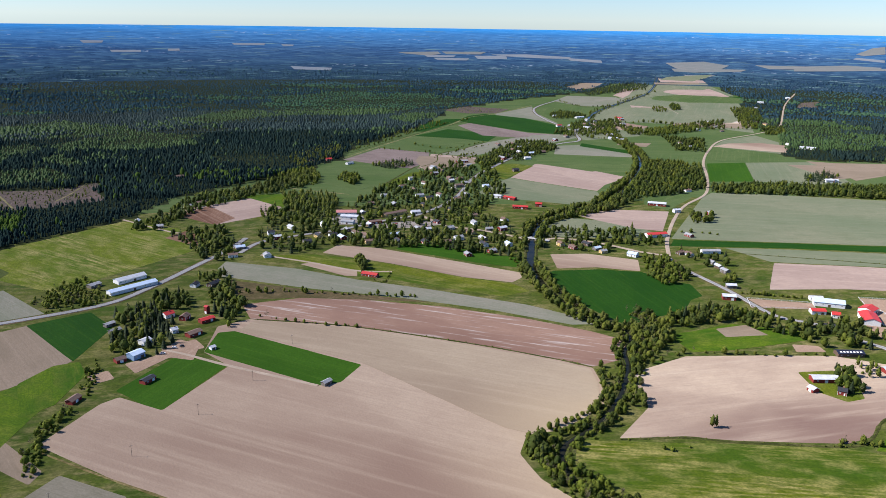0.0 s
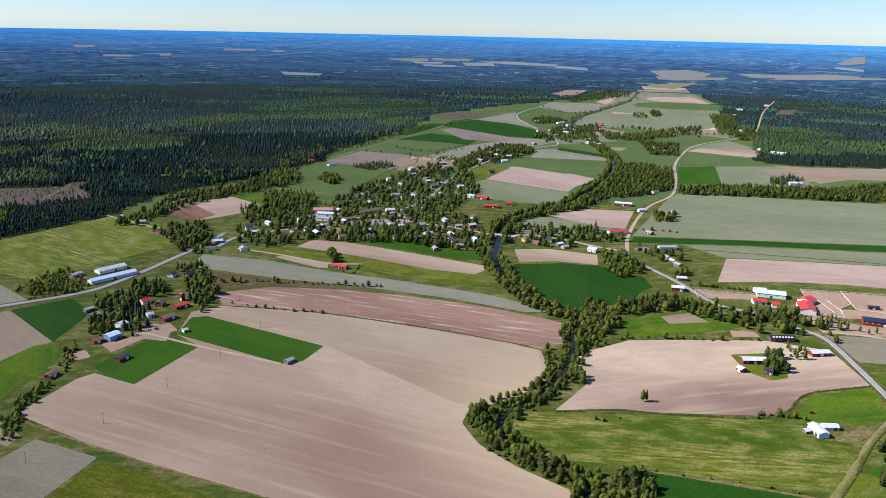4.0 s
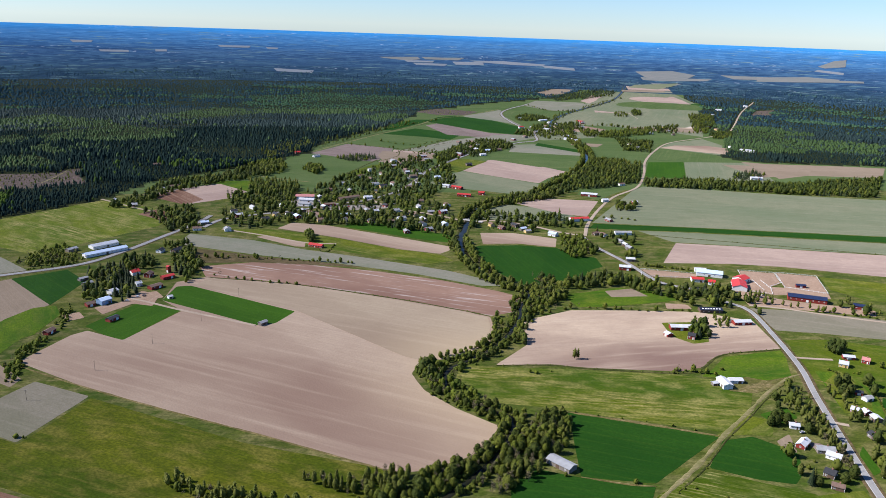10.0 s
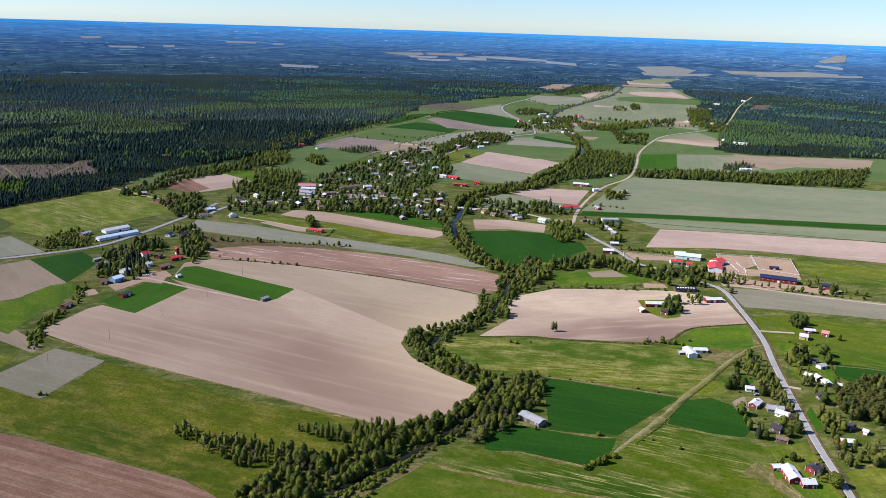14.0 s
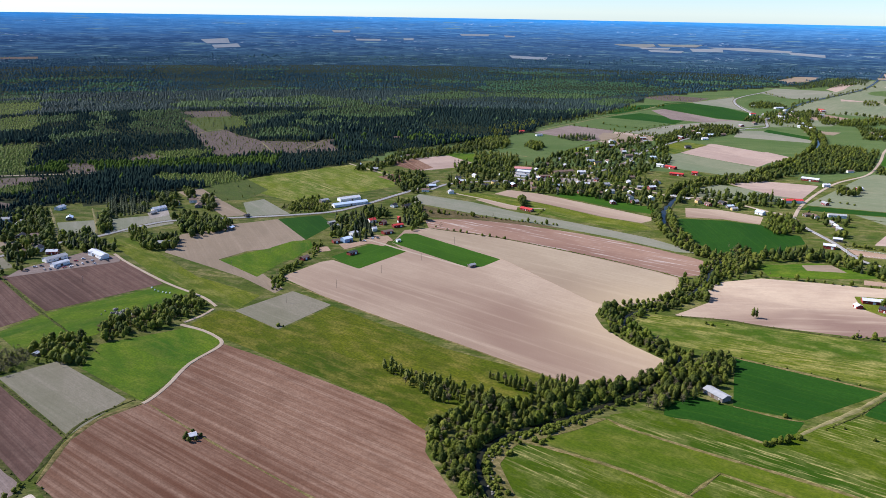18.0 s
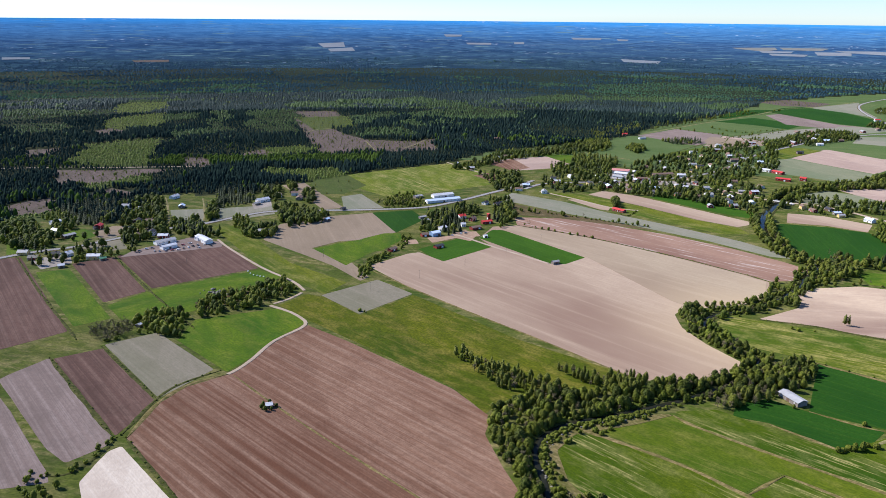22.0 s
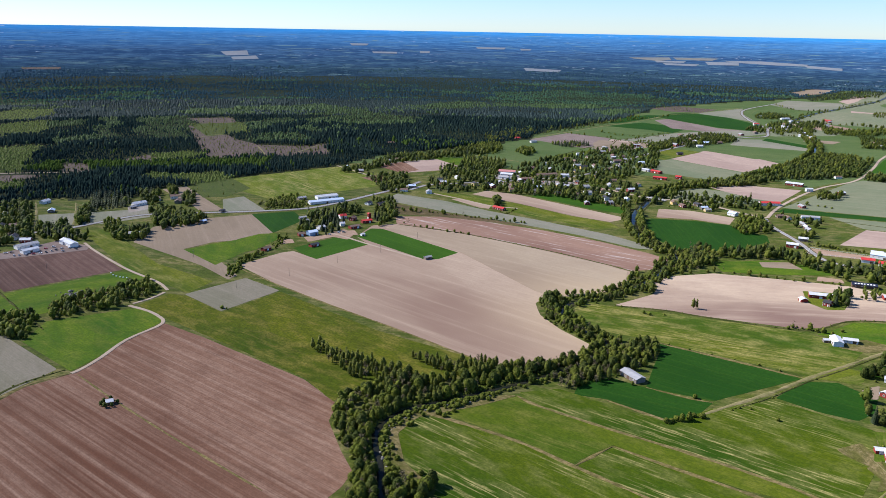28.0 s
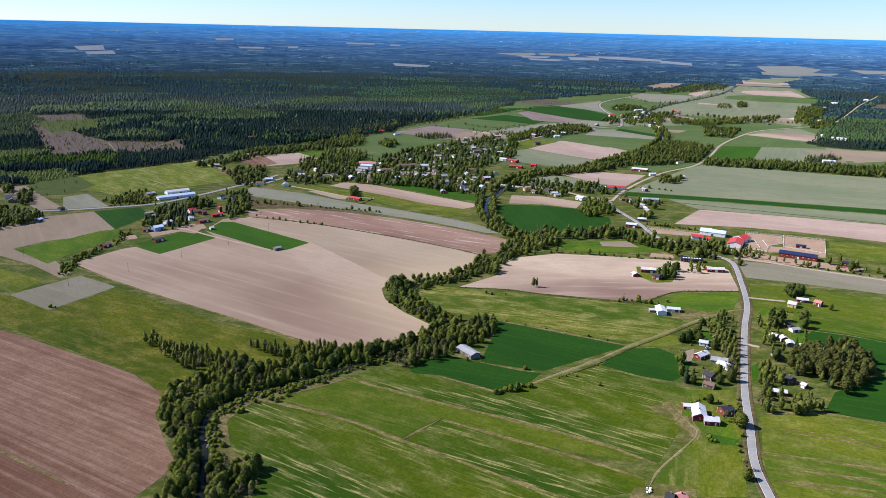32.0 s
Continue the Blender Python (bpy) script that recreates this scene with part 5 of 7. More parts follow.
building("house", -342, 1042, 9.6, 8.2, 3.6, 39, "white", "redmetal")
building("house", -325, 1033, 9.9, 7.4, 3.6, 71, "red", "brown")
building("barn", -303, 1024, 14.4, 7.4, 3.1, 38, "red", "redmetal")
building("shed", -305, 1047, 3.7, 4.1, 7.2, -44, "red", "redmetal")
building("barn", -311, 990, 14.2, 8.2, 3.1, 46, "red", "brown")
building("barn", -354, 944, 12.0, 9.8, 4.5, 49, "bluewall", "bluewhite")
building("barn", -352, 975, 9.2, 8.2, 3.6, 51, "white", "white")
building("shed", -366, 937, 8.4, 7.4, 2.9, 37, "red", "brown")
building("barn", -335, 893, 11.9, 6.6, 2.7, 55, "red", "black")
building("shed", -385, 864, 11.1, 6.6, 2.7, 67, "red", "brown")
building("house", -330, 999, 5.8, 6.6, 3.6, 31, "white", "white")
building("shed", -290, 954, 4.5, 4.9, 2.3, 36, "white", "white")
building("shed", -385, 1006, 10.4, 6.6, 2.7, 48, "timber", "grey")
building("hut", -190, 868, 8.4, 4.9, 2.7, 45, "timber", "grey")
building("house", -328, 1134, 9.4, 7.4, 3.1, 66, "white", "black")
building("house", -308, 1135, 14.9, 7.4, 3.1, 55, "brown", "black")
building("hut", -346, 466, 4.4, 4.9, 2.3, 34, "timber", "white")
building("hut", -528, 572, 3.8, 4.1, 2.3, 85, "timber", "white")
building("barn", -663, 815, 25.3, 9.8, 3.6, 61, "white", "grey")
building("barn", -646, 797, 18.6, 8.2, 3.6, 63, "white", "white")
building("barn", -622, 836, 31.1, 9.8, 4.0, -35, "white", "white")
building("barn", -630, 839, 9.4, 7.4, 3.6, 66, "white", "white")
building("barn", -855, 854, 13.3, 9.0, 3.6, 67, "white", "white")
building("house", -823, 817, 11.0, 8.2, 3.6, -10, "white", "white")
building("barn", -793, 804, 15.5, 7.4, 3.1, 71, "brown", "grey")
building("house", -754, 733, 11.5, 8.2, 2.7, 43, "brown", "black")
building("house", -740, 736, 11.8, 9.0, 3.1, 68, "white", "white")
building("shed", -716, 698, 6.7, 6.6, 2.7, 44, "timber", "white")
building("house", -791, 1033, 14.3, 8.2, 3.6, 81, "white", "white")
building("house", -653, 1052, 20.1, 9.0, 3.6, 58, "white", "white")
building("house", -651, 1031, 8.9, 5.7, 2.7, 53, "timber", "grey")
building("shed", -516, 974, 7.4, 5.7, 2.7, 75, "timber", "bluewhite")
building("shed", -518, 1038, 7.1, 5.7, 2.7, 60, "timber", "black")
building("shed", -690, 734, 7.1, 4.9, 2.3, 58, "timber", "green")
building("barn", -394, 1024, 9.9, 5.7, 2.7, 46, "timber", "grey")
building("house", -445, 1431, 11.7, 8.4, 3.2, -82, "white", "white")
building("house", -411, 1400, 12.1, 8.7, 3.0, 9, "brown", "grey")
building("house", -389, 1525, 11.5, 7.5, 3.0, 18, "white", "grey")
building("house", -370, 1545, 14.0, 7.5, 3.2, 18, "timber", "brown")
building("house", -392, 1748, 11.4, 7.6, 4.2, -80, "white", "brown")
building("house", -436, 1768, 14.3, 8.0, 3.2, 20, "brown", "brown")
building("house", -226, 1376, 12.4, 7.6, 3.2, -59, "white", "white")
building("house", -169, 1327, 10.9, 8.3, 3.0, 20, "white", "black")
building("house", -189, 1323, 11.5, 7.8, 4.2, -62, "yellow", "black")
building("house", -254, 1239, 10.8, 8.7, 3.2, -77, "white", "grey")
building("house", -290, 1280, 11.7, 7.7, 3.0, 18, "timber", "bluewhite")
building("house", -296, 1244, 11.6, 7.5, 3.2, 10, "white", "brown")
building("house", -114, 1377, 11.0, 8.5, 3.2, -67, "brown", "white")
building("house", -15, 1564, 13.7, 8.2, 3.0, 15, "white", "grey")
building("house", -19, 1614, 13.0, 7.7, 3.0, -70, "brown", "brown")
building("house", -14, 1383, 10.4, 7.9, 3.0, -61, "red", "black")
building("house", 52, 1609, 12.2, 7.6, 3.2, -84, "yellow", "white")
building("house", 66, 1635, 15.0, 7.8, 4.2, 16, "timber", "brown")
building("house", 40, 1751, 13.4, 8.5, 4.2, 19, "red", "grey")
building("house", -9, 1707, 14.3, 7.6, 4.2, 16, "white", "grey")
building("house", 9, 1666, 14.5, 7.4, 3.2, -61, "white", "brown")
building("house", -48, 1278, 10.3, 8.6, 3.0, -78, "red", "black")
building("house", 34, 1286, 14.6, 7.9, 3.0, -71, "timber", "white")
building("house", 0, 1289, 12.5, 8.6, 4.2, 18, "white", "grey")
building("house", -84, 1319, 14.8, 7.9, 3.0, 18, "yellow", "bluewhite")
building("house", 72, 1332, 12.7, 7.9, 4.2, 26, "red", "white")
building("house", 40, 1371, 13.3, 8.7, 3.2, -78, "white", "grey")
building("house", -2, 1346, 11.4, 8.8, 3.0, 25, "white", "grey")
building("house", -74, 1569, 12.7, 7.9, 3.2, 11, "white", "grey")
building("house", -65, 1499, 14.9, 8.2, 4.2, -84, "brown", "grey")
building("house", 64, 1558, 12.1, 7.6, 4.2, -66, "timber", "grey")
building("house", -3, 1540, 14.5, 7.8, 4.2, 26, "yellow", "black")
building("house", 81, 1661, 10.6, 8.2, 3.0, 11, "timber", "grey")
building("house", -38, 1447, 14.0, 8.5, 3.0, 8, "white", "white")
building("house", -125, 1317, 13.4, 8.4, 4.2, -59, "timber", "brown")
building("house", -136, 1334, 14.4, 7.6, 3.2, -60, "white", "brown")
building("house", -157, 1313, 12.6, 8.8, 3.2, -67, "red", "bluewhite")
building("house", -36, 1342, 12.1, 7.8, 3.0, 16, "brown", "white")
building("house", 23, 1319, 14.9, 8.8, 3.2, -62, "yellow", "brown")
building("house", -2, 1214, 10.5, 7.4, 3.0, -82, "red", "grey")
building("house", 207, 1773, 12.6, 8.2, 4.2, 10, "brown", "black")
building("house", 272, 1990, 16.0, 9.3, 3.0, -73, "timber", "white")
building("house", 292, 1965, 15.8, 9.4, 4.2, 16, "brown", "bluewhite")
building("house", 264, 2016, 13.1, 8.6, 4.2, -83, "red", "brown")
building("house", 250, 2105, 16.8, 8.6, 3.2, -76, "timber", "brown")
building("house", 236, 1951, 13.7, 8.8, 3.2, -71, "yellow", "black")
building("house", 269, 1911, 13.6, 9.5, 3.0, 8, "white", "white")
building("house", 326, 1988, 13.2, 9.1, 3.2, 17, "brown", "brown")
building("house", 214, 1913, 17.5, 9.4, 4.2, -60, "red", "grey")
building("house", 538, 2425, 16.6, 9.2, 3.0, -77, "brown", "grey")
building("house", 524, 2328, 17.1, 9.6, 3.2, 23, "timber", "grey")
building("house", 557, 2304, 13.3, 9.6, 4.2, -75, "yellow", "grey")
building("house", 598, 2326, 15.4, 8.7, 3.0, -68, "yellow", "white")
building("house", 640, 2350, 15.3, 9.0, 3.2, 7, "white", "brown")
building("house", 704, 2449, 14.7, 9.1, 4.2, 17, "white", "grey")
building("house", 590, 2450, 15.7, 8.7, 4.2, -82, "timber", "brown")
building("house", 648, 2517, 14.7, 9.7, 4.2, 6, "white", "black")
building("house", 504, 2425, 15.4, 8.1, 4.2, 14, "white", "redmetal")
building("house", 131, 1245, 9.4, 6.6, 4.2, -73, "yellow", "brown")
building("house", 143, 1229, 11.0, 6.9, 3.0, -65, "red", "brown")
building("house", 173, 1220, 10.7, 6.7, 3.0, 25, "timber", "bluewhite")
building("house", 176, 1205, 9.2, 6.3, 3.2, 18, "yellow", "grey")
building("house", 167, 1242, 12.3, 7.6, 3.2, -66, "brown", "black")
building("house", 275, 1187, 9.6, 6.4, 3.2, 18, "brown", "brown")
building("house", 284, 1180, 11.0, 6.7, 3.0, -75, "white", "brown")
building("house", 327, 1268, 12.2, 6.7, 3.0, -74, "red", "grey")
building("house", 375, 1408, 11.1, 6.3, 4.2, 9, "white", "white")
building("house", 295, 1125, 10.6, 6.4, 3.2, -80, "brown", "white")
building("house", 295, 1144, 12.1, 6.4, 3.0, -73, "timber", "grey")
building("house", 293, 1105, 11.2, 6.7, 4.2, -79, "timber", "grey")
building("house", 466, 1554, 12.4, 6.5, 3.0, 14, "white", "brown")
building("house", 421, 1388, 11.2, 6.7, 4.2, 16, "red", "white")
building("house", 790, 1608, 11.7, 6.8, 4.2, -76, "red", "grey")
building("house", 988, 2005, 9.9, 7.3, 3.0, 26, "white", "brown")
building("house", 978, 2052, 9.9, 6.7, 3.2, -75, "white", "white")
building("house", 707, 2034, 10.0, 7.0, 3.0, 17, "white", "grey")
building("house", 710, 2090, 12.4, 6.6, 3.0, -83, "white", "brown")
building("house", 959, 2382, 12.3, 7.0, 3.0, 18, "timber", "grey")
building("house", 987, 2474, 9.2, 7.7, 4.2, -64, "yellow", "grey")
building("house", 933, 2297, 10.3, 6.5, 3.0, 17, "timber", "brown")
building("house", 876, 2322, 9.3, 6.8, 4.2, -63, "white", "white")
building("house", -204, 1299, 10.9, 7.8, 3.0, 20, "timber", "black")
building("house", -244, 1321, 10.7, 7.3, 4.2, 19, "red", "white")
building("house", -253, 1345, 9.5, 7.3, 4.2, 14, "white", "black")
building("house", -181, 1383, 12.5, 7.0, 4.2, -82, "white", "white")
building("house", -119, 1453, 10.7, 7.1, 3.0, -80, "timber", "white")
building("house", -102, 1511, 9.3, 7.5, 3.2, 22, "red", "brown")
building("house", -75, 1438, 8.8, 7.4, 3.0, 26, "timber", "white")
building("house", -35, 1642, 12.5, 6.8, 3.0, 10, "white", "brown")
building("house", -18, 1496, 8.8, 7.5, 3.2, -61, "yellow", "black")
building("house", 19, 1562, 12.4, 8.1, 4.2, -66, "white", "brown")
building("house", 60, 1679, 9.1, 7.9, 4.2, 16, "timber", "white")
building("house", 79, 1701, 10.9, 8.2, 3.0, 22, "brown", "brown")
building("house", 114, 1631, 10.8, 7.6, 3.0, 10, "white", "bluewhite")
building("house", 44, 1527, 11.3, 7.6, 4.2, 18, "brown", "brown")
building("house", 20, 1458, 9.8, 8.0, 3.2, -74, "yellow", "black")
building("house", 47, 1416, 12.0, 7.8, 3.0, 9, "yellow", "brown")
building("house", 53, 1334, 9.9, 6.8, 3.0, 6, "timber", "grey")
building("house", 28, 1255, 12.5, 7.4, 4.2, -71, "white", "black")
building("house", -18, 1275, 8.9, 7.3, 3.0, 21, "brown", "brown")
building("house", -48, 1350, 11.5, 6.9, 3.0, -82, "yellow", "grey")
building("house", -83, 1287, 11.5, 7.9, 3.2, -66, "timber", "black")
building("house", -122, 1285, 11.3, 7.4, 4.2, 11, "yellow", "brown")
building("house", -148, 1352, 11.0, 7.9, 3.0, -76, "brown", "grey")
building("house", 88, 1385, 10.2, 8.0, 3.0, -64, "white", "brown")
building("house", 61, 1252, 9.8, 7.0, 4.2, -73, "white", "bluewhite")
building("house", 32, 1225, 11.0, 8.0, 3.0, 25, "red", "grey")
building("barn", -144, 1453, 30.6, 14.8, 4.0, -5, "white", "pinkmetal")
building("barn", -140, 1425, 27.3, 11.5, 4.0, -19, "white", "white")
building("barn", -145, 1396, 19.1, 9.8, 3.6, -24, "white", "grey")
building("barn", -72, 1440, 42.4, 9.8, 4.0, 32, "yellow", "brown")
building("barn", -105, 1392, 17.4, 9.0, 3.6, 16, "red", "brown")
building("barn", 115, 1543, 15.1, 9.0, 3.6, -34, "white", "white")
building("barn", 133, 1527, 21.5, 9.0, 3.6, -45, "red", "redmetal")
building("barn", 133, 1460, 23.9, 9.0, 3.6, -22, "red", "redmetal")
building("house", 167, 1472, 10.4, 7.4, 4.5, -25, "red", "redmetal")
building("barn", 280, 1274, 30.5, 10.7, 4.0, 6, "white", "redmetal")
building("house", 209, 1186, 12.3, 9.0, 3.6, -47, "white", "bluewhite")
building("barn", 317, 1187, 24.2, 9.0, 3.6, -6, "white", "grey")
building("barn", 364, 1457, 28.6, 11.5, 4.0, -27, "red", "white")
building("barn", 787, 1609, 23.4, 11.5, 4.0, -16, "white", "white")
building("barn", 989, 1988, 35.0, 11.5, 4.0, -38, "white", "white")
building("barn", 250, 1018, 13.9, 9.8, 4.0, -21, "red", "white")
building("barn", 272, 1053, 11.0, 8.2, 3.6, -16, "timber", "white")
building("house", 304, 925, 13.9, 7.4, 3.1, -24, "brown", "black")
building("house", -820, 958, 13.0, 8.3, 4.2, 22, "white", "grey")
building("house", -794, 947, 14.8, 8.6, 3.2, -69, "white", "grey")
building("house", -756, 891, 13.9, 7.4, 3.2, -77, "brown", "black")
building("house", -738, 897, 14.0, 8.3, 3.0, 21, "white", "brown")
building("house", -712, 827, 11.3, 8.5, 3.0, -76, "brown", "brown")
building("house", -701, 844, 11.1, 8.6, 4.2, -72, "white", "black")
building("house", -679, 836, 12.6, 7.7, 3.2, 15, "red", "white")
building("house", -607, 1082, 13.6, 8.7, 3.2, -74, "timber", "brown")
building("house", -570, 893, 13.2, 7.6, 3.0, 11, "timber", "grey")
building("house", -747, 984, 10.5, 8.3, 3.0, -64, "timber", "bluewhite")
building("house", -626, 1106, 10.5, 8.6, 4.2, 25, "white", "brown")
building("house", -645, 1091, 13.6, 7.9, 3.2, -60, "white", "brown")
building("house", -785, 851, 10.4, 8.2, 4.2, -76, "red", "redmetal")
building("house", -702, 735, 14.7, 7.9, 4.2, 18, "yellow", "white")
building("house", -792, 727, 11.5, 8.3, 3.2, 17, "yellow", "grey")
building("house", -766, 714, 11.0, 8.4, 3.0, 17, "red", "black")
building("shed", -786, 846, 6.0, 5.7, 2.7, 59, "timber", "black")
building("house", -116, 1883, 16.6, 7.4, 3.1, 38, "white", "grey")
building("barn", 119, 1882, 23.5, 9.8, 3.6, 13, "red", "grey")
building("barn", 125, 1839, 14.2, 8.2, 3.6, 21, "timber", "grey")
building("barn", 632, 2621, 29.8, 9.8, 3.6, 24, "white", "white")
building("barn", 751, 2598, 24.4, 9.8, 3.6, -57, "red", "redmetal")
building("barn", 573, 2383, 23.1, 11.5, 3.6, -51, "white", "white")
building("barn", 570, 2180, 23.6, 11.5, 3.6, -42, "white", "white")
building("barn", 1401, 2891, 21.1, 11.5, 4.0, -38, "white", "white")
building("barn", 1550, 2959, 15.1, 11.5, 4.0, -50, "white", "white")
building("barn", 1138, 2481, 22.4, 9.8, 3.6, -58, "red", "black")
building("house", 635, 2559, 14.4, 9.2, 3.0, -76, "white", "grey")
building("house", 582, 2236, 15.3, 8.2, 4.2, 13, "timber", "white")
building("house", 583, 2153, 12.5, 9.6, 3.0, 7, "yellow", "white")
building("house", 412, 2168, 12.5, 9.7, 3.0, -70, "red", "grey")
building("house", 458, 2218, 14.9, 9.2, 4.2, -79, "timber", "brown")
building("house", 328, 2103, 15.5, 9.0, 3.0, -82, "white", "grey")
building("house", 286, 2050, 15.9, 8.4, 4.2, 13, "brown", "grey")
building("house", 285, 2104, 14.2, 9.6, 4.2, -76, "red", "brown")
building("house", 48, 1815, 12.9, 9.9, 4.2, -59, "white", "grey")
building("house", 58, 1782, 13.6, 8.6, 3.0, -60, "timber", "brown")
building("house", 61, 1702, 11.5, 8.8, 4.2, -70, "brown", "brown")
building("house", -157, 1931, 11.9, 9.0, 3.0, 16, "red", "redmetal")
building("house", -193, 1911, 11.2, 8.5, 3.0, -78, "brown", "brown")
building("house", 1311, 2766, 12.1, 9.3, 4.2, -61, "brown", "grey")
building("house", 1138, 2419, 14.9, 9.6, 4.2, -77, "yellow", "brown")
building("house", 745, 2559, 11.7, 8.2, 4.2, 12, "red", "grey")
building("house", 566, 2662, 12.3, 8.9, 3.2, 23, "white", "bluewhite")

# ---- trees ----
rng = np.random.default_rng(7)


def tube(p, q, r0, r1, sides=5):
    """A tapered limb from p to q."""
    p, q = Vector(p), Vector(q)
    d = (q - p).normalized()
    u = d.orthogonal().normalized()
    w = d.cross(u)
    v = [tuple(c + (u * math.cos(t) + w * math.sin(t)) * r) for c, r in ((p, r0), (q, r1)) for t in (2 * math.pi * k / sides for k in range(sides))]
    return v, [(k, (k + 1) % sides, sides + (k + 1) % sides, sides + k) for k in range(sides)]


def tuft(c, size, r, out_from=None):
    """A bent four-sided leaf clump."""
    out = []
    for _ in range(1):
        n = Vector(r.normal(size=3)).normalized()
        if out_from is not None:
            n = (n * 0.55 + (c - out_from).normalized()).normalized()
        u = n.orthogonal().normalized() * size * r.uniform(0.7, 1.2)
        w = n.cross(u) * r.uniform(0.6, 1.0)
        b2 = n * size * 0.35
        out.append(([tuple(c + u), tuple(c + w + b2), tuple(c - u), tuple(c - w + b2)], [(0, 1, 2), (0, 2, 3)]))
    return merge(*out)


def lump(c, rad, r, around, rings):
    """An uneven rounded mass of foliage."""
    v = [tuple(c + Vector((r.uniform(-0.2, 0.2) * rad, r.uniform(-0.2, 0.2) * rad, rad * r.uniform(0.95, 1.2)))), tuple(c - Vector((0, 0, rad * 0.85)))]
    for i in range(rings):
        lat = math.pi * (0.5 - (i + 1) / (rings + 1))
        for j in range(around):
            a = 2 * math.pi * (j + 0.5 * (i % 2)) / around
            q = rad * r.uniform(0.78, 1.14)
            v.append(tuple(c + Vector((math.cos(a) * math.cos(lat), math.sin(a) * math.cos(lat), 1.1 * math.sin(lat))) * q))
    f = [(0, 2 + j, 2 + (j + 1) % around) for j in range(around)]
    for i in range(rings - 1):
        k = 2 + i * around
        f += [(k + j, k + around + j, k + around + (j + 1) % around, k + (j + 1) % around) for j in range(around)]
    k = 2 + (rings - 1) * around
    return v, f + [(1, k + (j + 1) % around, k + j) for j in range(around)]


def crown_shape(r, n, high, base, wide, size, solid=1.0, shape="round"):
    """An uneven crown: one body, boughs that bulge out of it, and leaf clumps over its surface."""
    def girth(t):
        return math.sin(math.pi * min(1.0, max(0.0, t)) ** 0.85) ** 0.6 if shape == "round" else 1.08 * (1.02 - t) ** 0.75 * min(1.0, 0.45 + 4 * t)

    around, rings, boughs = (8, 5, 11) if n > 100 else (6, 3, 4) if n > 30 else (5, 2, 2)
    v = [(r.uniform(-0.1, 0.1) * wide, r.uniform(-0.1, 0.1) * wide, high), (0, 0, base)]
    for i in range(rings):
        for j in range(around):
            t = 1 - (i + 1) / (rings + 1) + r.uniform(-0.06, 0.06)
            a = 2 * math.pi * (j + 0.5 * (i % 2) + r.uniform(-0.2, 0.2)) / around
            q = wide * solid * girth(t) * r.uniform(0.76, 1.06)
            v.append((q * math.cos(a), q * math.sin(a), base + (high - base) * t))
    f = [(0, 2 + j, 2 + (j + 1) % around) for j in range(around)]
    for i in range(rings - 1):
        k = 2 + i * around
        f += [(k + j, k + around + j, k + around + (j + 1) % around, k + (j + 1) % around) for j in range(around)]
    k = 2 + (rings - 1) * around
    out = [(v, f + [(1, k + (j + 1) % around, k + j) for j in range(around)])]
    for k in range(boughs):
        t = 0.1 + 0.82 * (k + r.uniform(0.1, 0.9)) / boughs
        a = k * 2.4 + r.uniform(-0.5, 0.5)
        q = wide * girth(t) * 0.66
        c = Vector((q * math.cos(a), q * math.sin(a), base + (high - base) * t))
        out.append(lump(c, wide * r.uniform(0.26, 0.42) * (0.55 + 0.45 * girth(t)), r, 6 if n > 100 else 5, 2 if n > 100 else 1))
    for k in range(n if n > 100 else int(n * 0.4)):
        t, a = r.uniform(0.03, 1.0), r.uniform(0, 6.3)
        q = wide * (girth(t) * r.uniform(0.86, 1.12) + 0.02)
        out.append(tuft(Vector((q * math.cos(a), q * math.sin(a), base + (high - base) * t)), size * r.uniform(0.7, 1.3), r, Vector((0, 0, base + (high - base) * (0.6 * t + 0.15)))))
    return merge(*out)


def leafy(r, dense=1.0):
    trunk = [tube((0, 0, -0.03), (0.01, 0, 0.55), 0.026, 0.012)]
    for k in range(4):
        a, z = r.uniform(0, 6.3), r.uniform(0.22, 0.5)
        trunk.append(tube((0, 0, z), (0.17 * math.cos(a), 0.17 * math.sin(a), z + r.uniform(0.15, 0.3)), 0.010, 0.003, 4))
    return merge(*trunk), crown_shape(r, int(290 * dense), 1.0, 0.02, 0.34, 0.054 / dense ** 0.4)


def birch(r, dense=1.0):
    trunk = [tube((0, 0, -0.03), (0.01, 0, 0.8), 0.016, 0.006)]
    for k in range(4):
        a, z = r.uniform(0, 6.3), r.uniform(0.3, 0.65)
        trunk.append(tube((0, 0, z), (0.11 * math.cos(a), 0.11 * math.sin(a), z + 0.2), 0.006, 0.002, 4))
    return merge(*trunk), crown_shape(r, int(240 * dense), 1.0, 0.06, 0.19, 0.044 / dense ** 0.4, shape="cone" if r.random() < 0.4 else "round")


def spruce(r, dense=1.0):
    out = []
    tiers = max(4, int(10 * dense))
    for k in range(tiers):
        t = k / tiers
        z, rad = 0.07 + 0.86 * t, 0.21 * (1 - t) ** 0.85 + 0.012
        n = 9 if dense > 0.7 else 6
        ph = r.uniform(0, 6)
        ring, v = [], [(0, 0, min(1.0, z + 0.17 * (1.15 - t)))]
        for j in range(2 * n):
            a = ph + math.pi * j / n
            q = rad * (r.uniform(0.85, 1.2) if j % 2 == 0 else r.uniform(0.45, 0.62))
            v.append((q * math.cos(a), q * math.sin(a), z - (0.025 if j % 2 == 0 else 0.0)))
        out.append((v, [(0, 1 + j, 1 + (j + 1) % (2 * n)) for j in range(2 * n)]))
    return tube((0, 0, -0.03), (0, 0, 0.5), 0.017, 0.009), merge(*out)


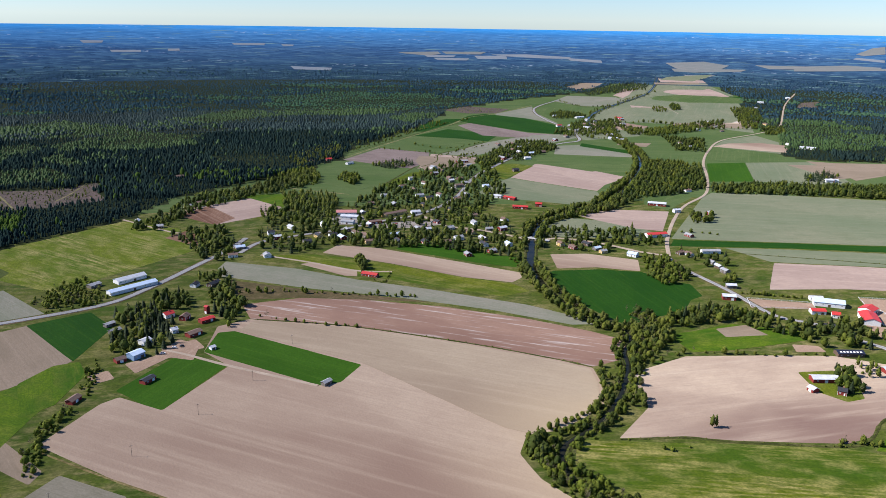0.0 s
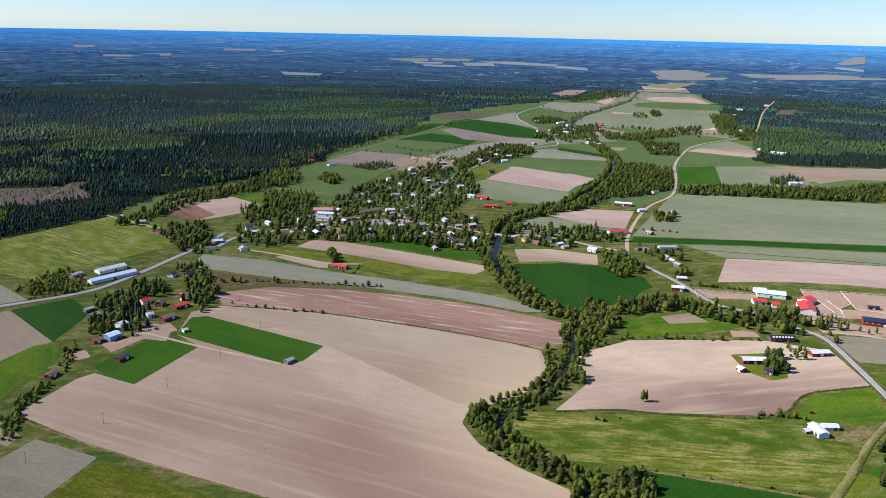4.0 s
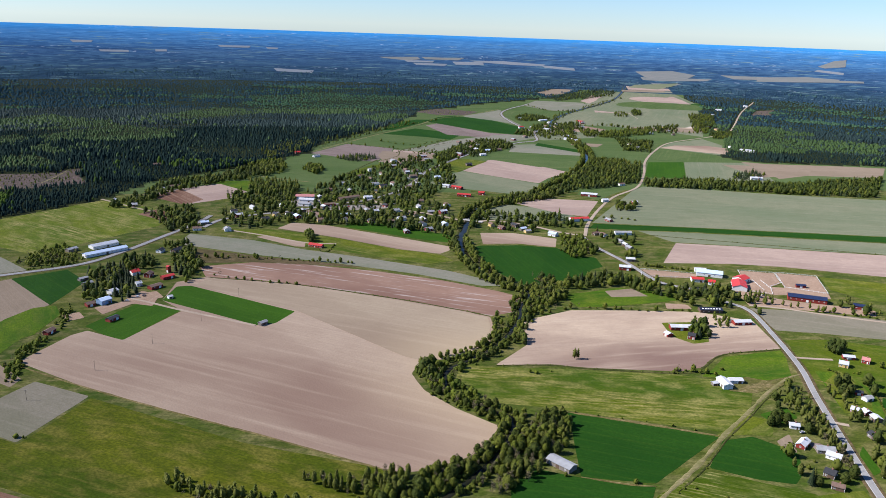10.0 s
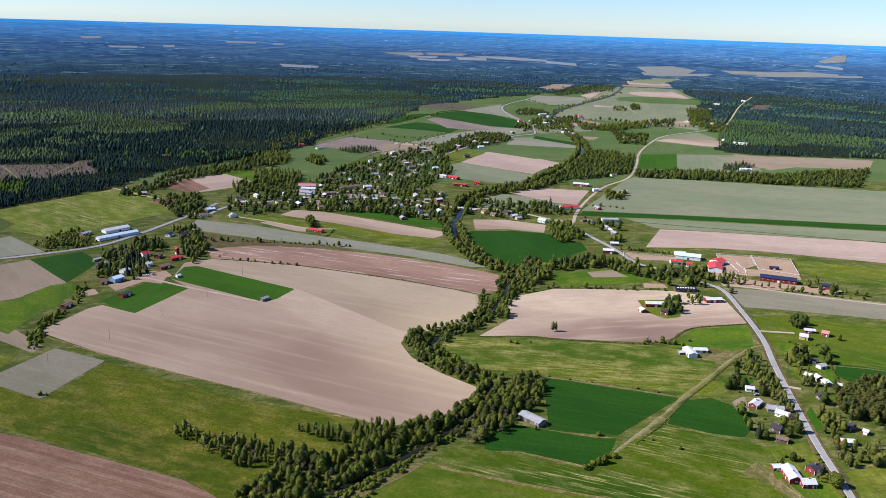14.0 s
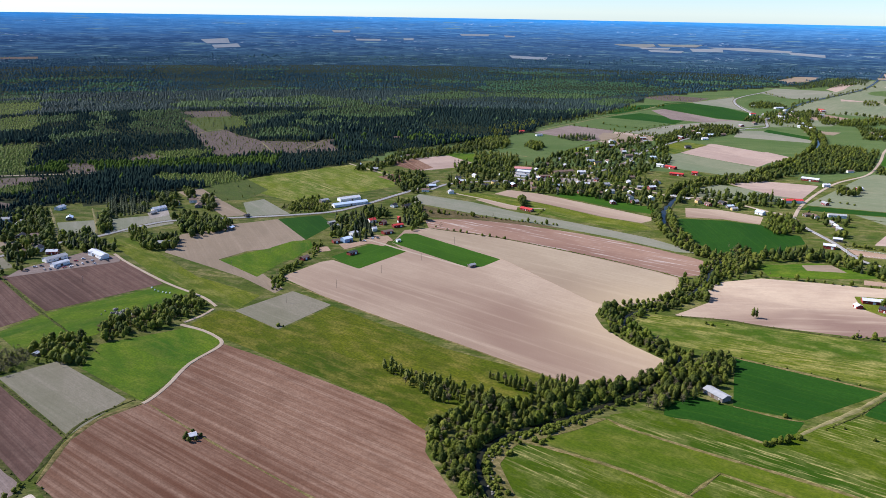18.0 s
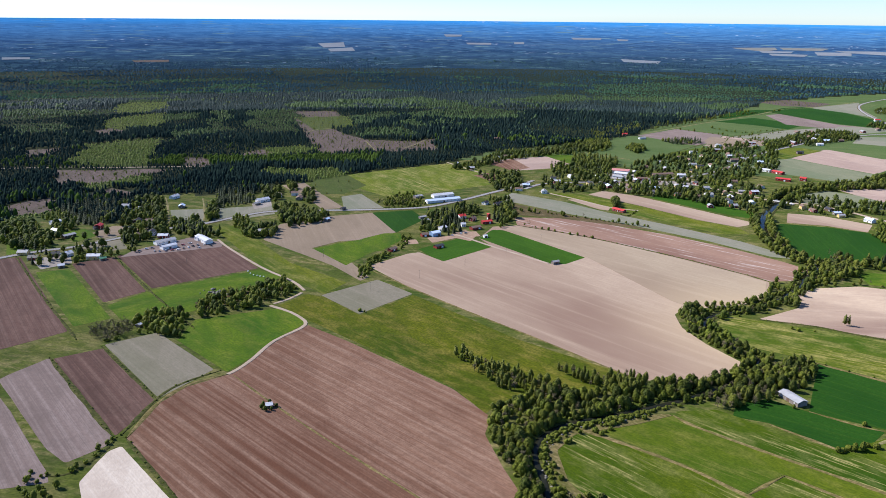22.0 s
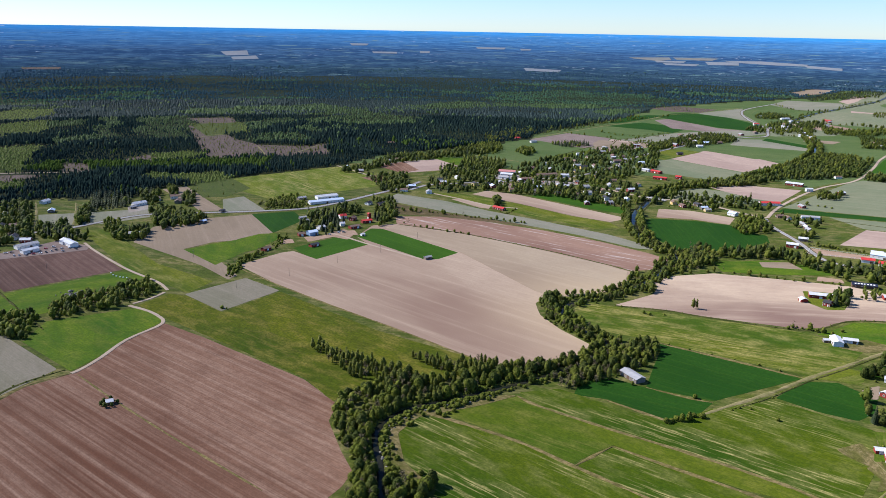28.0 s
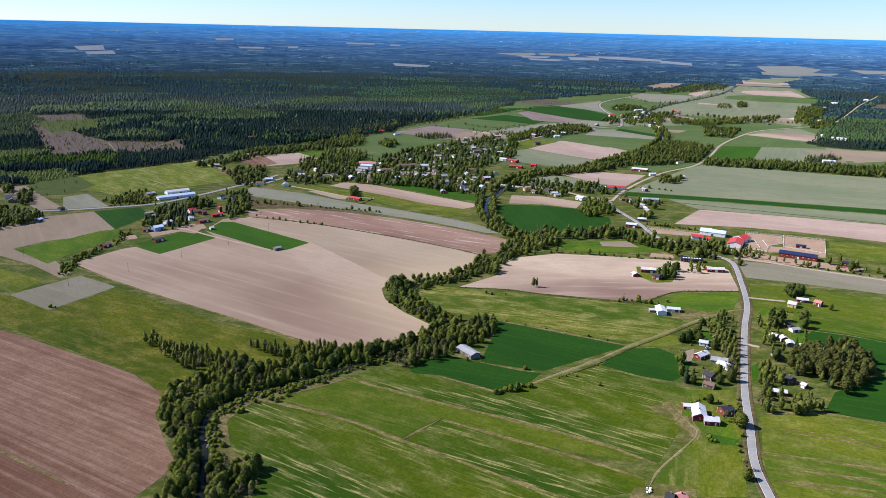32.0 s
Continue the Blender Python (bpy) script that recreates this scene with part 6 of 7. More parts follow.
def pine(r, dense=1.0):
    trunk = [tube((0, 0, -0.03), (0.01, 0, 0.9), 0.019, 0.007)]
    for k in range(4):
        a, z = r.uniform(0, 6.3), r.uniform(0.5, 0.8)
        trunk.append(tube((0, 0, z), (0.13 * math.cos(a), 0.13 * math.sin(a), z + 0.08), 0.007, 0.002, 4))
    return merge(*trunk), crown_shape(r, int(240 * dense), 1.0, 0.16, 0.27, 0.052 / dense ** 0.4, solid=0.8)


def bare(r, dense=1.0):
    limbs, twigs = [tube((0, 0, -0.03), (0.01, 0, 0.7), 0.018, 0.007)], []
    for k in range(int(30 * dense)):
        a, z = r.uniform(0, 6.3), r.uniform(0.15, 0.7)
        s = r.uniform(0.08, 0.24) * (1.1 - z * 0.6)
        q = Vector((s * math.cos(a), s * math.sin(a), z + r.uniform(0.12, 0.32)))
        twigs.append(tube((0, 0, z), q, 0.006, 0.0015, 3))
        for j in range(5):
            twigs.append(tuft(q + Vector(r.normal(size=3)) * 0.05, 0.048, r))
    return merge(*limbs), merge(*twigs)


def bush(r, dense=1.0):
    stems = [tube((0, 0, -0.05), (0.25 * math.cos(a), 0.25 * math.sin(a), 0.6), 0.03, 0.01, 4) for a in (0.3, 2.4, 4.5)]
    return merge(*stems), crown_shape(r, int(150 * dense), 1.0, -0.02, 0.62, 0.075 / dense ** 0.4)


TREES = {  # maker, crown material, trunk material, height, name, label
    "leafy": (leafy, "leaf", "bark", (5.5, 12), "broadleaf_tree", "broadleaf tree in fresh light green spring leaf"),
    "shade": (leafy, "dark_leaf", "bark", (6.5, 12.5), "shade_tree", "broadleaf tree in full deep green leaf"),
    "birch": (birch, "birch_leaf", "birch_bark", (7, 13), "birch", "slender birch with thin yellow-green spring foliage"),
    "spruce": (spruce, "needle", "bark", (8, 16), "spruce", "dark green pointed spruce tree"),
    "pine": (pine, "pine_needle", "bark", (8, 13), "pine", "dull green pine with a high crown"),
    "bare": (bare, "twig", "bark", (6, 9.5), "bare_tree", "still leafless greyish brown tree"),
    "bush": (bush, "leaf", "bark", (1.8, 3.8), "bush", "rounded green willow bush")}
MIX = {"river": (("leafy", 34), ("birch", 16), ("bush", 14), ("bare", 20), ("shade", 15), ("spruce", 1)), "birch": (("birch", 74), ("bare", 18), ("leafy", 8)), "bankside": (("bush", 46), ("leafy", 26), ("shade", 18), ("bare", 10)), "hedge": (("bush", 100),), "weeds": (("bush", 100),), "bushy": (("bush", 68), ("leafy", 24), ("bare", 8)),
       "mixed": (("shade", 34), ("leafy", 24), ("spruce", 8), ("birch", 18), ("bush", 16)), "pine": (("pine", 70), ("birch", 18), ("spruce", 12)),
       "village": (("shade", 42), ("spruce", 16), ("leafy", 18), ("birch", 12), ("bush", 12)), "slash": (("bush", 66), ("birch", 22), ("spruce", 12)), "spruce": (("spruce", 92), ("leafy", 8)), "bare": (("bare", 80), ("bush", 20))}
PLANTED = []
OPEN_BANK = [(-138, 408), (-148, 444), (-151, 459), (-150, 474), (-142, 491), (-128, 505), (-106, 518), (-86, 534), (-64, 553), (-58, 540), (-88, 508), (-128, 480), (-130, 463), (-120, 432), (-108, 410)]


def sow(x, y, mix):
    kinds, weights = zip(*MIX[mix])
    w = np.array(weights, float)
    for px, py in zip(x, y):
        k = kinds[rng.choice(len(kinds), p=w / w.sum())]
        lo, hi = TREES[k][3]
        if k == "leafy" and mix == "bushy":
            lo, hi = 4, 8
        if mix == "hedge":
            lo, hi = 1.2, 2.6
        if mix == "weeds":
            lo, hi = 0.5, 1.5
        if mix == "slash":
            lo, hi = lo * 0.45, hi * 0.6
        if mix == "bankside" and k != "bush":
            lo, hi = 4, 8
        if mix in ("river", "birch") and py < 1000:
            lo, hi = lo * 0.78, hi * 0.84
        PLANTED.append((k, px, py, rng.uniform(lo, hi)))


def grove(poly, gap, mix):
    """Trees over an area, at about that spacing."""
    xs, ys = [p[0] for p in poly], [p[1] for p in poly]
    gx, gy = np.meshgrid(np.arange(min(xs), max(xs), gap), np.arange(min(ys), max(ys), gap))
    x = gx.ravel() + rng.uniform(-0.45, 0.45, gx.size) * gap
    y = gy.ravel() + rng.uniform(-0.45, 0.45, gx.size) * gap
    ok = inside(x, y, poly)
    sow(x[ok], y[ok], mix)


def belt(line, gap, wide, mix):
    """Trees along a line."""
    x, y = [], []
    for p in curve_points(line, gap)[::1]:
        for _ in range(max(1, int(wide / gap))):
            x.append(p.x + rng.uniform(-0.5, 0.5) * wide)
            y.append(p.y + rng.uniform(-0.5, 0.5) * wide)
    sow(x, y, mix)


def single(kind, x, y, high=0):
    lo, hi = TREES[kind][3]
    PLANTED.append((kind, x, y, high or rng.uniform(lo, hi)))


grove([(-190, 480), (-190, 506), (-147, 557), (-131, 542), (-113, 559), (-80, 577), (-63, 584), (-37, 602), (0, 627), (2, 612), (-18, 589), (-61, 562), (-92, 540), (-109, 519), (-134, 503), (-146, 489), (-153, 476), (-156, 462), (-147, 423), (-136, 387), (-151, 365), (-152, 392), (-155, 413), (-158, 423), (-172, 443)], 5.1, "river")
belt([(-138, 425), (-144, 444), (-146, 459), (-145, 473), (-137, 490), (-124, 503), (-104, 515), (-84, 530)], 2.2, 7, "hedge")
belt([(-119, 338), (-129, 376), (-141, 424), (-149, 444), (-152, 459), (-151, 473), (-143, 490), (-130, 504), (-108, 518), (-88, 534), (-64, 553)], 2.0, 12, "hedge")
belt([(-64, 553), (-36, 579), (-10, 611), (6, 649), (-7, 665), (-23, 686), (-34, 709), (-27, 743), (10, 773), (37, 804), (59, 840), (72, 866)], 2.6, 12, "hedge")
belt([(-52, 744), (-46, 712), (-28, 682), (-4, 652), (1, 640)], 3.0, 7, "bankside")
belt([(2, 628), (-10, 610), (-38, 594), (-70, 580)], 3.0, 6, "bankside")
belt([(-30, 768), (2, 786), (28, 806), (38, 842), (46, 868)], 3.6, 6, "bankside")
grove([(9, 627), (35, 665), (48, 654), (50, 634), (35, 602), (18, 591), (0, 566), (-28, 553), (-22, 573)], 5.1, "river")
grove([(-120, 367), (-126, 399), (-127, 421), (-113, 420), (-104, 406), (-97, 367)], 5, "river")
grove([(-243, 593), (-236, 597), (-196, 576), (-146, 552), (-146, 537), (-189, 539), (-206, 554)], 5, "birch")
grove([(-159, 588), (-116, 579), (-91, 592), (-80, 577), (-95, 560), (-122, 561)], 5, "birch")
grove([(-56, 737), (-53, 759), (-39, 765), (-31, 751), (-31, 725), (-44, 708)], 5, "river")
belt([(-49, 699), (-31, 673), (-13, 653), (-3, 644)], 5, 6, "bushy")
belt([(-24, 740), (10, 783), (41, 817), (64, 845)], 9, 8, "bushy")
grove([(52, 816), (62, 827), (62, 796), (53, 790)], 5.1, "river")
grove([(70, 861), (88, 898), (115, 931), (128, 997), (145, 978), (145, 924), (110, 886), (82, 869)], 5.1, "river")
grove([(112, 939), (122, 997), (138, 998), (133, 941)], 6, "bare")
belt([(52, 1205), (51, 1105), (63, 1031), (83, 973), (101, 920)], 6, 9, "bushy")
grove([(148, 970), (218, 997), (232, 964), (194, 949), (151, 945)], 6.5, "mixed")
grove([(191, 1099), (219, 1178), (255, 1166), (241, 1090), (200, 1065)], 6.5, "river")
belt([(270, 1033), (298, 1023), (338, 1005)], 2.6, 3, "bushy")
grove([(223, 986), (250, 980), (269, 953), (290, 916), (273, 878), (248, 912), (226, 936)], 8, "mixed")
grove([(291, 955), (346, 921), (338, 895), (298, 897), (283, 915)], 8, "mixed")
grove([(244, 817), (255, 826), (246, 789), (233, 781)], 6.5, "river")
belt([(258, 826), (305, 817)], 10, 5, "bushy")
grove([(201, 624), (249, 682), (262, 661), (237, 579), (219, 537), (189, 535), (176, 525), (190, 593)], 15, "mixed")
grove([(288, 677), (302, 671), (292, 630), (267, 613)], 9, "birch")
grove([(278, 582), (308, 606), (342, 618), (345, 591), (331, 555), (296, 522), (287, 531), (286, 556), (267, 552)], 5.6, "pine")
grove([(250, 569), (272, 581), (265, 554), (243, 515), (265, 510), (267, 488), (221, 489)], 8, "birch")
grove([(275, 629), (290, 623), (279, 582), (256, 580)], 12, "mixed")
belt([(204, 468), (190, 446), (181, 407)], 9, 3, "bushy")
grove([(281, 1504), (394, 1651), (503, 1837), (544, 1857), (579, 1718), (509, 1572), (422, 1527), (362, 1512), (253, 1407)], 7.5, "village")
grove([(530, 1592), (649, 1594), (812, 1550), (1081, 1605), (924, 1422), (788, 1451), (699, 1487), (503, 1536)], 7.5, "village")
grove([(168, 1376), (209, 1419), (270, 1456), (280, 1430), (220, 1394)], 6.5, "river")
belt([(126, 1354), (74, 1244), (56, 1137), (59, 1058)], 8, 14, "river")
belt([(711, 2492), (820, 2491), (904, 2361), (1050, 2334)], 9, 14, "river")
belt([(455, 2233), (526, 2210), (566, 2109), (519, 1911)], 9, 16.5, "river")
grove([(-271, 1365), (-232, 1410), (-155, 1466), (-69, 1644), (6, 1752), (95, 1880), (167, 1807), (142, 1588), (62, 1435), (92, 1321), (57, 1202), (6, 1216), (-50, 1262), (-97, 1266), (-158, 1296), (-218, 1243), (-264, 1276)], 11.2, "village")
grove([(-181, 1283), (-169, 1345), (-45, 1311), (0, 1281), (-20, 1253), (-97, 1260)], 8, "village")
grove([(-456, 1388), (-426, 1438), (-397, 1570), (-313, 1661), (-214, 1766), (-202, 1664), (-288, 1594), (-362, 1511), (-408, 1384)], 8, "village")
grove([(-354, 1285), (-338, 1329), (-297, 1309), (-296, 1224), (-331, 1228)], 7, "village")
grove([(179, 1928), (289, 2118), (381, 2134), (383, 2042), (247, 1887)], 8, "village")
grove([(130, 1335), (203, 1311), (285, 1270), (266, 1225), (185, 1233), (120, 1295)], 10, "village")
grove([(-77, 1861), (0, 1914), (18, 1856), (-33, 1818)], 7, "spruce")
grove([(-150, 1726), (-127, 1773), (-101, 1723), (-120, 1669)], 5.1, "river")
grove([(440, 2287), (591, 2534), (676, 2492), (632, 2283), (486, 2232)], 10, "village")
grove([(-384, 1052), (-361, 1091), (-335, 1030), (-324, 984), (-338, 939), (-358, 980)], 8, "spruce")
grove([(-328, 1161), (-300, 1185), (-269, 1072), (-281, 988)], 9, "mixed")
grove([(-468, 1105), (-458, 1189), (-435, 1149), (-435, 1083)], 9, "bushy")
belt([(-382, 846), (-391, 822), (-391, 797), (-384, 775)], 5, 4, "bushy")
grove([(-508, 626), (-511, 650), (-484, 684), (-461, 729), (-431, 700), (-435, 664), (-466, 631), (-482, 603)], 5.0, "river")
grove([(-522, 558), (-543, 585), (-540, 604), (-515, 616), (-497, 602), (-477, 561), (-492, 554)], 5.2, "river")
grove([(-555, 536), (-564, 554), (-543, 577), (-522, 558), (-532, 531)], 3.0, "bare")
grove([(-587, 975), (-607, 1041), (-526, 1011), (-515, 964), (-549, 923), (-577, 945)], 8, "mixed")
grove([(-624, 909), (-559, 910), (-541, 867), (-579, 864)], 8, "mixed")
belt([(-698, 994), (-663, 1043)], 6, 3, "spruce")
grove([(-751, 846), (-707, 905), (-624, 879), (-605, 834), (-674, 855), (-704, 799)], 8, "village")
grove([(-753, 764), (-730, 796), (-679, 750), (-706, 708), (-754, 693), (-786, 729)], 11, "village")
grove([(-823, 743), (-828, 794), (-851, 861), (-819, 855), (-782, 743)], 7, "village")
grove([(-693, 960), (-694, 977), (-657, 921), (-661, 913)], 6, "birch")
grove([(-450, 337), (-450, 350), (-426, 344), (-410, 333), (-432, 318)], 7, "bushy")
belt([(-437, 350), (-423, 357), (-424, 396)], 6, 4, "bushy")
grove([(-770, 870), (-768, 943), (-709, 895), (-739, 864)], 8, "mixed")
belt([(-129, 376), (-142, 424), (-147, 444), (-150, 459), (-149, 472), (-141, 487), (-129, 500), (-108, 514), (-92, 536)], 3.4, 26, "bankside")
belt([(-68, 553), (-36, 579), (-10, 611), (6, 649), (-7, 665), (-23, 686), (-34, 709), (-27, 743), (10, 773), (37, 804), (59, 840), (72, 866), (81, 898), (101, 930)], 3.4, 22, "bankside")
belt([(120, 923), (98, 950), (76, 979), (64, 1027), (60, 1090), (67, 1161)], 3.6, 24, "river")
belt([(90, 1242), (110, 1303), (144, 1370), (214, 1435), (275, 1473), (383, 1624), (483, 1803), (541, 1967), (573, 2147), (604, 2342)], 4.2, 30, "river")
belt([(622, 2520), (700, 2693), (769, 2807), (882, 2945), (1075, 3153)], 9, 34, "bankside")
grove([(715, 2205), (797, 2140), (709, 1960), (653, 1996)], 9, "village")
grove([(958, 2490), (1056, 2516), (962, 2335), (893, 2337)], 12, "village")
grove([(973, 2853), (1024, 2850), (976, 2741), (927, 2743)], 9, "river")
belt([(700, 3043), (738, 2896), (820, 2892)], 9, 10, "bankside")
grove([(1229, 2790), (1309, 2781), (1068, 2334), (1041, 2384)], 9, "river")
belt([(974, 3193), (1096, 3263), (1142, 3200)], 9, 14, "river")
grove([(383, 1380), (428, 1393), (403, 1340), (368, 1336)], 7, "river")
belt([(308, 1285), (346, 1288), (374, 1272)], 9, 6, "bushy")
grove([(225, 1299), (270, 1323), (251, 1273), (214, 1267)], 8, "mixed")
grove([(282, 1089), (298, 1092), (283, 1062), (269, 1063)], 6, "river")
grove([(-51, 1256), (-46, 1301), (68, 1215), (61, 1188)], 12, "village")
belt([(-105, 2044), (-15, 2185), (112, 2397), (279, 2605)], 8, 10, "bankside")
belt([(73, 1948), (179, 2067), (298, 2156)], 10, 8, "bankside")
belt([(-37, 2075), (81, 2003)], 12, 6, "bushy")
grove([(-394, 1350), (-368, 1380), (-321, 1383), (-309, 1348), (-356, 1300)], 9, "village")
grove([(-280, 1492), (-210, 1574), (-154, 1516), (-173, 1443), (-256, 1387)], 10, "village")
belt([(354, 869), (394, 854), (436, 836), (480, 815)], 7, 6, "bushy")
belt([(438, 840), (466, 834), (487, 828)], 8, 10, "mixed")
belt([(336, 849), (344, 896)], 6, 5, "mixed")
belt([(78, 862), (143, 886), (206, 872), (269, 864)], 9, 4, "bushy")
belt([(40, 661), (107, 634), (155, 609)], 16, 2, "hedge")
belt([(168, 718), (189, 718), (204, 709)], 4, 5, "bushy")
belt([(38, 512), (52, 518), (64, 525), (76, 536)], 2.6, 4, "bushy")
grove([(-924, 823), (-868, 840), (-808, 786), (-791, 752), (-857, 753)], 6, "village")
grove([(-903, 923), (-922, 982), (-877, 1008), (-789, 896), (-805, 860), (-841, 855)], 6.5, "spruce")
grove([(-840, 968), (-805, 1039), (-712, 894), (-741, 885), (-774, 882)], 8, "village")
grove([(-748, 841), (-727, 865), (-697, 828), (-686, 784), (-717, 806)], 6.5, "village")
grove([(-736, 872), (-707, 905), (-683, 929), (-658, 874), (-682, 867), (-705, 845)], 7, "village")
grove([(-690, 879), (-675, 915), (-644, 873), (-652, 853), (-671, 856)], 6.5, "spruce")
grove([(-718, 1002), (-710, 1020), (-652, 925), (-664, 915)], 6.5, "village")
grove([(-752, 1085), (-705, 1122), (-661, 1043), (-706, 1014)], 6.5, "spruce")
grove([(-651, 955), (-621, 948), (-583, 897), (-590, 877), (-624, 915)], 6.5, "birch")
grove([(-591, 913), (-567, 926), (-545, 880), (-567, 873)], 7, "village")
grove([(-613, 1013), (-602, 1031), (-563, 1025), (-519, 969), (-544, 946), (-571, 947)], 6.5, "village")
grove([(-703, 1136), (-668, 1147), (-630, 1061), (-639, 1042)], 7, "village")
grove([(-669, 1170), (-675, 1208), (-615, 1098), (-624, 1087)], 8, "village")
grove([(-492, 1104), (-471, 1164), (-429, 1148), (-426, 1078), (-465, 1066)], 7, "bushy")
grove([(-620, 1118), (-615, 1150), (-574, 1070), (-587, 1058)], 7, "village")
grove([(-902, 878), (-876, 903), (-843, 873), (-872, 855)], 7, "birch")
belt([(-721, 754), (-702, 779), (-674, 773)], 7, 5, "bushy")
belt([(-829, 741), (-805, 769), (-774, 799), (-748, 841)], 14, 16, "village")
grove([(683, 2440), (722, 2340), (828, 2387), (936, 2463), (881, 2313), (724, 2226), (644, 2250)], 8, "river")
grove([(1263, 2786), (1298, 2742), (1195, 2525), (1106, 2435), (1150, 2567)], 8, "village")
grove([(1068, 2334), (1169, 2382), (1078, 2217), (1019, 2219)], 8, "village")
grove([(312, 2155), (368, 2115), (321, 1993), (252, 1963)], 8, "village")
grove([(565, 2724), (621, 2782), (671, 2693), (642, 2605), (540, 2605)], 9, "village")
grove([(640, 2493), (734, 2576), (682, 2414), (588, 2342)], 10, "village")
grove([(144, 1877), (203, 1982), (248, 2065), (249, 1948), (203, 1860), (149, 1808)], 7, "village")
grove([(483, 1803), (564, 1856), (610, 1796), (579, 1718), (467, 1687)], 8, "river")
grove([(766, 1668), (839, 1702), (832, 1652), (771, 1597), (737, 1611)], 8, "spruce")
grove([(1046, 2876), (1089, 2900), (1051, 2792), (1008, 2767)], 7, "village")
grove([(978, 3334), (1112, 3429), (1196, 3388), (1152, 3311), (974, 3193)], 9, "spruce")
grove([(867, 3289), (978, 3334), (984, 3220), (844, 3148)], 9, "spruce")
grove([(-243, 1970), (-142, 2132), (-111, 2044), (-170, 1908), (-216, 1841)], 8, "birch")
grove([(-258, 1781), (-193, 1840), (-176, 1728), (-192, 1673), (-244, 1693)], 7, "river")
grove([(-251, 1616), (-152, 1584), (-154, 1494), (-226, 1471)], 8, "birch")
grove([(105, 1946), (167, 1999), (172, 1943), (138, 1914)], 9, "bushy")
belt([(49, 2126), (125, 2069), (225, 2158)], 10, 8, "bushy")
belt([(-88, 2131), (75, 2351), (171, 2522)], 12, 14, "birch")
grove([(126, 1269), (198, 1244), (186, 1198), (119, 1227)], 8, "village")
grove([(275, 1206), (342, 1188), (295, 1100), (280, 1126), (265, 1173)], 11, "village")
grove([(-34, 553), (-24, 573), (-19, 559), (-29, 547)], 6, "bare")
grove([(231, 659), (267, 690), (261, 654), (244, 624), (230, 639)], 6.5, "birch")
grove([(232, 626), (254, 634), (232, 568), (221, 568), (225, 601)], 6.5, "birch")
grove([(183, 553), (201, 560), (190, 534), (178, 533)], 7, "village")
belt([(315, 707), (325, 697), (342, 698)], 3.5, 3, "hedge")
grove([(247, 564), (258, 570), (244, 529), (227, 493), (221, 497)], 6, "birch")
grove([(251, 518), (270, 521), (262, 495), (241, 490)], 6, "birch")
grove([(291, 615), (310, 610), (300, 583), (275, 571)], 7, "mixed")
belt([(323, 655), (305, 616)], 3, 1.5, "hedge")
belt([(176, 504), (189, 510), (196, 507), (203, 500)], 3, 2, "hedge")
belt([(214, 516), (202, 484)], 3, 2, "hedge")
belt([(172, 452), (176, 450)], 3, 3, "bushy")
grove([(335, 890), (374, 916), (380, 893), (352, 869)], 7, "birch")
belt([(358, 879), (391, 863), (412, 850)], 8, 5, "birch")
grove([(300, 913), (333, 899), (314, 870), (294, 879)], 6.5, "mixed")
grove([(240, 832), (264, 841), (244, 791), (222, 783)], 6.5, "mixed")
grove([(274, 843), (294, 842), (276, 812), (265, 817)], 7, "birch")
belt([(-284, 1108), (-229, 1101), (-167, 1088), (-91, 1067)], 6, 5, "bushy")
belt([(-253, 1031), (-208, 1006), (-158, 990)], 9, 3, "bushy")
belt([(-138, 1144), (-119, 1121), (-106, 1160)], 3, 2, "hedge")
grove([(-145, 1206), (-136, 1213), (-132, 1161), (-143, 1151)], 5, "village")
belt([(431, 870), (453, 849), (465, 839)], 9, 6, "mixed")
grove([(455, 874), (469, 880), (453, 849), (440, 845)], 6, "birch")
grove([(-487, 1128), (-458, 1168), (-417, 1142), (-406, 1080), (-464, 1083)], 6, "bushy")
grove([(-398, 1034), (-372, 1072), (-354, 1029), (-359, 944), (-377, 958)], 8, "village")
grove([(-388, 890), (-389, 945), (-380, 933), (-374, 868)], 5, "bushy")
grove([(-399, 810), (-398, 839), (-384, 850), (-383, 813)], 5, "bushy")
grove([(-400, 789), (-397, 815), (-383, 791), (-381, 753), (-388, 754)], 5, "bushy")
grove([(-370, 1105), (-334, 1112), (-322, 1070), (-348, 1055)], 8, "village")
grove([(-298, 1068), (-284, 1106), (-271, 1046), (-286, 1021)], 7, "village")
single("shade", 205, 619, 9)
single("shade", 207, 617, 9)
single("shade", 202, 617, 9)
single("bare", 221, 555, 8)
single("bare", 221, 549, 8)
single("bare", 220, 557, 8)
single("shade", 294, 659, 10)
single("shade", 298, 662, 10)
single("shade", 302, 660, 10)
single("shade", 306, 661, 10)
single("shade", 321, 655, 10)
single("shade", 324, 658, 10)
single("shade", 346, 742, 10)
single("shade", 353, 741, 10)
single("shade", 348, 739, 10)
single("leafy", 369, 706, 7)
single("bare", 260, 537, 10)
single("bare", 260, 547, 10)
single("bare", 261, 543, 10)
single("shade", 190, 505, 7)
single("leafy", 200, 471, 10)
single("leafy", 199, 474, 10)
single("leafy", 204, 477, 10)
single("bare", 191, 478, 7)
single("bare", 194, 482, 7)
single("birch", 92, 755, 11)
single("birch", 95.5, 755.5, 10)
single("shade", 12, 583, 5)
single("shade", 15, 577, 4.5)
single("shade", 18, 572, 4)
single("leafy", 21, 568, 3.5)
single("bush", 102, 543, 0)
single("bush", 117, 529, 0)
single("bush", 65, 554, 0)
single("shade", -50, 741, 13)
single("shade", -46, 748, 12)
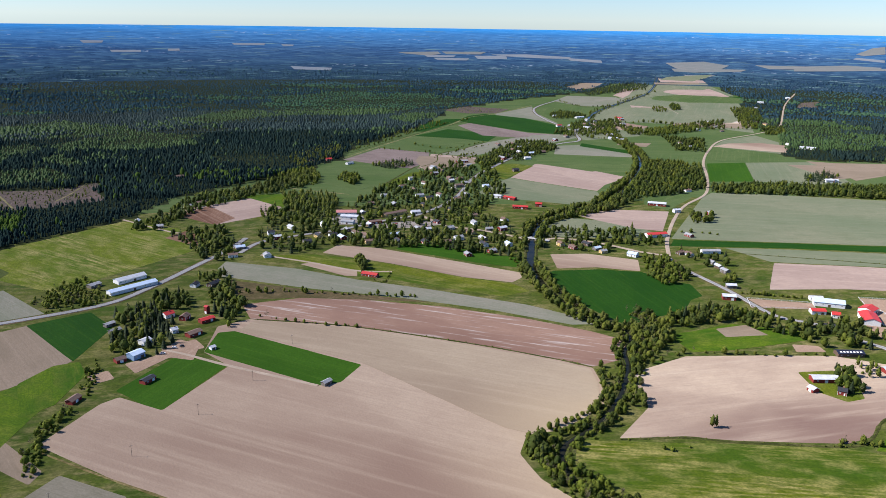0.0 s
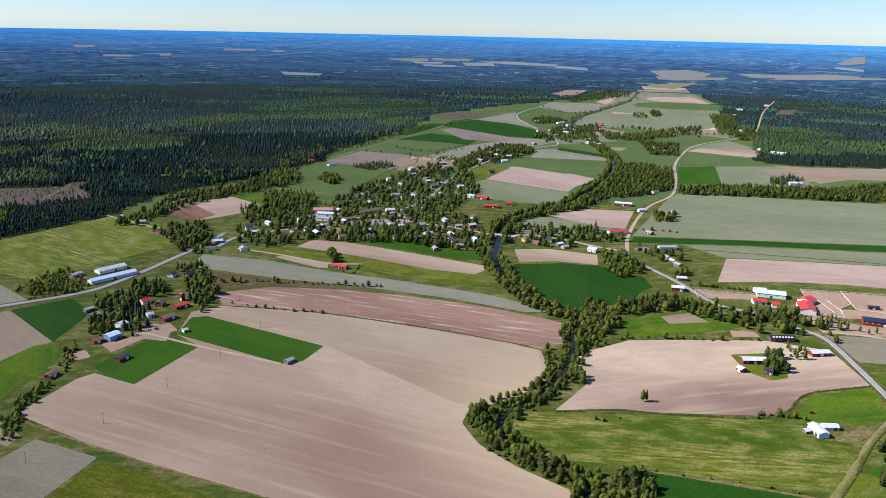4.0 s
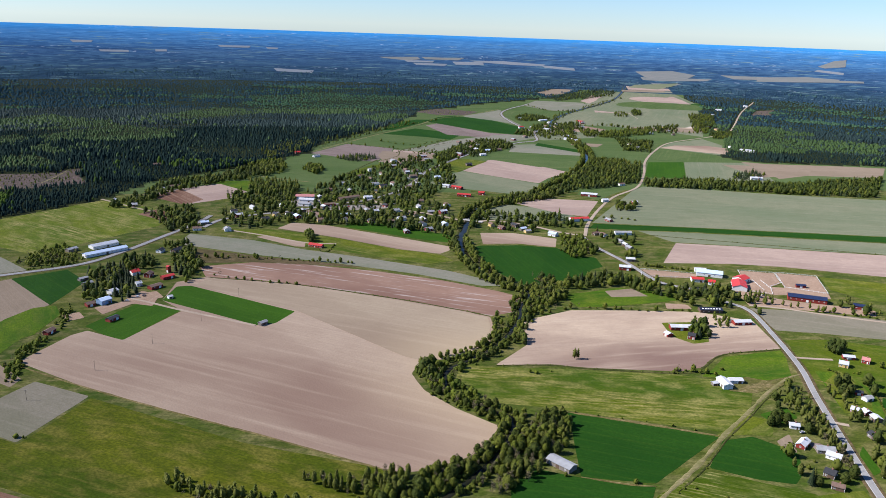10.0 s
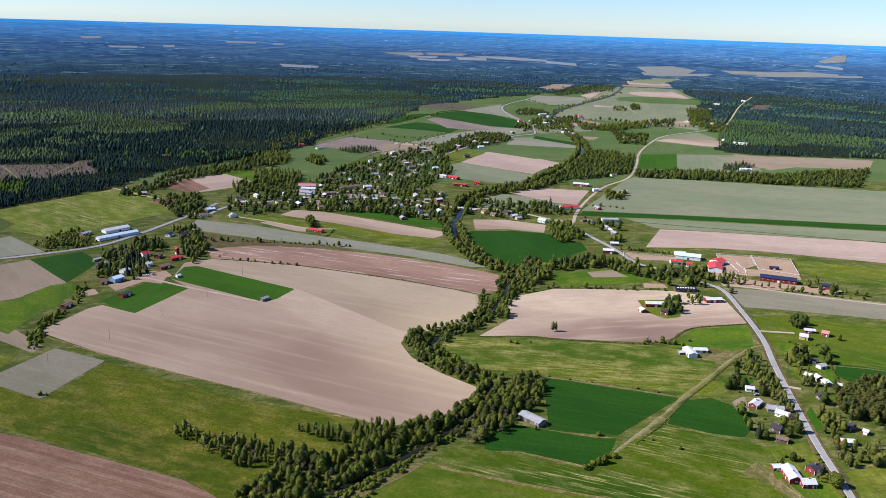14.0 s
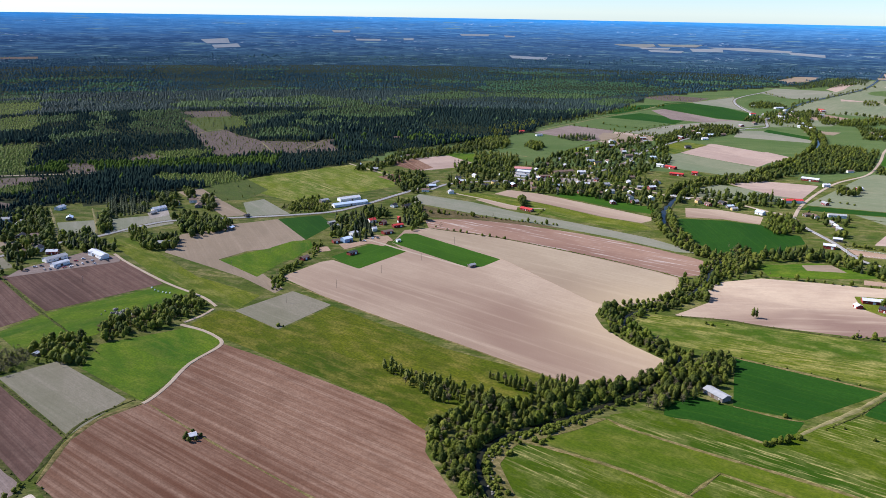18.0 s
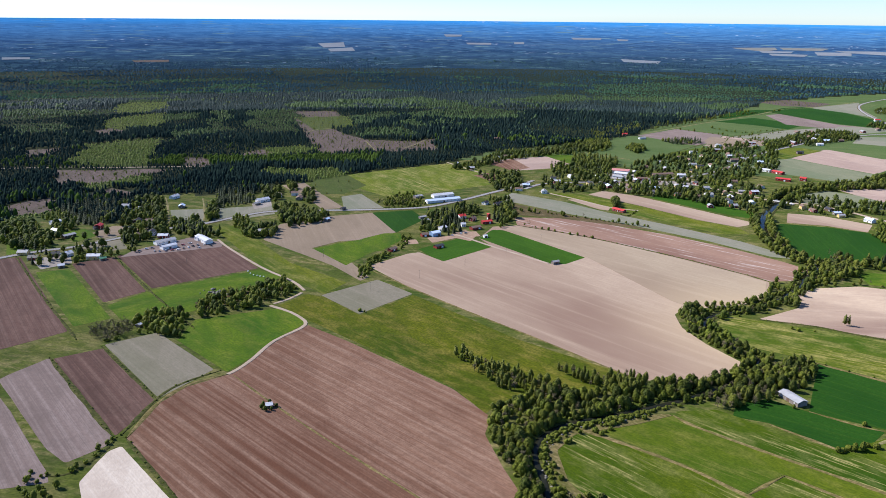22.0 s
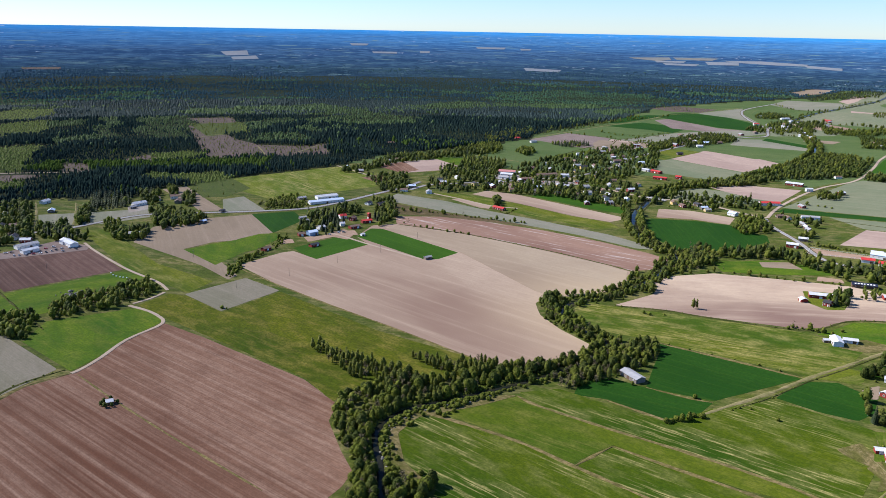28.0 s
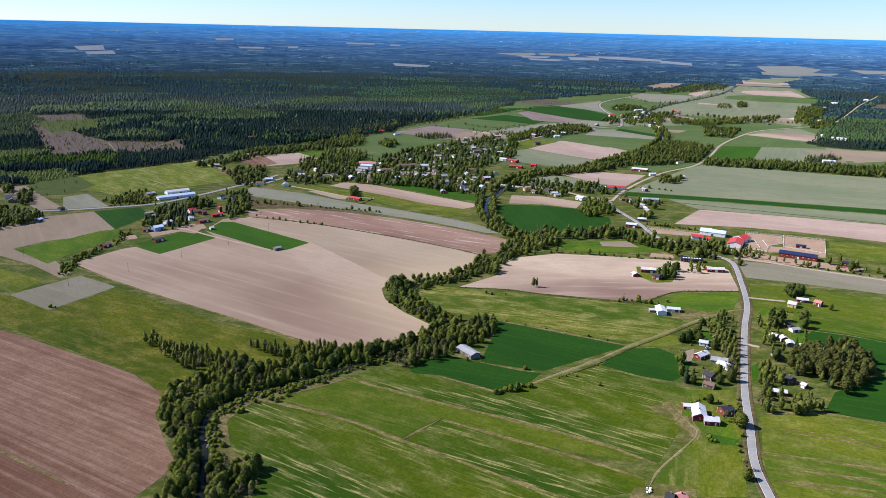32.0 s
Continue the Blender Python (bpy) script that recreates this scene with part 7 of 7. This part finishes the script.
single("shade", -40, 752, 12.5)
single("shade", -44, 735, 11)
single("bush", 217, 718, 0)
single("bush", 179, 722, 0)
single("shade", 300, 673, 13)
single("shade", 309, 674, 13)
single("shade", 329, 673, 13)
single("shade", 210, 625, 9)
single("shade", 215, 625, 9)
single("shade", 346, 747, 12)
single("shade", 352, 753, 12)
single("shade", 356, 750, 12)
single("shade", 359, 748, 12)
single("birch", 206, 482, 10)
single("birch", 200, 487, 10)
single("birch", 235, 626, 10)
single("shade", -350, 462, 4.2)
single("shade", -342, 462, 3.6)
single("shade", -351, 467, 3.8)
single("shade", -346, 460, 4.5)
single("shade", -341, 468, 3.2)
single("shade", -348, 471, 4.0)
single("bush", -351, 664, 0)
single("bush", -346, 663, 0)

single("birch", -28, 686, 9)

single("bush", 43, 731, 0)
single("bush", 48, 728, 0)
single("bush", 62, 730, 0)


def joined(name, shape, mat, x, y, high, spread, label, category):
    """Many alike plants in one mesh."""
    v, f = np.array(shape[0], float), shape[1]
    tri = np.array([q[i] for q in f for i in ((0, 1, 2) if len(q) == 3 else (0, 1, 2, 0, 2, 3))]).reshape(-1, 3)
    n, k = len(x), len(v)
    a = rng.uniform(0, 2 * math.pi, n)
    c, s = np.cos(a)[:, None], np.sin(a)[:, None]
    wide = (high * spread)[:, None]
    px = (v[None, :, 0] * c - v[None, :, 1] * s) * wide + x[:, None]
    py = (v[None, :, 0] * s + v[None, :, 1] * c) * wide + y[:, None]
    pz = v[None, :, 2] * high[:, None] + rise(x, y)[:, None]
    co = np.stack([px, py, pz], -1).reshape(-1, 3).astype(np.float32)
    idx = (tri[None] + (np.arange(n) * k)[:, None, None]).reshape(-1).astype(np.int32)
    me = bpy.data.meshes.new(name)
    me.vertices.add(len(co))
    me.vertices.foreach_set("co", co.ravel())
    me.loops.add(len(idx))
    me.loops.foreach_set("vertex_index", idx)
    me.polygons.add(len(idx) // 3)
    me.polygons.foreach_set("loop_start", np.arange(0, len(idx), 3, dtype=np.int32))
    me.update(calc_edges=True)
    if "spruce" not in name and "conifer" not in name:
        smooth(me)
    me.materials.append(MATS[mat])
    return tagged(new(name, me), label, category, kind="stuff")


def plant_all():
    keep = []
    px, py = np.array([p[1] for p in PLANTED]), np.array([p[2] for p in PLANTED])
    ok = np.ones(len(px), bool)
    for bx, by, r in BUILT:
        ok &= np.hypot(px - bx, py - by) > r * 0.9 + (6.0 if by > 1000 else 2.0)
    for sort, line, width in LINES:
        if sort in ("road", "gravelroad", "track", "river"):
            pts = [(p.x, p.y) for p in curve_points(line, 15)]
            ok &= off_line(px, py, pts) > width / 2 + (0.8 if sort == "river" else 2.0)
    low = np.array([p[0] == "bush" for p in PLANTED])
    ok &= low | ~inside(px, py, OPEN_BANK)
    for kind, (make, crown, bark, _, name, label) in TREES.items():
        mine = [p for p, good in zip(PLANTED, ok) if good and p[0] == kind]
        mine.sort(key=lambda p: math.hypot(p[1] - 20, p[2] - 420))
        near, rest = mine[:180], mine[180:]
        sorts = []
        for k in range(5):
            t, c = make(np.random.default_rng(50 + k))
            sorts.append((mesh_of("trunk", *t, bark), smooth(mesh_of("crown", *c, crown))))
        for i, (_, x, y, h) in enumerate(near):
            tm, cm = sorts[i % 5]
            ob = new(name, tm)
            wide = h * rng.uniform(0.85, 1.2)
            ob.matrix_basis = pose(x, y, float(rise(x, y)), 0, 0, rng.uniform(0, 360)) @ Matrix.Diagonal((wide, wide, h, 1))
            size = "tall" if h > 13 else "low" if h < 3 else "young" if h < 9 and kind != "bush" else "spreading" if wide > h * 1.1 else "full-grown"
            tagged(ob, size + " " + label, "bush" if kind == "bush" else "tree", name.replace("_", " ") + " trees" if kind != "bush" else "bushes")
            part("crown", cm, ob)
        for k in range(6):
            grp = np.array([p[1:] for p in (rest[:len(rest) // 2][k::3] if k < 3 else rest[len(rest) // 2:][k::3])])
            if len(grp):
                t, c = make(np.random.default_rng(80 + k), 0.2 if k < 3 else 0.1)
                joined(name + "_group", c, crown, grp[:, 0], grp[:, 1], grp[:, 2], rng.uniform(0.85, 1.2, len(grp)), "many " + label + "s standing together", "trees")


def cone_tree(sides, tiers):
    out = []
    for k in range(tiers):
        z0, z1, rad = (0.02, 0.78, 0.19) if k == 0 else (0.45, 1.0, 0.11)
        if tiers == 1:
            z0, z1, rad = 0.0, 1.0, 0.2
        v = [(0, 0, z1)] + [(rad * math.cos(a), rad * math.sin(a), z0) for a in (2 * math.pi * (j + 0.5 * k) / sides for j in range(sides))]
        out.append((v, [(0, 1 + j, 1 + (j + 1) % sides) for j in range(sides)]))
    return merge(*out)


def puff_tree(r, sides):
    v = [(0.03, 0.02, 1.0)]
    for z, rad in ((0.74, 0.22), (0.3, 0.27)):
        v += [(rad * r.uniform(0.75, 1.2) * math.cos(a), rad * r.uniform(0.75, 1.2) * math.sin(a), z + r.uniform(-0.07, 0.07)) for a in (2 * math.pi * j / sides for j in range(sides))]
    f = [(0, 1 + j, 1 + (j + 1) % sides) for j in range(sides)]
    f += [(1 + j, 1 + sides + j, 1 + sides + (j + 1) % sides, 1 + (j + 1) % sides) for j in range(sides)]
    return v, f


def woods():
    """The forests round the valley, as joined stands."""
    def scatter(r0, r1, gap):
        g = np.arange(-r1, r1, gap)
        x, y = np.meshgrid(g, g[g > -200])
        x, y = x.ravel() + rng.uniform(-0.5, 0.5, x.size) * gap, y.ravel() + rng.uniform(-0.5, 0.5, y.size) * gap
        r, a = np.hypot(x, y), np.degrees(np.arctan2(x, y))
        ok = (r > r0) & (r < r1) & (a > -50) & (a < 45) & (rng.random(r.size) > (r - 3480) / 330)
        x, y = x[ok] + CENTRE[0], y[ok] + CENTRE[1]
        ok = ~inside(x, y, VALLEY)
        x, y = x[ok], y[ok]
        ok = np.ones(len(x), bool)
        young, lit = np.zeros(len(x), bool), np.zeros(len(x), bool)
        ux, uy = x + 7 * np.sin(y / 13.0) + 5 * np.sin(x / 5.3), y + 8 * np.sin(x / 17.0) + 5 * np.sin(y / 6.1)
        for poly in STANDS:
            lit |= inside(x + 18 * np.sin(y / 31.0), y + 22 * np.sin(x / 47.0), poly)
        for sort, poly in FIELDS:
            hit = inside(ux, uy, poly)
            if sort == "young":
                young |= hit
            else:
                ok &= ~hit
        for bx, by, rad in BUILT:
            ok &= np.hypot(x - bx, y - by) > rad + 3
        for sort, line, width in LINES:
            if sort in ("road", "gravelroad"):
                ok &= off_line(x, y, line) > 7
        return x[ok], y[ok], young[ok], lit[ok]

    def stand(x, y, cell):
        """A repeatable number for the stand that a tree belongs to."""
        wx = x + 60 * np.sin(y / 130.0) + 35 * np.sin(x / 61.0 + y / 83.0)
        wy = y + 60 * np.sin(x / 150.0 + 2) + 30 * np.sin(y / 47.0 - x / 95.0)
        q = np.sin(np.floor(wx / cell) * 127.1 + np.floor(wy / (cell * 0.62)) * 311.7) * 43758.5453
        return q - np.floor(q)

    # each farther belt takes foliage with more haze painted into its colour
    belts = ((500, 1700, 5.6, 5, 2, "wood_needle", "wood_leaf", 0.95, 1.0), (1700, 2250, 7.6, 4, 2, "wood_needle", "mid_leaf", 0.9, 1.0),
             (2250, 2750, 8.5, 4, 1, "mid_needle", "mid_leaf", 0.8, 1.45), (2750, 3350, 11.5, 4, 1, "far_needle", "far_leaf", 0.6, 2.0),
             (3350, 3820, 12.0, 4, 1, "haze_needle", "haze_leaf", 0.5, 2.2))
    for r0, r1, gap, sides, tiers, dark, light, grow, squat in belts:
        x, y, young, lit = scatter(r0, r1, gap)
        r, a = np.hypot(x - CENTRE[0], y - CENTRE[1]), np.arctan2(x - CENTRE[0], y - CENTRE[1])
        s = stand(x, y, 210.0) if r0 < 1700 else stand(a * 2800, r * (1.3 if r0 < 2600 else 2.6), 230.0)
        pick = rng.random(len(x))
        high = (5.5 + 8 * ((s * 7.3) % 1.0) + rng.uniform(-2.5, 3.5, len(x))) * grow
        broad = (pick < np.where(s > (0.88 if r0 < 1700 else 0.84), 0.9, np.where(s > 0.74, 0.24, np.where(s > 0.5, 0.04, 0.01))))
        high = np.where(young, rng.uniform(3.0, 5.5, len(x)) * grow, high)
        broad |= young & (pick < 0.93)
        broad |= lit & (pick < 0.8)
        high = np.where(lit, high * 0.8, high)
        c = ~broad
        high *= np.where(rng.random(len(x)) < 0.12, 1.3, 1.0)
        wide = rng.uniform(0.8, 1.2, len(x)) * (gap / 6.3) ** 0.4 * squat
        blunt = c & (rng.random(len(x)) < np.where((s * 13.7) % 1.0 > 0.45, 0.85, 0.5 if r0 < 1700 else 0.65))
        c &= ~blunt
        joined("conifer_woods", cone_tree(sides, tiers), dark, x[c], y[c], high[c], wide[c], "dense dark green spruce and pine forest with blue haze in its colour", "forest")
        joined("pine_woods", puff_tree(rng, 4), dark, x[blunt], y[blunt], high[blunt] * 0.86, wide[blunt] * 0.85, "dense dull green pine forest with rounded tops and blue haze in its colour", "forest")
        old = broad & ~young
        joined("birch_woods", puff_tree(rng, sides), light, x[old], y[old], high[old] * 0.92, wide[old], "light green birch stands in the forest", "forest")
        if (broad & young).any():
            g = broad & young
            joined("young_woods", puff_tree(rng, sides), "young_leaf", x[g], y[g], high[g], wide[g] * 1.5, "young light green birch thicket", "forest")


for sort, line, width in LINES:
    if sort == "ditch":
        belt(line, 7, 2.2, "weeds")
for sort, poly in CLEARINGS:
    grove(poly, 13 if sort == "clearcut" else 30, "slash")
plant_all()
woods()


# ---- small things ----
def wheel_mesh():
    v, f = tube((0, -0.11, 0), (0, 0.11, 0), 0.32, 0.32, 10)
    return mesh_of("tyre", v, f + [tuple(range(9, -1, -1)), tuple(range(10, 20))], "rubber")


plain("paint_white", (0.75, 0.75, 0.75), (0.65, 0.65, 0.65), 0.5, 0.3)
plain("paint_dark", (0.03, 0.035, 0.045), (0.02, 0.022, 0.03), 0.5, 0.3)
plain("paint_silver", (0.42, 0.43, 0.45), (0.36, 0.37, 0.39), 0.5, 0.3)
plain("paint_red", (0.40, 0.03, 0.025), (0.32, 0.025, 0.02), 0.5, 0.3)
plain("bale_wrap", (0.78, 0.79, 0.78), (0.70, 0.72, 0.70), 0.6, 0.35)
TYRE = wheel_mesh()


def car(x, y, turn, paint):
    base = new("car")
    base.matrix_basis = pose(x, y, 0.62, 0, 0, turn)
    low = [(-2.15, -0.85, 0.28), (2.15, -0.85, 0.28), (2.15, 0.85, 0.28), (-2.15, 0.85, 0.28), (-2.1, -0.85, 0.85), (2.1, -0.85, 0.78), (2.1, 0.85, 0.78), (-2.1, 0.85, 0.85)]
    part("body", mesh_of("body", low, box(0, 1, 0, 1, 0, 1)[1], "paint_" + paint), base)
    top = [(-1.9, -0.8, 0.85), (1.1, -0.8, 0.82), (1.1, 0.8, 0.82), (-1.9, 0.8, 0.85), (-1.5, -0.66, 1.42), (0.35, -0.66, 1.42), (0.35, 0.66, 1.42), (-1.5, 0.66, 1.42)]
    part("cabin", mesh_of("cabin", top, box(0, 1, 0, 1, 0, 1)[1], "glass_dark"), base, None, "dark tinted windows")
    part("car_roof", mesh_of("car_roof", *box(-1.45, 0.32, -0.64, 0.64, 1.42, 1.47), "paint_" + paint), base)
    for sx in (-1.35, 1.35):
        for sy in (-0.78, 0.78):
            part("wheel", TYRE, base, pose(sx, sy, 0.32))
    return tagged(base, "small %s passenger car parked in a yard" % {"white": "white", "dark": "black", "silver": "silver grey", "red": "red"}[paint], "car", "parked cars")


def utility_pole(x, y, turn, high=9.0):
    base = new("utility_pole")
    base.matrix_basis = pose(x, y, 0.0, 0, 0, turn)
    part("post", mesh_of("post", *tube((0, 0, -0.5), (0, 0, high), 0.17, 0.11, 8), "pole_wood"), base)
    part("crossarm", mesh_of("crossarm", *box(-0.9, 0.9, -0.07, 0.07, high - 0.6, high - 0.42), "pole_wood"), base)
    for k in (-0.8, 0.0, 0.8):
        part("insulator", mesh_of("insulator", *tube((k, 0, high - 0.42), (k, 0, high - 0.2), 0.06, 0.05, 6), "trim_white"), base)
    return tagged(base, "weathered wooden utility pole standing in a field", "pole", "utility poles")


def rail_fence(line, gap=5.0):
    base = new("rail_fence")
    pts = []
    for p, q in zip(line, line[1:]):
        n = max(1, round(math.dist(p, q) / gap))
        pts += [(p[0] + (q[0] - p[0]) * k / n, p[1] + (q[1] - p[1]) * k / n) for k in range(n)]
    pts.append(line[-1])
    post = mesh_of("post", *box(-0.09, 0.09, -0.09, 0.09, 0, 1.5), "trim_white")
    for x, y in pts:
        part("post", post, base, pose(x, y, 0.2))
    for (x, y), (u, w) in zip(pts, pts[1:]):
        d, a = math.dist((x, y), (u, w)), math.degrees(math.atan2(w - y, u - x))
        for z in (0.85, 1.45):
            part("rail", mesh_of("rail", *box(0, d, -0.04, 0.04, -0.07, 0.07), "trim_white"), base, pose(x, y, z, 0, 0, a))
    return tagged(base, "white-painted wooden rail fence round a sandy paddock", "fence", "paddock fences")


def bale(x, y, turn):
    v, f = tube((-0.6, 0, 0.62), (0.6, 0, 0.62), 0.62, 0.62, 14)
    f = f + [tuple(range(13, -1, -1)), tuple(range(14, 28))]
    ob = new("round_bale", mesh_of("round_bale", v, f, "bale_wrap"))
    ob.matrix_basis = pose(x, y, 0.3, 0, 0, turn)
    return tagged(ob, "white plastic-wrapped round hay bale on the ground", "bale", "wrapped bales")


def bridge(p, q, wide):
    base = new("bridge")
    d, a = math.dist(p, q), math.degrees(math.atan2(q[1] - p[1], q[0] - p[0]))
    base.matrix_basis = pose(p[0], p[1], 0, 0, 0, a)
    part("deck", mesh_of("deck", *box(0, d, -wide / 2, wide / 2, 1.0, 1.5), "concrete"), base)
    for s in (-1, 1):
        part("railing", mesh_of("railing", *merge(*[box(k * d / 8 - 0.06, k * d / 8 + 0.06, s * wide / 2 - 0.06, s * wide / 2 + 0.06, 1.5, 2.4) for k in range(9)],
                                                  box(0, d, s * wide / 2 - 0.05, s * wide / 2 + 0.05, 2.4, 2.52)), "trim_white"), base)
        part("abutment", mesh_of("abutment", *box(d / 2 + s * d * 0.45 - 1, d / 2 + s * d * 0.45 + 1, -wide / 2, wide / 2, -0.4, 1.0), "concrete"), base)
    return tagged(base, "short pale concrete road bridge over the river", "bridge")


utility_pole(-324, 774, 35)
utility_pole(-362, 723, 35)
utility_pole(-287, 829, 35)
utility_pole(-250, 883, 35)
utility_pole(-219, 956, 35)
utility_pole(-454, 817, 60)
utility_pole(-587, 743, 60)
utility_pole(-662, 605, 60)
car(-668, 785, 32, "white")
car(-663, 789, 35, "dark")
car(-648, 781, 120, "silver")
car(-642, 785, 104, "silver")
car(-636, 789, 64, "red")
car(-630, 793, 43, "white")
car(-627, 799, 113, "dark")
car(-624, 805, 135, "white")
car(-622, 811, 92, "dark")
car(-619, 817, 94, "silver")
car(-641, 805, 144, "silver")
car(-636, 812, 26, "red")
car(-632, 821, 46, "white")
car(-670, 774, 37, "dark")
car(-612, 822, 77, "white")
car(-602, 819, 159, "dark")
car(-653, 779, 131, "silver")
car(-611, 807, 169, "silver")
car(358, 904, 39, "red")
car(366, 900, 16, "white")
car(374, 894, 126, "dark")
car(373, 906, 171, "white")
car(194, 493, 143, "dark")
car(220, 603, 9, "silver")
car(351, 726, 175, "silver")
car(345, 722, 71, "red")
car(-324, 960, 159, "white")
car(-318, 963, 51, "dark")
car(-332, 948, 0, "white")
car(-35, 1393, 110, "dark")
car(-23, 1385, 104, "silver")
car(-88, 1380, 69, "silver")
car(-75, 1382, 127, "red")
car(-152, 1396, 42, "white")
car(-139, 1391, 7, "dark")
car(1, 1398, 27, "white")
car(41, 1537, 34, "dark")
car(-222, 1350, 104, "silver")
rail_fence([(271, 1017), (334, 993), (326, 975), (260, 989), (271, 1017)])
rail_fence([(396, 1002), (438, 988), (422, 948), (400, 936), (387, 909), (366, 923), (396, 1002)])
rail_fence([(440, 989), (485, 970), (456, 905), (417, 932), (440, 989)])
rail_fence([(392, 962), (385, 924)])
rail_fence([(402, 960), (396, 925)])
bale(119, 394, 70)
bale(120, 392, 142)
bale(121, 394, 115)
bale(120, 391, 18)
bale(118, 390, 162)
bridge((90, 1289), (122, 1266), 6.5)
bale(-499, 732, 40)
bale(-494, 731, 47)
bale(-490, 730, 54)
bale(-486, 730, 61)
bale(-511, 742, 68)
bale(-505, 736, 75)


def stones(name, spots, size, label):
    """Scattered pale stones and boulders."""
    r = np.random.default_rng(31)
    shape = lump(Vector((0, 0, 0.25)), 0.62, r, 6, 2)
    x, y = np.array([p[0] for p in spots], float), np.array([p[1] for p in spots], float)
    return joined(name, shape, "stone", x, y, r.uniform(*size, len(x)), r.uniform(0.9, 1.7, len(x)), label, "stones")


plain("stone", (0.25, 0.23, 0.20), (0.14, 0.13, 0.115), 0.7, 0.9)
pick = np.random.default_rng(5)
shore = curve_points([(-137, 418), (-145, 444), (-148, 459), (-147, 473), (-139, 490), (-126, 503), (-104, 516), (-84, 532)], 0.9)
stones("bank_stones", [(p.x + 2.5 + pick.normal() * 1.6, p.y - 1.0 + pick.normal() * 1.6) for p in shore], (0.5, 1.3), "pale stones lying along the grassy river bank")
stones("rock_outcrop", [(-505 + pick.normal() * 7, 672 + pick.normal() * 5) for _ in range(60)], (0.8, 2.4), "pale rock outcrop in the meadow beside the grove")
